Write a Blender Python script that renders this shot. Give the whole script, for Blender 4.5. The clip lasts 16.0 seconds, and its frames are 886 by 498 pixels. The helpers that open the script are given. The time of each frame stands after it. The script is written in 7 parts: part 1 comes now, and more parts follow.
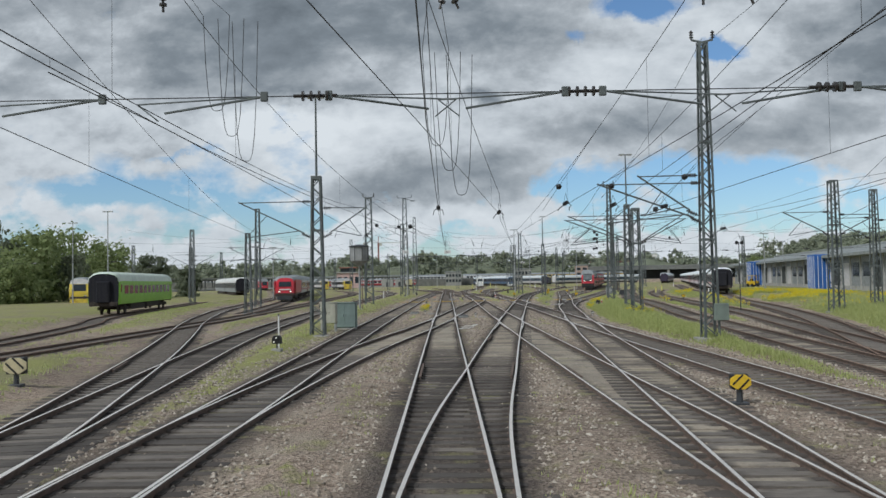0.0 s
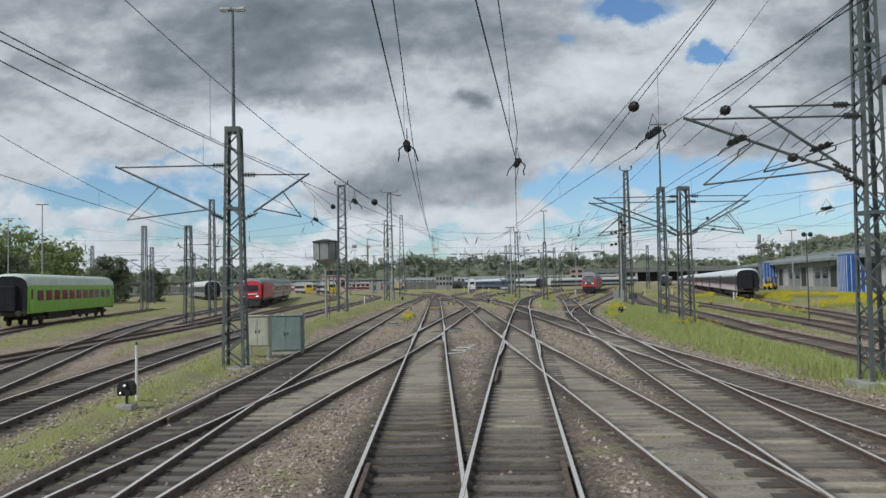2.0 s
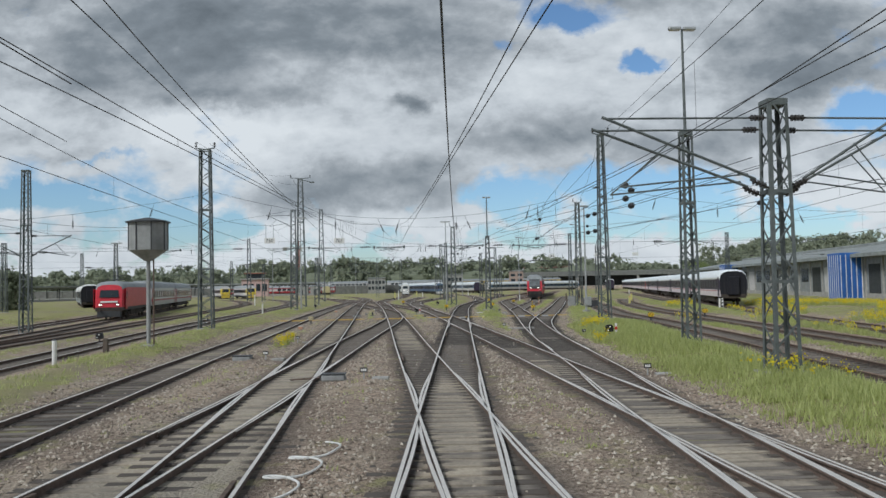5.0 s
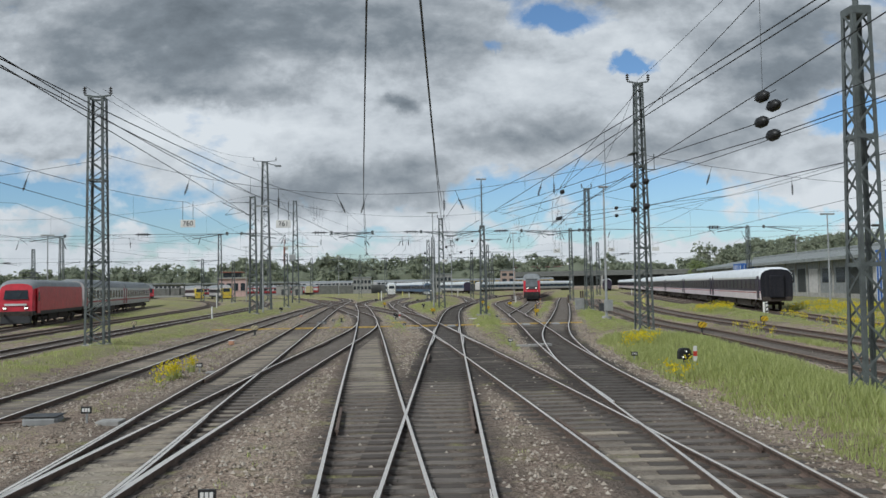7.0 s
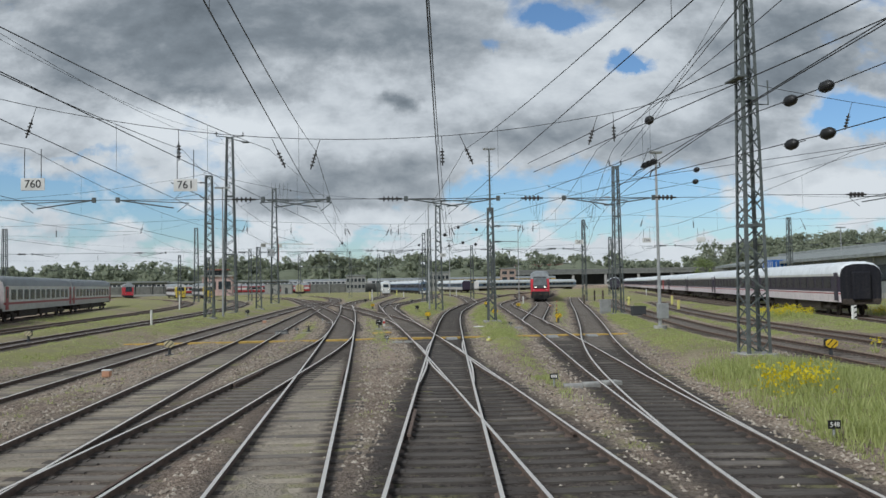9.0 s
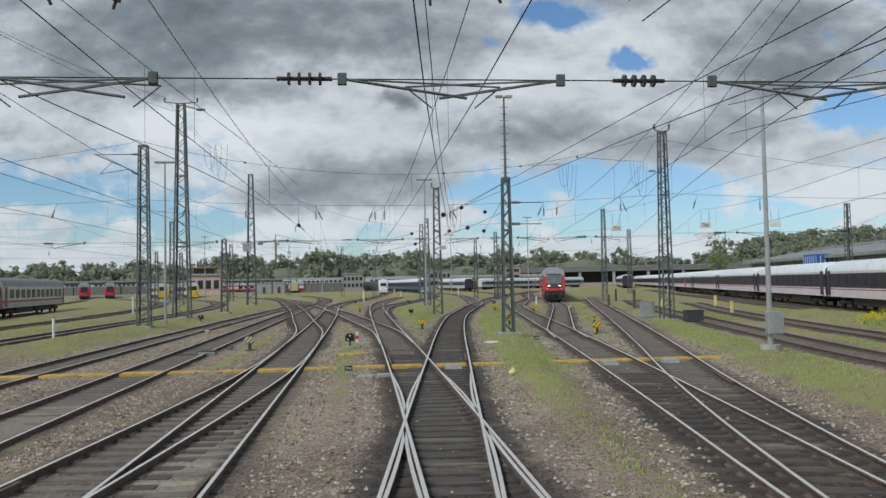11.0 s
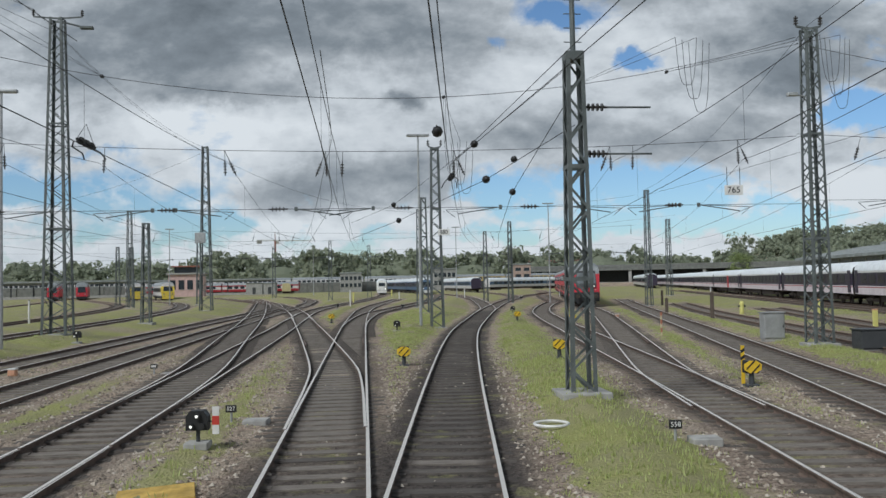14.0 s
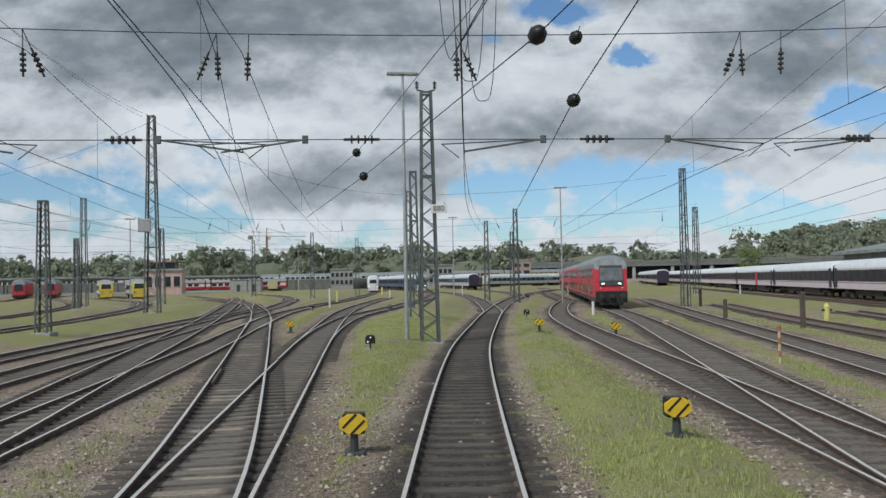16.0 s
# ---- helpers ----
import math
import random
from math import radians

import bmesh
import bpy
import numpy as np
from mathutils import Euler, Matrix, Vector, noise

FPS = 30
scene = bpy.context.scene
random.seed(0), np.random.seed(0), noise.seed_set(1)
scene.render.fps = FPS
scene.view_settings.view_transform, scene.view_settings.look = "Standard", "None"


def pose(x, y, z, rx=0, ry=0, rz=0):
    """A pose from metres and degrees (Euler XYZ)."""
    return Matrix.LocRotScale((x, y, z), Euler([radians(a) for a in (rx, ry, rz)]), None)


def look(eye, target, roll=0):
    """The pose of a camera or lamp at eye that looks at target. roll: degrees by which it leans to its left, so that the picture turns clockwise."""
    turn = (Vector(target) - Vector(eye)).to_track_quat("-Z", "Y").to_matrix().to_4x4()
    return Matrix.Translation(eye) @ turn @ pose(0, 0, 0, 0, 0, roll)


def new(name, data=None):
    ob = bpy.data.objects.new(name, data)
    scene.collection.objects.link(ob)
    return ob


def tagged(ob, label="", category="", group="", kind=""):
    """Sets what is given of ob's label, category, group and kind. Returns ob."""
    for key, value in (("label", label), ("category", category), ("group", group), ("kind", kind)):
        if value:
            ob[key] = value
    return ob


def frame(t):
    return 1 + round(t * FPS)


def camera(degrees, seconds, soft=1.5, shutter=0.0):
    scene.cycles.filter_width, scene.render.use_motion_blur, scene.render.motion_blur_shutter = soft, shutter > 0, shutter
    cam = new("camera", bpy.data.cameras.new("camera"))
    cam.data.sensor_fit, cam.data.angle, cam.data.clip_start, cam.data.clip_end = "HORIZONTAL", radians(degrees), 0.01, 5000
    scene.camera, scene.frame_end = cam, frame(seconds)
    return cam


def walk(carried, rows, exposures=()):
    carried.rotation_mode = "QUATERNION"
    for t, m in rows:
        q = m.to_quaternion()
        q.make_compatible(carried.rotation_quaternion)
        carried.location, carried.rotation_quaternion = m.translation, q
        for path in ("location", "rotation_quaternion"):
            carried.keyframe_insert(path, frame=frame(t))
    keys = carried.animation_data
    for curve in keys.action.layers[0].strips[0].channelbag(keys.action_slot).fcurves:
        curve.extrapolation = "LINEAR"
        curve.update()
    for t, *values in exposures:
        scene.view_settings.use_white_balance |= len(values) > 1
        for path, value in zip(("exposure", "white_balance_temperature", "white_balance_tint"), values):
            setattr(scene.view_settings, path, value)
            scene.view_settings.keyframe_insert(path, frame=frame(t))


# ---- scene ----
cam = camera(56.5, 16.0)
PATH = [
    (0, (0.0, 0.0, 2.7), (-0.001, 1.999, 2.776), -1.0),
    (0.5, (0.045, 3.595, 2.692), (0.043, 5.594, 2.772), -0.9),
    (1, (0.078, 7.192, 2.686), (0.079, 9.191, 2.769), -0.9),
    (1.5, (0.162, 10.795, 2.69), (0.17, 12.793, 2.772), -1.0),
    (2, (0.334, 14.405, 2.692), (0.355, 16.403, 2.775), -1.1),
    (2.5, (0.582, 18.019, 2.675), (0.621, 20.017, 2.762), -0.8),
    (3, (0.935, 21.627, 2.696), (0.998, 23.624, 2.786), -0.9),
    (3.5, (1.343, 25.228, 2.7), (1.435, 27.224, 2.789), -0.9),
    (4, (1.776, 28.822, 2.703), (1.899, 30.816, 2.789), -1.0),
    (4.5, (2.204, 32.416, 2.7), (2.355, 34.408, 2.785), -1.1),
    (5, (2.586, 36.019, 2.683), (2.759, 38.009, 2.773), -1.1),
    (5.2, (2.73, 37.463, 2.682), (2.91, 39.452, 2.774), -1.0),
    (7.5, (4.586, 54.498, 2.696), (4.786, 56.486, 2.785), -1.0),
    (8, (4.959, 58.247, 2.694), (5.16, 60.235, 2.784), -1.0),
    (8.5, (5.328, 61.998, 2.692), (5.531, 63.986, 2.781), -0.9),
    (9, (5.674, 65.746, 2.693), (5.879, 67.734, 2.779), -0.9),
    (11.3, (7.641, 82.878, 2.7), (7.841, 84.867, 2.781), -1.1),
    (11.5, (7.805, 84.322, 2.696), (8.004, 86.311, 2.776), -1.1),
    (12, (8.218, 87.92, 2.691), (8.416, 89.909, 2.77), -1.1),
    (12.5, (8.629, 91.502, 2.674), (8.824, 93.491, 2.752), -1.1),
    (13, (9.036, 95.096, 2.698), (9.229, 97.085, 2.774), -1.2),
    (13.5, (9.438, 98.68, 2.691), (9.629, 100.669, 2.77), -1.2),
    (14, (9.8, 102.282, 2.686), (9.988, 104.272, 2.768), -1.1),
    (14.5, (10.139, 105.905, 2.697), (10.327, 107.895, 2.778), -0.9),
    (15, (10.481, 109.518, 2.694), (10.671, 111.507, 2.772), -0.9),
    (15.5, (10.828, 113.12, 2.687), (11.022, 115.109, 2.762), -1.0),
    (16, (11.2, 116.719, 2.692), (11.398, 118.708, 2.766), -1.1),
]
walk(cam, [(t, look(eye, target, roll)) for t, eye, target, roll in PATH], [(0, -0.07, 5930, 7), (16, -0.07, 5930, 7)])


# ---------------------------------------------------------------- world and sun
SUN_ELEVATION, SUN_ROTATION = radians(43), radians(230)
world = bpy.data.worlds.new("broken_cloud_sky")
scene.world = world
world.use_nodes = True
wn, wl = world.node_tree.nodes, world.node_tree.links
wn.clear()


def wnode(kind, **sets):
    n = wn.new(kind)
    for key, value in sets.items():
        n.inputs[key].default_value = value
    return n


sky = wn.new("ShaderNodeTexSky")
sky.sky_type, sky.sun_disc = "NISHITA", False
sky.sun_elevation, sky.sun_rotation = SUN_ELEVATION, SUN_ROTATION
sky.air_density, sky.dust_density, sky.ozone_density = 1.0, 0.6, 1.6
coord = wn.new("ShaderNodeTexCoord")
split = wn.new("ShaderNodeSeparateXYZ")
wl.new(coord.outputs["Generated"], split.inputs[0])


def wmath(op, a, b=None, clamp=False):
    n = wn.new("ShaderNodeMath")
    n.operation, n.use_clamp = op, clamp
    for i, v in enumerate((a, b)):
        if v is None:
            continue
        if isinstance(v, (int, float)):
            n.inputs[i].default_value = v
        else:
            wl.new(v, n.inputs[i])
    return n.outputs[0]


def wramp(value, *stops):
    n = wn.new("ShaderNodeValToRGB")
    wl.new(value, n.inputs[0])
    ramp = n.color_ramp
    while len(ramp.elements) < len(stops):
        ramp.elements.new(0.5)
    for e, (at, colour) in zip(ramp.elements, stops):
        e.position, e.color = at, (*colour, 1)
    return n


z = split.outputs[2]
# The sky ahead, laid flat: u across and v up, as tangents about the yard's heading.
HEADING = (0.1011, 0.9949)
ahead = wmath("MAXIMUM", wmath("ADD", wmath("MULTIPLY", split.outputs[0], HEADING[0]), wmath("MULTIPLY", split.outputs[1], HEADING[1])), 0.2)
aside = wmath("SUBTRACT", wmath("MULTIPLY", split.outputs[0], HEADING[1]), wmath("MULTIPLY", split.outputs[1], HEADING[0]))
flat = wn.new("ShaderNodeCombineXYZ")
wl.new(wmath("DIVIDE", aside, ahead), flat.inputs[0])
wl.new(wmath("DIVIDE", z, ahead), flat.inputs[1])


def wvector(op, a, b, c=None):
    n = wn.new("ShaderNodeVectorMath")
    n.operation = op
    for i, v in enumerate((a, b, c)):
        if isinstance(v, tuple):
            n.inputs[i].default_value = v
        elif v is not None:
            wl.new(v, n.inputs[i])
    return n


def wnoise(scale, detail, rough, distortion=0.0, shift=0.0, lift=0.0):
    at = wvector("MULTIPLY_ADD", flat.outputs[0], (1.0, 1.75, 0.0), (shift, shift * 0.6 + lift, shift * 0.3)).outputs[0]
    n = wnode("ShaderNodeTexNoise", Scale=scale, Detail=detail, Roughness=rough, Distortion=distortion)
    wl.new(at, n.inputs["Vector"])
    return n.outputs["Fac"]


# Ragged cloud outlines: the flat place is pushed about by turbulence.
curl = wnode("ShaderNodeTexNoise", Scale=7.0, Detail=8.0, Roughness=0.62)
wl.new(flat.outputs[0], curl.inputs["Vector"])
ragged = wvector("MULTIPLY_ADD", wvector("SUBTRACT", curl.outputs["Color"], (0.5, 0.5, 0.5)).outputs[0], (0.20, 0.11, 0.0), flat.outputs[0]).outputs[0]


def clouds(total, banks):
    """Adds soft banks of cloud (u, v, half width, half height, weight) to a field."""
    for u, v, ru, rv, weight in banks:
        spot = wvector("MULTIPLY_ADD", ragged, (1 / ru, 1 / rv, 0), (-u / ru, -v / rv, 0)).outputs[0]
        fall = wmath("EXPONENT", wmath("MULTIPLY", wvector("DOT_PRODUCT", spot, spot).outputs["Value"], -1.0))
        total = wmath("ADD", total, wmath("MULTIPLY", fall, weight))
    return total


noise = wmath("ADD", wmath("MULTIPLY", wnoise(4.0, 12, 0.55, 0.1, 3.1), 0.62), wmath("MULTIPLY", wnoise(2.0, 2, 0.5, 0.0, 5.9), 0.38))
billow = wnoise(9.0, 9, 0.58, 0.1, 7.7)
GAPS = [(0.050, 0.297, 0.041, 0.014, -0.200), (0.230, 0.275, 0.034, 0.014, -0.240), (0.144, 0.328, 0.062, 0.018, -0.170), (0.524, 0.192, 0.082, 0.023, -0.260), (0.205, 0.118, 0.144, 0.027, -0.190), (0.382, 0.080, 0.151, 0.021, -0.150), (-0.498, 0.120, 0.089, 0.025, -0.200), (-0.367, 0.085, 0.110, 0.015, -0.150), (-0.229, 0.080, 0.055, 0.011, -0.140), (0.053, 0.110, 0.041, 0.014, -0.140), (-0.436, 0.169, 0.041, 0.008, -0.140), (-0.000, 0.063, 0.617, 0.011, -0.060), (0.486, 0.102, 0.075, 0.019, 0.200), (0.349, 0.115, 0.034, 0.014, 0.120), (-0.113, 0.075, 0.103, 0.015, 0.140), (-0.097, 0.213, 0.288, 0.075, 0.120), (-0.332, 0.315, 0.274, 0.082, 0.150), (0.360, 0.240, 0.171, 0.048, 0.100)]
HEAPS = [(-0.353, 0.284, 0.151, 0.058, 0.140), (-0.332, 0.330, 0.288, 0.055, 0.070), (-0.249, 0.233, 0.089, 0.018, 0.100), (-0.098, 0.123, 0.130, 0.026, 0.130), (-0.195, 0.107, 0.062, 0.016, 0.050), (-0.052, 0.226, 0.025, 0.012, 0.150), (-0.082, 0.304, 0.089, 0.041, 0.090), (0.450, 0.245, 0.151, 0.034, 0.130), (0.431, 0.295, 0.151, 0.041, 0.100), (0.309, 0.168, 0.082, 0.023, 0.060), (0.068, 0.176, 0.103, 0.021, 0.060), (0.084, 0.259, 0.082, 0.026, -0.070), (-0.305, 0.193, 0.103, 0.018, -0.090), (-0.110, 0.248, 0.055, 0.034, -0.060), (0.258, 0.298, 0.103, 0.034, -0.080), (-0.053, 0.402, 1.028, 0.075, 0.090), (0.486, 0.099, 0.075, 0.021, -0.090), (-0.140, 0.077, 0.075, 0.014, -0.080)]
# Small puffs stand along the horizon.
rim = wramp(z, (0.02, (1, 1, 1)), (0.15, (0, 0, 0)))
puffs = wmath("MULTIPLY", wmath("SUBTRACT", wnoise(17.0, 7, 0.55, 0.1, 2.2), 0.5), rim.outputs[0])
dense = clouds(wmath("ADD", wmath("ADD", wmath("MULTIPLY", noise, 0.42), wmath("MULTIPLY", billow, 0.45)), 0.085), GAPS)
dense = wmath("ADD", dense, wmath("MULTIPLY", puffs, 0.95))
cover = wramp(dense, (0.40, (0, 0, 0)), (0.50, (1, 1, 1)))
# Thin edges shine, thick bellies are grey; overhead the deck closes.
overhead = wramp(z, (0.30, (0.0, 0.0, 0.0)), (0.50, (0.12, 0.12, 0.12)))
thick = clouds(wmath("ADD", wmath("ADD", wmath("MULTIPLY", noise, 0.26), wmath("MULTIPLY", billow, 0.26)), 0.195), HEAPS)
thick = wmath("ADD", thick, overhead.outputs[0])
# Billows are bright on their upper edge and grey beneath.
crest = wmath("SUBTRACT", billow, wnoise(9.0, 9, 0.58, 0.1, 7.7, 0.022))
thick = wmath("SUBTRACT", thick, wmath("ADD", wmath("MULTIPLY", crest, 0.42), wmath("MULTIPLY", rim.outputs[0], 0.05)))
tone = wramp(thick, (0.38, (0.84, 0.84, 0.83)), (0.46, (0.66, 0.67, 0.675)), (0.52, (0.44, 0.455, 0.467)), (0.59, (0.265, 0.288, 0.308)), (0.70, (0.140, 0.158, 0.174)))
low = wramp(z, (0.0, (1, 1, 1)), (0.16, (0, 0, 0)))
clear = wn.new("ShaderNodeMixRGB")
clear.blend_type = "MULTIPLY"
clear.inputs[0].default_value = 1.0
wl.new(sky.outputs[0], clear.inputs[1])
clear.inputs[2].default_value = (0.095, 0.108, 0.119, 1)
haze = wn.new("ShaderNodeMixRGB")
wl.new(wmath("MULTIPLY", low.outputs[0], 0.30), haze.inputs[0])
wl.new(tone.outputs[0], haze.inputs[1])
haze.inputs[2].default_value = (0.66, 0.68, 0.69, 1)
mixed = wn.new("ShaderNodeMixRGB")
wl.new(cover.outputs[0], mixed.inputs[0])
wl.new(clear.outputs[0], mixed.inputs[1])
wl.new(haze.outputs[0], mixed.inputs[2])
back = wnode("ShaderNodeBackground", Strength=0.92)
wl.new(mixed.outputs[0], back.inputs["Color"])
wl.new(back.outputs[0], wn.new("ShaderNodeOutputWorld").inputs["Surface"])

sun = new("sun", bpy.data.lights.new("sun", "SUN"))
sun.data.energy, sun.data.angle, sun.data.color = 2.85, radians(14), (1.0, 0.96, 0.90)
sun.matrix_world = pose(0, 0, 40, 90 - 43, 0, 180 - 230)
scene.view_settings.exposure = 0.0


# ---------------------------------------------------------------- materials
class Mat:
    """A node material under construction."""

    def __init__(self, name, rough=0.7, metal=0.0, spec=0.4):
        self.m = bpy.data.materials.new(name)
        self.m.use_nodes = True
        self.t = self.m.node_tree
        self.n, self.l = self.t.nodes, self.t.links
        self.b = self.n["Principled BSDF"]
        self.b.inputs["Roughness"].default_value = rough
        self.b.inputs["Metallic"].default_value = metal
        self.b.inputs["Specular IOR Level"].default_value = spec
        self.c = self.n.new("ShaderNodeTexCoord").outputs["Object"]

    def world_coord(self):
        self.c = self.n.new("ShaderNodeNewGeometry").outputs["Position"]
        return self

    def put(self, value, socket):
        if isinstance(value, (int, float)):
            socket.default_value = value
        elif isinstance(value, tuple):
            socket.default_value = (*value, 1) if len(value) == 3 else value
        else:
            self.l.new(value, socket)

    def noise(self, scale, detail=4, rough=0.6, stretch=None):
        n = self.n.new("ShaderNodeTexNoise")
        n.inputs["Scale"].default_value, n.inputs["Detail"].default_value, n.inputs["Roughness"].default_value = scale, detail, rough
        c = self.c
        if stretch:
            mp = self.n.new("ShaderNodeMapping")
            mp.inputs["Scale"].default_value = stretch
            self.l.new(c, mp.inputs[0])
            c = mp.outputs[0]
        self.l.new(c, n.inputs["Vector"])
        return n.outputs["Fac"]

    def cells(self, scale, output="Color"):
        n = self.n.new("ShaderNodeTexVoronoi")
        n.inputs["Scale"].default_value = scale
        self.l.new(self.c, n.inputs["Vector"])
        return n.outputs[output]

    def ramp(self, value, *stops):
        n = self.n.new("ShaderNodeValToRGB")
        self.put(value, n.inputs[0])
        while len(n.color_ramp.elements) < len(stops):
            n.color_ramp.elements.new(0.5)
        for e, (at, colour) in zip(n.color_ramp.elements, stops):
            colour = (colour,) * 3 if isinstance(colour, (int, float)) else colour
            e.position, e.color = at, (*colour, 1)
        return n.outputs[0]

    def mix(self, fac, a, b, kind="MIX"):
        n = self.n.new("ShaderNodeMixRGB")
        n.blend_type = kind
        self.put(fac, n.inputs[0])
        self.put(a, n.inputs[1])
        self.put(b, n.inputs[2])
        return n.outputs[0]

    def math(self, op, a, b=0.0):
        n = self.n.new("ShaderNodeMath")
        n.operation = op
        self.put(a, n.inputs[0])
        self.put(b, n.inputs[1])
        return n.outputs[0]

    def random(self):
        return self.n.new("ShaderNodeObjectInfo").outputs["Random"]

    def island(self):
        return self.n.new("ShaderNodeNewGeometry").outputs["Random Per Island"]

    def attribute(self, name):
        n = self.n.new("ShaderNodeAttribute")
        n.attribute_name = name
        return n.outputs["Fac"]

    def colour(self, value):
        self.put(value, self.b.inputs["Base Color"])
        return self

    def rough(self, value):
        self.put(value, self.b.inputs["Roughness"])
        return self

    def bump(self, value, strength=0.3, distance=0.02):
        n = self.n.new("ShaderNodeBump")
        n.inputs["Strength"].default_value, n.inputs["Distance"].default_value = strength, distance
        self.put(value, n.inputs["Height"])
        self.l.new(n.outputs[0], self.b.inputs["Normal"])
        return self


def painted(name, rgb, rough=0.45, wear=0.25, scale=1.6, metal=0.0):
    """Paint with a grimy cloudiness and fine grain."""
    m = Mat(name, rough, metal)
    dark = tuple(c * (1 - wear) * 0.9 for c in rgb)
    base = m.mix(m.ramp(m.noise(scale, 6, 0.65), (0.35, 0), (0.7, 1)), rgb, dark)
    streak = m.ramp(m.noise(3.0, 3, 0.5, (1, 1, 0.12)), (0.5, 0), (0.8, 0.35))
    grime = tuple(0.5 * c + 0.5 * g for c, g in zip(dark, (0.085, 0.082, 0.075)))
    m.colour(m.mix(streak, base, grime))
    m.rough(m.ramp(m.noise(9, 4), (0.3, rough * 0.8), (0.7, min(1, rough * 1.3))))
    return m.m


def ground_material():
    m = Mat("ballast_and_grass", 0.95, 0.0, 0.2).world_coord()
    stones = m.cells(17)
    grey = m.ramp(stones, (0.0, (0.140, 0.108, 0.083)), (0.45, (0.310, 0.250, 0.195)), (1.0, (0.51, 0.43, 0.35)))
    rust = m.ramp(m.noise(0.16, 5, 0.6), (0.34, 0), (0.56, 1))
    brown = m.ramp(stones, (0.0, (0.135, 0.098, 0.074)), (0.5, (0.335, 0.255, 0.196)), (1.0, (0.56, 0.46, 0.365)))
    bed = m.mix(rust, grey, brown)
    dust = m.ramp(m.noise(0.55, 6, 0.7), (0.46, 0), (0.62, 0.75))
    bed = m.mix(dust, bed, m.ramp(m.noise(22, 3), (0.3, (0.29, 0.243, 0.187)), (0.7, (0.455, 0.39, 0.305))))
    bed = m.mix(m.ramp(m.noise(0.09, 6, 0.7), (0.46, 0), (0.58, 0.6)), bed, m.ramp(stones, (0.0, (0.082, 0.062, 0.050)), (1.0, (0.29, 0.225, 0.18))))
    oily = m.math("MULTIPLY", m.attribute("bed"), m.ramp(m.noise(0.5, 5, 0.65), (0.3, 0.45), (0.6, 0.85)))
    bed = m.mix(oily, bed, m.ramp(stones, (0.0, (0.054, 0.044, 0.038)), (1.0, (0.150, 0.122, 0.105))))
    black = m.math("MULTIPLY", m.attribute("oil"), m.ramp(m.noise(0.4, 5, 0.6), (0.28, 0.45), (0.52, 1)))
    bed = m.mix(black, bed, m.ramp(stones, (0.0, (0.032, 0.028, 0.026)), (1.0, (0.108, 0.091, 0.081))))
    sand = m.math("MULTIPLY", m.attribute("sand"), m.ramp(m.noise(0.45, 6, 0.65), (0.34, 0.1), (0.50, 0.95)))
    bed = m.mix(sand, bed, m.ramp(m.noise(18, 4), (0.3, (0.31, 0.272, 0.215)), (0.7, (0.47, 0.415, 0.335))))
    blade = m.noise(34, 4, 0.7)
    green = m.ramp(blade, (0.3, (0.205, 0.215, 0.070)), (0.55, (0.325, 0.325, 0.122)), (0.8, (0.44, 0.435, 0.19)))
    straw = m.ramp(blade, (0.3, (0.21, 0.195, 0.095)), (0.8, (0.42, 0.39, 0.22)))
    turf = m.mix(m.ramp(m.noise(0.35, 6, 0.65), (0.44, 0), (0.62, 0.85)), green, straw)
    turf = m.mix(m.ramp(m.noise(0.21, 6, 0.68), (0.48, 0), (0.64, 0.6)), turf, m.ramp(blade, (0.3, (0.185, 0.163, 0.108)), (0.8, (0.35, 0.305, 0.23))))
    turf = m.mix(m.ramp(m.noise(0.9, 5, 0.6), (0.60, 0), (0.72, 0.55)), turf, bed)
    turf = m.mix(m.ramp(m.noise(0.06, 5, 0.6), (0.52, 0), (0.62, 0.7)), turf, bed)
    edge = m.math("ADD", m.attribute("grass"), m.math("MULTIPLY", m.math("SUBTRACT", m.noise(0.8, 7, 0.7), 0.5), 1.5))
    weeds = m.ramp(m.noise(0.7, 8, 0.72), (0.54, 0), (0.66, 0.7))
    bed = m.mix(weeds, bed, m.mix(0.45, green, straw))
    m.colour(m.mix(m.ramp(edge, (0.42, 0), (0.60, 1)), bed, turf))
    m.bump(m.math("ADD", m.cells(17, "Distance"), m.math("MULTIPLY", blade, 0.6)), 0.8, 0.05)
    return m.m


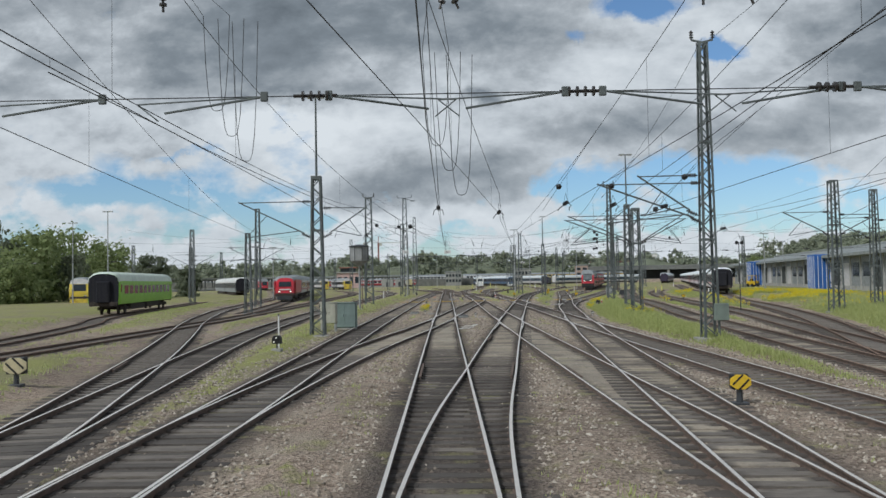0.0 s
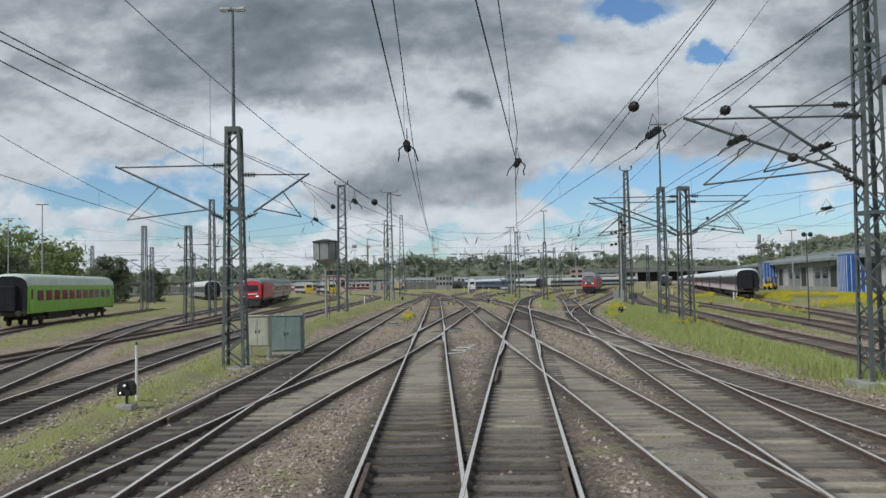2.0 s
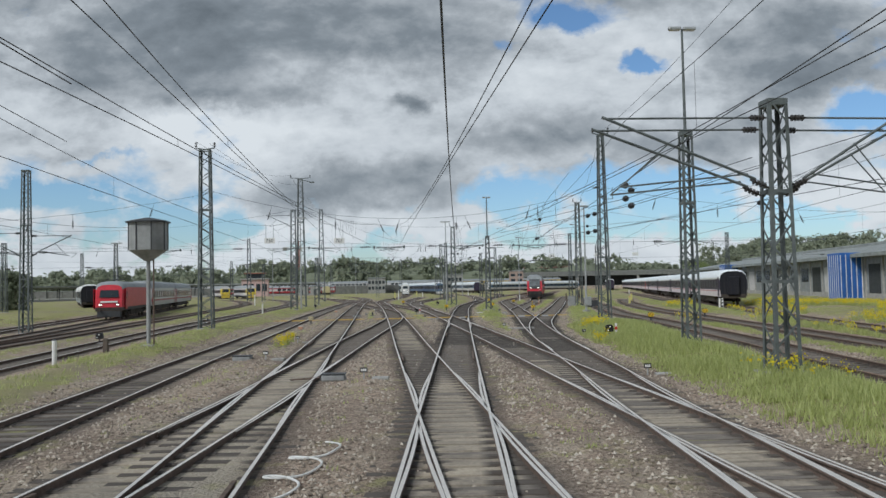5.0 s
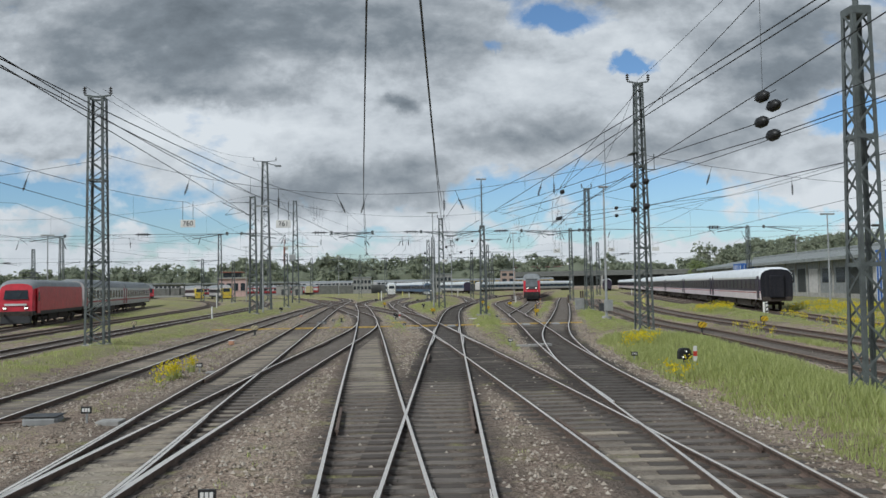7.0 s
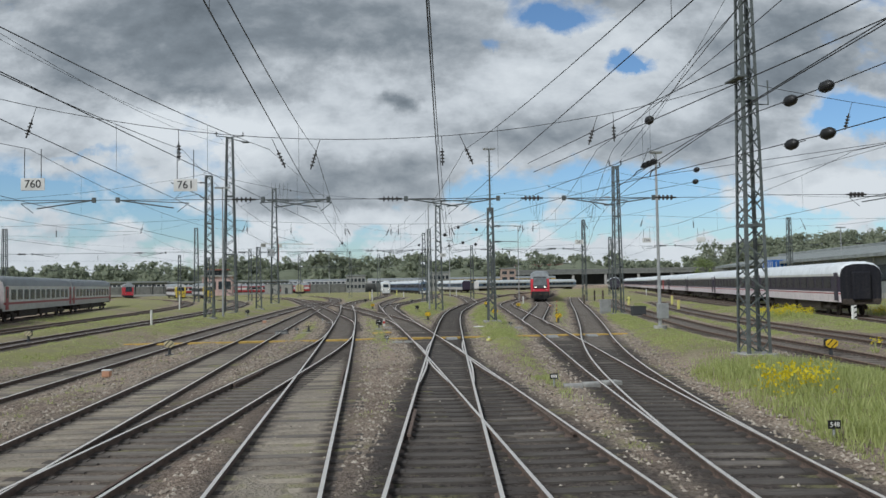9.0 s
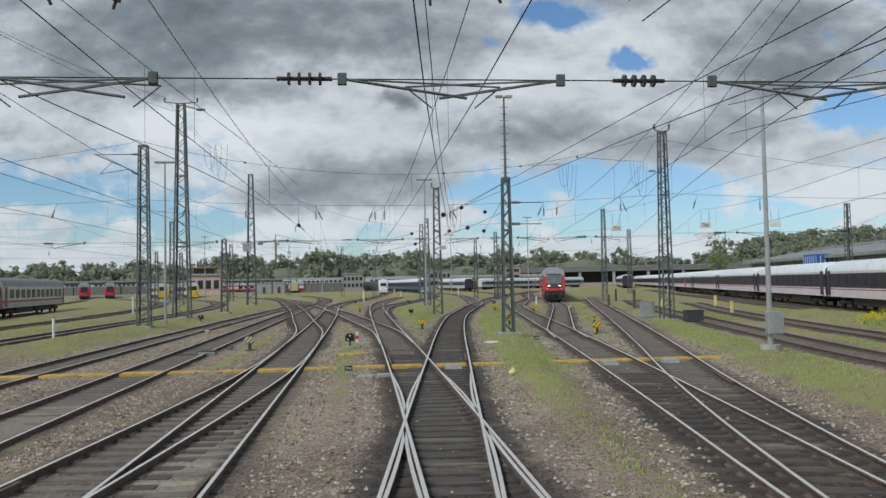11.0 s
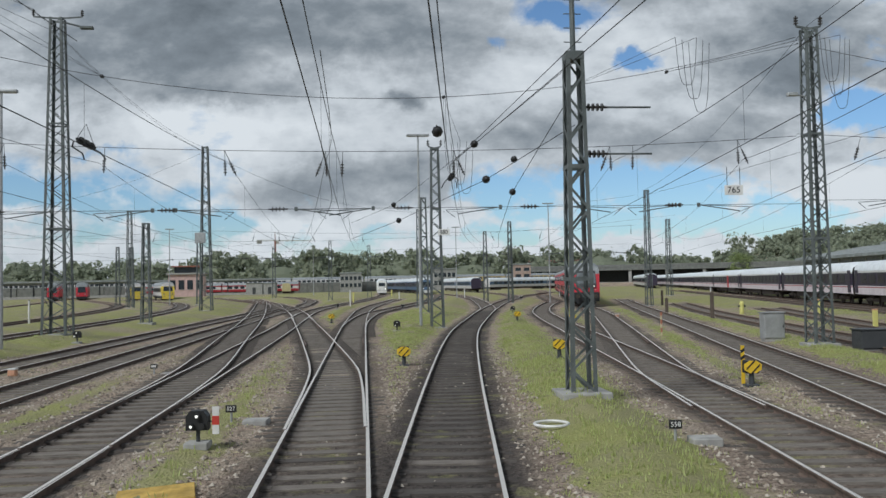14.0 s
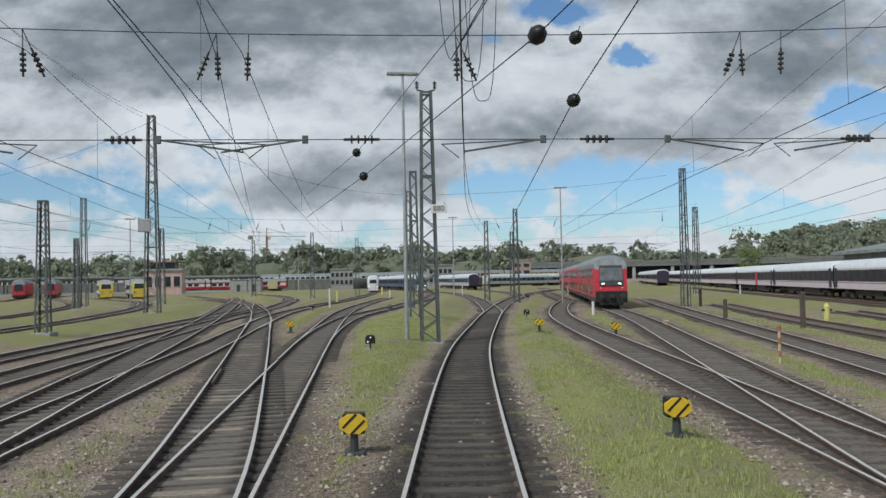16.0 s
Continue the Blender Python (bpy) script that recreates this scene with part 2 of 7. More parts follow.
def sleeper_material(name="weathered_sleeper", dust=0.12, oil=0.0):
    """Old timber, more or less covered with sand, black where oil has dripped."""
    m = Mat(name, 0.9, 0.0, 0.2).world_coord()
    c = m.ramp(m.noise(9, 5, 0.65, (0.3, 2.2, 1)), (0.3, (0.088, 0.077, 0.069)), (0.7, (0.255, 0.227, 0.20)))
    tan = m.ramp(m.noise(14, 5, 0.65), (0.3, (0.32, 0.272, 0.21)), (0.7, (0.52, 0.452, 0.355)))
    between = m.ramp(m.math("ABSOLUTE", m.attribute("across")), (0.42, 1), (0.60, 0))
    c = m.mix(m.math("MULTIPLY", between, m.ramp(m.noise(0.7, 6, 0.65), (0.34, dust * 0.25), (0.52, dust))), c, tan)
    c = m.mix(m.math("MULTIPLY", m.math("SUBTRACT", 1.0, between), 0.75), c, (0.075, 0.062, 0.053))
    c = m.mix(m.math("MULTIPLY", m.random(), 0.4), c, (0.115, 0.102, 0.092))
    c = m.mix(m.ramp(m.noise(0.8, 6, 0.65), (0.3, oil * 0.5), (0.55, oil)), c, (0.050, 0.044, 0.041))
    m.colour(m.mix(m.ramp(m.noise(3, 6, 0.7), (0.5, 0), (0.75, 0.45)), c, (0.15 - 0.09 * oil, 0.135 - 0.08 * oil, 0.12 - 0.07 * oil)))
    m.bump(m.noise(30, 4), 0.4, 0.01)
    return m.m


def rust_material(name, light=(0.19, 0.138, 0.110), dark=(0.080, 0.059, 0.049)):
    m = Mat(name, 0.85, 0.0, 0.3)
    m.colour(m.ramp(m.noise(6, 7, 0.7), (0.32, dark), (0.7, light)))
    m.bump(m.noise(40, 4), 0.3, 0.004)
    return m.m


def steel_material():
    m = Mat("polished_rail_head", 0.45, 0.75)
    m.colour(m.ramp(m.noise(4, 5), (0.3, (0.88, 0.82, 0.75)), (0.7, (0.98, 0.92, 0.85))))
    m.rough(m.ramp(m.noise(12, 4), (0.3, 0.38), (0.7, 0.58)))
    return m.m


def leaf_material(name, dark, light):
    m = Mat(name, 0.8, 0.0, 0.2)
    c = m.mix(m.island(), dark, light)
    m.colour(c)
    thin = m.n.new("ShaderNodeBsdfTranslucent")
    m.put(c, thin.inputs["Color"])
    both = m.n.new("ShaderNodeMixShader")
    both.inputs[0].default_value = 0.5
    m.l.new(m.b.outputs[0], both.inputs[1])
    m.l.new(thin.outputs[0], both.inputs[2])
    m.l.new(both.outputs[0], m.n["Material Output"].inputs["Surface"])
    return m.m


def glass_material(name="tinted_window_glass", tint=(0.02, 0.025, 0.03)):
    m = Mat(name, 0.16, 0.0, 0.35)
    m.colour(m.ramp(m.noise(1.3, 4), (0.3, tint), (0.8, tuple(c * 2.2 for c in tint))))
    return m.m


def lamp_material(name, rgb, strength):
    m = Mat(name, 0.4)
    m.colour(rgb)
    m.put(rgb, m.b.inputs["Emission Color"])
    m.b.inputs["Emission Strength"].default_value = strength
    return m.m


GROUND = ground_material()
SLEEPER = sleeper_material()
SANDY_SLEEPER = sleeper_material("sanded_sleeper", 0.9)
OILY_SLEEPER = sleeper_material("oily_sleeper", 0.05, 0.6)
RUST = rust_material("rusty_rail_steel")
RUSTY_HEAD = rust_material("rusty_rail_head", (0.34, 0.225, 0.155), (0.17, 0.105, 0.072))
STEEL = steel_material()
MAST = painted("grey_green_mast_paint", (0.135, 0.152, 0.150), 0.6, 0.45, 2.5)
WIRE = painted("dark_copper_wire", (0.045, 0.045, 0.045), 0.6, 0.2)
INSULATOR = painted("brown_porcelain", (0.050, 0.045, 0.042), 0.3, 0.2)
CONCRETE = painted("weathered_concrete", (0.42, 0.41, 0.385), 0.9, 0.35, 2.0)
GALVANISED = painted("galvanised_steel", (0.46, 0.47, 0.47), 0.45, 0.2, 3.0, 0.5)
YELLOW = painted("signal_yellow_paint", (0.80, 0.53, 0.03), 0.5, 0.2, 5.0)
BLACK = painted("black_paint", (0.020, 0.020, 0.021), 0.5, 0.2)
WHITE = painted("white_paint", (0.78, 0.77, 0.74), 0.5, 0.18)
GLASS = glass_material()
SMOKED = painted("smoked_window_glass", (0.018, 0.017, 0.020), 0.3, 0.2)


# ---------------------------------------------------------------- mesh helpers
class Shell:
    """Collects vertices and faces of one mesh."""

    def __init__(self):
        self.v, self.f, self.k = [], [], []

    def add(self, verts, faces, k=0):
        o = len(self.v)
        self.v += [tuple(p) for p in verts]
        self.f += [tuple(o + i for i in face) for face in faces]
        self.k += [k] * len(faces)
        return self

    def box(self, x0, y0, z0, x1, y1, z1, k=0, bevel=0.0):
        if bevel:
            b = bevel
            ring = lambda z, i: [(x0 + i, y0 + b, z), (x0 + b, y0 + i, z), (x1 - b, y0 + i, z), (x1 - i, y0 + b, z), (x1 - i, y1 - b, z), (x1 - b, y1 - i, z), (x0 + b, y1 - i, z), (x0 + i, y1 - b, z)]
            return self.loft([ring(z0, b * 0.7), ring(z0 + b, 0), ring(z1 - b, 0), ring(z1, b * 0.7)], k)
        p = [(x0, y0, z0), (x1, y0, z0), (x1, y1, z0), (x0, y1, z0), (x0, y0, z1), (x1, y0, z1), (x1, y1, z1), (x0, y1, z1)]
        return self.add(p, [(3, 2, 1, 0), (4, 5, 6, 7), (0, 1, 5, 4), (1, 2, 6, 5), (2, 3, 7, 6), (3, 0, 4, 7)], k)

    def loft(self, rings, k=0, caps=True, closed=True):
        n = len(rings[0])
        faces = []
        for r in range(len(rings) - 1):
            for i in range(n if closed else n - 1):
                j = (i + 1) % n
                faces.append((r * n + i, r * n + j, (r + 1) * n + j, (r + 1) * n + i))
        if caps:
            faces += [tuple(reversed(range(n))), tuple((len(rings) - 1) * n + i for i in range(n))]
        return self.add([p for ring in rings for p in ring], faces, k)

    def rod(self, a, b, r, n=5, k=0, r2=None):
        a, b = Vector(a), Vector(b)
        d = (b - a).normalized()
        u = d.cross(Vector((0, 0, 1)) if abs(d.z) < 0.9 else Vector((1, 0, 0))).normalized()
        w = d.cross(u)
        ring = lambda c, q: [c + q * (math.cos(2 * math.pi * i / n) * u + math.sin(2 * math.pi * i / n) * w) for i in range(n)]
        return self.loft([ring(b, r if r2 is None else r2), ring(a, r)], k)

    def tube(self, points, r, n=4, k=0):
        """One unbroken round wire through the points."""
        pts = [Vector(p) for p in points]
        rings = []
        for i, c in enumerate(pts):
            d = (pts[min(i + 1, len(pts) - 1)] - pts[max(i - 1, 0)]).normalized()
            u = d.cross(Vector((0, 0, 1)) if abs(d.z) < 0.9 else Vector((1, 0, 0))).normalized()
            w = d.cross(u)
            rings.append([c + r * (math.cos(2 * math.pi * j / n) * u + math.sin(2 * math.pi * j / n) * w) for j in range(n)])
        return self.loft(rings[::-1], k)

    def bar(self, a, b, w, h, k=0):
        """A rectangular strut, w across and h deep."""
        a, b = Vector(a), Vector(b)
        d = (b - a).normalized()
        u = d.cross(Vector((0, 0, 1)) if abs(d.z) < 0.95 else Vector((0, 1, 0))).normalized()
        q = d.cross(u)
        ring = lambda c: [c + sx * w / 2 * u + sy * h / 2 * q for sx, sy in ((-1, -1), (1, -1), (1, 1), (-1, 1))]
        return self.loft([ring(b), ring(a)], k)

    def disc(self, c, axis, r, half, n=12, k=0):
        c, d = Vector(c), Vector(axis).normalized()
        return self.rod(c - d * half, c + d * half, r, n, k)

    def mesh(self, name, mats, smooth=False):
        me = bpy.data.meshes.new(name)
        me.from_pydata(self.v, [], self.f)
        for m in mats if isinstance(mats, (list, tuple)) else [mats]:
            me.materials.append(m)
        if any(self.k):
            me.polygons.foreach_set("material_index", self.k)
        if smooth:
            me.polygons.foreach_set("use_smooth", [True] * len(me.polygons))
        me.update()
        return me


def part(name, shell, mats, parent=None, label="", smooth=False, at=None):
    """Links a shell (or a mesh) as one object, under a thing or part where one is given."""
    me = shell if isinstance(shell, bpy.types.Mesh) else shell.mesh(name, mats, smooth)
    ob = new(name, me)
    if parent is not None:
        ob.parent = parent
    if at is not None:
        ob.matrix_basis = at
    if label:
        ob["label"] = label
    return ob


def thing(name, at, label, category, group="", kind=""):
    ob = tagged(new(name), label, category, group, kind)
    ob.empty_display_size = 0.3
    ob.matrix_basis = at
    return ob


def along(points, step):
    """Even samples (place, heading) on a smooth line through (x, y) points."""
    p = np.array(points, float)
    q = np.vstack([2 * p[0] - p[1], p, 2 * p[-1] - p[-2]])
    fine = []
    for i in range(1, len(q) - 2):
        for u in np.linspace(0, 1, 24, endpoint=False):
            a, b, c, d = q[i - 1], q[i], q[i + 1], q[i + 2]
            fine.append(0.5 * (2 * b + (c - a) * u + (2 * a - 5 * b + 4 * c - d) * u**2 + (3 * b - a - 3 * c + d) * u**3))
    fine = np.array(fine + [p[-1]])
    s = np.r_[0, np.cumsum(np.hypot(*np.diff(fine, axis=0).T))]
    w = np.arange(0, s[-1], step)
    x, y = np.interp(w, s, fine[:, 0]), np.interp(w, s, fine[:, 1])
    dx, dy = np.gradient(x), np.gradient(y)
    n = np.hypot(dx, dy)
    return np.c_[x, y, dx / n, dy / n]


# ---------------------------------------------------------------- the track plan: centre lines in plan
LINES = {
    "west": [(-4.9, -30), (-4.66, 14), (-4.64, 37), (-4.45, 61), (-4.10, 84), (-3.75, 108), (-3.3, 131), (-2.4, 165), (-1.0, 205)],
    "second": [(-0.2, -30), (-0.10, 12.6), (-0.05, 43.5), (0.12, 74), (0.25, 105), (0.32, 136), (0.6, 175), (1.5, 215)],
    "third": [(4.6, -30), (4.42, 14), (4.27, 42), (4.35, 70), (4.57, 98), (4.65, 126), (4.5, 154), (4.15, 172), (4.2, 190), (5.5, 210), (8.3, 233)],
    "fourth": [(8.8, -30), (8.62, 16), (8.52, 46), (8.8, 76), (9.03, 106), (9.01, 135), (9.0, 157), (9.2, 175), (9.6, 190), (10.6, 205), (12.6, 225), (15.5, 250)],
    "driven": [(-0.15, -30), (-0.10, 0), (0.30, 13.4), (1.45, 25.7), (2.66, 37.9), (3.93, 50.2), (5.22, 62.4), (6.54, 74.7), (7.86, 86.9), (9.22, 99.2), (10.61, 111.4), (12.03, 123.7), (13.5, 135.5), (14.9, 145.6), (16.25, 153.8), (18.3, 164.8), (20.3, 175.4), (22.45, 186), (27.4, 209), (34.1, 236), (44, 268), (57, 305)],
    "driven_left": [(18.9, 168), (20.4, 176), (22.2, 186), (24.2, 203), (26.3, 224), (28.0, 247), (29, 275), (28, 300)],
    "crossover": [(-4.75, 10), (-4.6, 17), (-4.06, 25), (-2.93, 35.7), (-1.50, 46.4), (-0.3, 57.2), (0.70, 67.9), (1.70, 78.6), (2.80, 89.3), (3.88, 100.1), (4.5, 109), (4.64, 118)],
    "ladder": [(4.0, 4), (4.95, 14.4), (5.96, 25.6), (6.98, 36.8), (7.95, 46), (8.79, 54), (9.92, 63.5), (11.31, 75.6), (12.92, 87.8), (14.72, 99.9), (16.47, 112), (18.15, 124.1), (19.74, 136.2), (21.34, 148.3), (22.97, 160.5), (25.4, 175), (29.5, 192), (35, 211)],
    "fan": [(10.6, 69), (11.75, 79), (13.97, 91.4), (16.55, 102.5), (19.46, 113.5), (22.32, 124.6), (25.12, 135.6), (27.9, 146.6), (32.2, 164), (38, 187), (45, 214)],
    "fan_inner": [(17.3, 119), (18.3, 125), (19.79, 131.3), (22.5, 142.2), (25.22, 153.2), (27.91, 164.2), (30.05, 174), (32.1, 184.4), (36.95, 207), (49.0, 263)],
    "return": [(9.0, 118), (8.9, 125), (8.64, 130.3), (7.58, 141.4), (6.45, 152.6), (5.29, 163.7), (4.15, 174.9), (1.6, 196), (-2.5, 222)],
    "outer": [(-5.9, 0), (-7.41, 14.2), (-8.5, 24.3), (-9.63, 34.5), (-10.5, 44.6), (-11.1, 56), (-11.5, 70), (-11.8, 86), (-12.0, 105), (-11.7, 127), (-11.4, 155), (-11.8, 185)],
    "outer_branch": [(-7.0, 11), (-7.6, 15), (-9.28, 23), (-11.19, 31.7), (-13.29, 40.5), (-15.46, 49.2), (-17.67, 57.9), (-20.5, 71), (-23.5, 88), (-26, 108), (-29, 135), (-33, 165)],
    "yard_left": [(-18.9, 0), (-18.4, 20), (-17.6, 36), (-17.2, 55), (-17.0, 70), (-17.3, 98), (-18.0, 120), (-18.6, 140), (-19.2, 165)],
    "yard_far_left": [(-20, 25), (-23.0, 46), (-25.9, 60), (-29.5, 72), (-33.5, 98), (-38, 130)],
    "siding": [(9.5, -10), (11.6, 12), (13.2, 26), (14.6, 37), (16.0, 48), (17.5, 60), (19.4, 71), (21.4, 84), (23.0, 95), (24.5, 107), (26.9, 119), (31.8, 142), (37, 165), (44, 190)],
    "siding_outer": [(12, 10), (16.0, 30), (19.6, 48), (22.6, 63), (25.9, 85), (28.2, 100), (30.5, 115), (34, 132), (38.5, 150), (45, 172)],
    "coach_road": [(15, 27), (22.5, 50), (28.4, 72), (33.6, 95), (40.5, 120), (47.1, 145), (54, 171), (61.0, 197), (68, 223), (75.5, 250)],
    "fork": [(4.66, 117), (4.6, 124), (4.25, 131.5), (3.0, 145), (0.7, 170), (-2.0, 195), (-4.9, 220), (-8.5, 250), (-14, 285)],
    "throat_a": [(-11.8, 185), (-15, 215), (-23, 250), (-34, 275), (-44.5, 299), (-52, 322)],
    "throat_b": [(-1.0, 205), (-5, 232), (-15, 258), (-25, 274), (-35.3, 290), (-46, 322)],
    "throat_c": [(1.5, 215), (0, 250), (-6, 290), (-20, 335)],
    "throat_d": [(5.9, 214), (8.3, 233), (11.0, 262), (13.2, 290), (14.0, 318), (14.6, 345)],
    "throat_e": [(9.0, 146), (9.06, 157.5), (9.5, 168.5), (10.5, 180.5), (12.6, 192), (16.3, 212), (20.5, 236), (23.6, 262), (25.3, 286), (24.8, 306), (22.5, 333), (16, 400)],
    "throat_f": [(31.5, 226), (35.8, 245), (38.6, 268), (39.8, 295), (39.3, 322), (37, 370)],
    "throat_g": [(-33, 165), (-40, 200), (-50, 245), (-60, 290), (-70, 322)],
    "throat_h": [(-19.2, 165), (-22, 200), (-30, 240), (-45, 280), (-63.5, 324)],
    "throat_i": [(-2.5, 222), (-9, 250), (-20, 285), (-30, 320)],
    "east_a": [(36.4, 206), (46, 240), (56, 280), (66, 320), (80, 370)],
    "east_b": [(35, 211), (40, 240), (46, 270), (53, 300), (60, 340)],
    "east_c": [(43, 140), (49, 165), (55, 188), (63, 220), (71, 250), (80, 285)],
    "loco_road": [(-18.5, 78), (-20.2, 95), (-22.9, 118), (-25.6, 140), (-28.6, 165), (-32, 190)],
}
RUSTY_ROADS = ("siding", "siding_outer", "coach_road", "loco_road", "yard_left", "yard_far_left", "east_a", "east_b", "east_c", "throat_g", "throat_h")
RAIL_GAP = 0.753
samples = {name: along(line, 0.6) for name, line in LINES.items()}
centres = np.vstack([s[:, :2] for s in samples.values()])


def near_line(px, py, lines=None):
    """Distance in plan from each point to the nearest track."""
    out = np.full(px.shape, 99.0)
    cell = {}
    for x, y in centres if lines is None else np.vstack([samples[name][:, :2] for name in lines]):
        cell.setdefault((int(x // 8), int(y // 8)), []).append((x, y))
    gx, gy = (px // 8).astype(int), (py // 8).astype(int)
    for key in set(zip(gx.ravel().tolist(), gy.ravel().tolist())):
        mask = (gx == key[0]) & (gy == key[1])
        close = [q for i in (-1, 0, 1) for j in (-1, 0, 1) for q in cell.get((key[0] + i, key[1] + j), ())]
        if close:
            c = np.array(close)
            out[mask] = np.sqrt(((px[mask][:, None] - c[:, 0]) ** 2 + (py[mask][:, None] - c[:, 1]) ** 2).min(1))
    return out


def ground_height(d, x, y):
    bed = -0.131 + 0.030 * np.clip((d - 0.75) / 0.2, 0, 1) + 0.012 * np.sin(0.9 * x + 2 * np.sin(0.31 * y)) * np.sin(0.43 * y + np.sin(0.8 * x)) + 0.06 * np.clip((d - 1.5) / 0.8, 0, 1)
    bank = 0.34 * np.clip((d - 2.1) / 2.2, 0, 1) ** 0.8
    rough = 0.035 * np.sin(x * 1.9 + np.sin(y * 0.7)) * np.sin(y * 1.3 + 0.6 * x) + 0.02 * np.sin(x * 5.1 + y * 3.7)
    mound = 0.14 * np.exp(-(((x - 14.50) / 1.0) ** 2) - ((y - 120.2) / 1.5) ** 2)
    return bed + bank + mound + rough * np.clip((d - 0.9) / 1.2, 0.15, 1)


def level(x, y):
    d = near_line(np.array([float(x)]), np.array([float(y)]))
    return float(ground_height(d, np.array([float(x)]), np.array([float(y)]))[0])


# Stretches of track bed that are silted with sand, or black with oil: the road, from, to, how much.
SANDED = [("second", 34, 72, 1.0), ("driven", 30, 62, 0.7), ("third", 16, 60, 0.8), ("third", 73, 97, 0.72), ("ladder", 12, 50, 0.5), ("fourth", 40, 66, 0.5), ("second", 76, 102, 0.7), ("west", 66, 100, 0.45), ("crossover", 32, 58, 0.95), ("return", 126, 158, 0.25), ("siding", 20, 60, 0.4)]
OILED = [("driven", 74, 182, 0.95), ("fourth", 72, 116, 0.75), ("ladder", 70, 106, 0.95), ("fan", 69, 100, 0.8), ("second", 4, 31, 0.6), ("driven", 4, 27, 0.5), ("west", 4, 62, 0.6), ("outer", 10, 60, 0.5)]


def stained(stretches, X, Y, reach, soft):
    """How far each point of the plan lies in one of the stretches."""
    out = np.zeros(X.shape)
    for name, y0, y1, much in stretches:
        m = (Y > y0 - 3) & (Y < y1 + 3) & (X > -40) & (X < 60)
        d = near_line(X[m], Y[m], [name])
        out[m] = np.maximum(out[m], much * np.clip((reach - d) / soft, 0, 1) * np.clip((Y[m] - y0) / 3 + 0.5, 0, 1) * np.clip((y1 - Y[m]) / 3 + 0.5, 0, 1))
    return out


def build_ground():
    xs = np.r_[-2500, -1200, -600, -300, -160, -110, np.arange(-80, -14, 1.6), np.arange(-14, 30, 0.27), np.arange(30, 96, 1.6), 110, 160, 300, 600, 1200, 2500]
    ys = np.r_[-2500, -900, -300, -120, -60, np.arange(-34, 6, 2.0), np.arange(6, 165, 0.5), np.arange(165, 345, 1.6), 365, 390, 450, 700, 1300, 2600]
    X, Y = np.meshgrid(xs, ys)
    d = near_line(X, Y)
    Z = ground_height(d, X, Y)
    outside = (abs(X - 8) > 100) | (Y < -36) | (Y > 344)
    Z[outside] = 0.05
    w = len(xs)
    i = np.arange(len(ys) - 1)[:, None] * w + np.arange(w - 1)[None, :]
    faces = np.stack([i, i + 1, i + 1 + w, i + w], -1).reshape(-1, 4)
    me = bpy.data.meshes.new("ground")
    me.from_pydata(np.c_[X.ravel(), Y.ravel(), Z.ravel()].tolist(), [], faces.tolist())
    late = np.clip((Y - 96) / 18, 0, 1)
    grass = np.clip((d - 1.75 + 0.45 * late) / (1.3 - 0.3 * late), 0, 1)
    grass = grass * (1 - 0.2 * np.clip((-5.6 - X) / 0.8, 0, 1) * np.clip((X + 15) / 1.5, 0, 1) * np.clip((60 - Y) / 10, 0, 1))
    grass = grass * (1 - 0.15 * np.clip((Y - 140) / 60, 0, 1)) * (1 - 0.2 * np.clip((-16 - X) / 14, 0, 1))
    verge = np.clip((X + 10.5) / 1.0, 0, 1) * np.clip((-5.2 - X) / 0.6, 0, 1) * np.clip((Y - 12) / 4, 0, 1) * np.clip((64 - Y) / 8, 0, 1)
    grass = np.clip(grass + 0.6 * verge * np.clip((d - 0.95) / 0.5, 0, 1), 0, 1)
    bed = np.clip((1.38 - d) / 0.45, 0, 1) * 0.4 + np.clip((1.38 - near_line(X, Y, [name for name in LINES if name not in RUSTY_ROADS])) / 0.45, 0, 1) * 0.6
    sand = stained(SANDED, X, Y, 0.80, 0.25)
    oil = stained(OILED, X, Y, 1.45, 0.4) * (1 - sand)
    me.vertices.foreach_set("co", np.c_[X.ravel(), Y.ravel(), (Z + 0.014 * sand).ravel()].ravel())
    for name, values in (("grass", grass), ("bed", bed), ("sand", sand), ("oil", oil)):
        me.attributes.new(name, "FLOAT", "POINT").data.foreach_set("value", values.ravel().astype(np.float32))
    me.polygons.foreach_set("use_smooth", [True] * len(me.polygons))
    me.materials.append(GROUND)
    tagged(new("ground", me), "stony railway yard ground with weeds and grass strips", "ground", kind="structure")


build_ground()

RAIL_PROFILE = [(-0.070, -0.150), (-0.070, -0.138), (-0.012, -0.118), (-0.010, -0.045), (-0.036, -0.034), (-0.036, -0.006), (-0.030, 0.0), (0.030, 0.0), (0.036, -0.006), (0.036, -0.034), (0.010, -0.045), (0.012, -0.118), (0.070, -0.138), (0.070, -0.150)]


def rail_shell(path, offset, rise=0.0):
    s = Shell()
    n, rows = len(RAIL_PROFILE), len(path)
    for x, y, dx, dy in path:
        for u, z in RAIL_PROFILE:
            q = offset + u
            s.v.append((x + q * dy, y - q * dx, z + rise))
    for r in range(rows - 1):
        for i in range(n - 1):
            s.f.append((r * n + i, r * n + i + 1, (r + 1) * n + i + 1, (r + 1) * n + i))
            s.k.append(1 if i == 6 else 0)
    s.f += [tuple(range(n)), tuple(reversed(range((rows - 1) * n, rows * n)))]
    s.k += [0, 0]
    return s


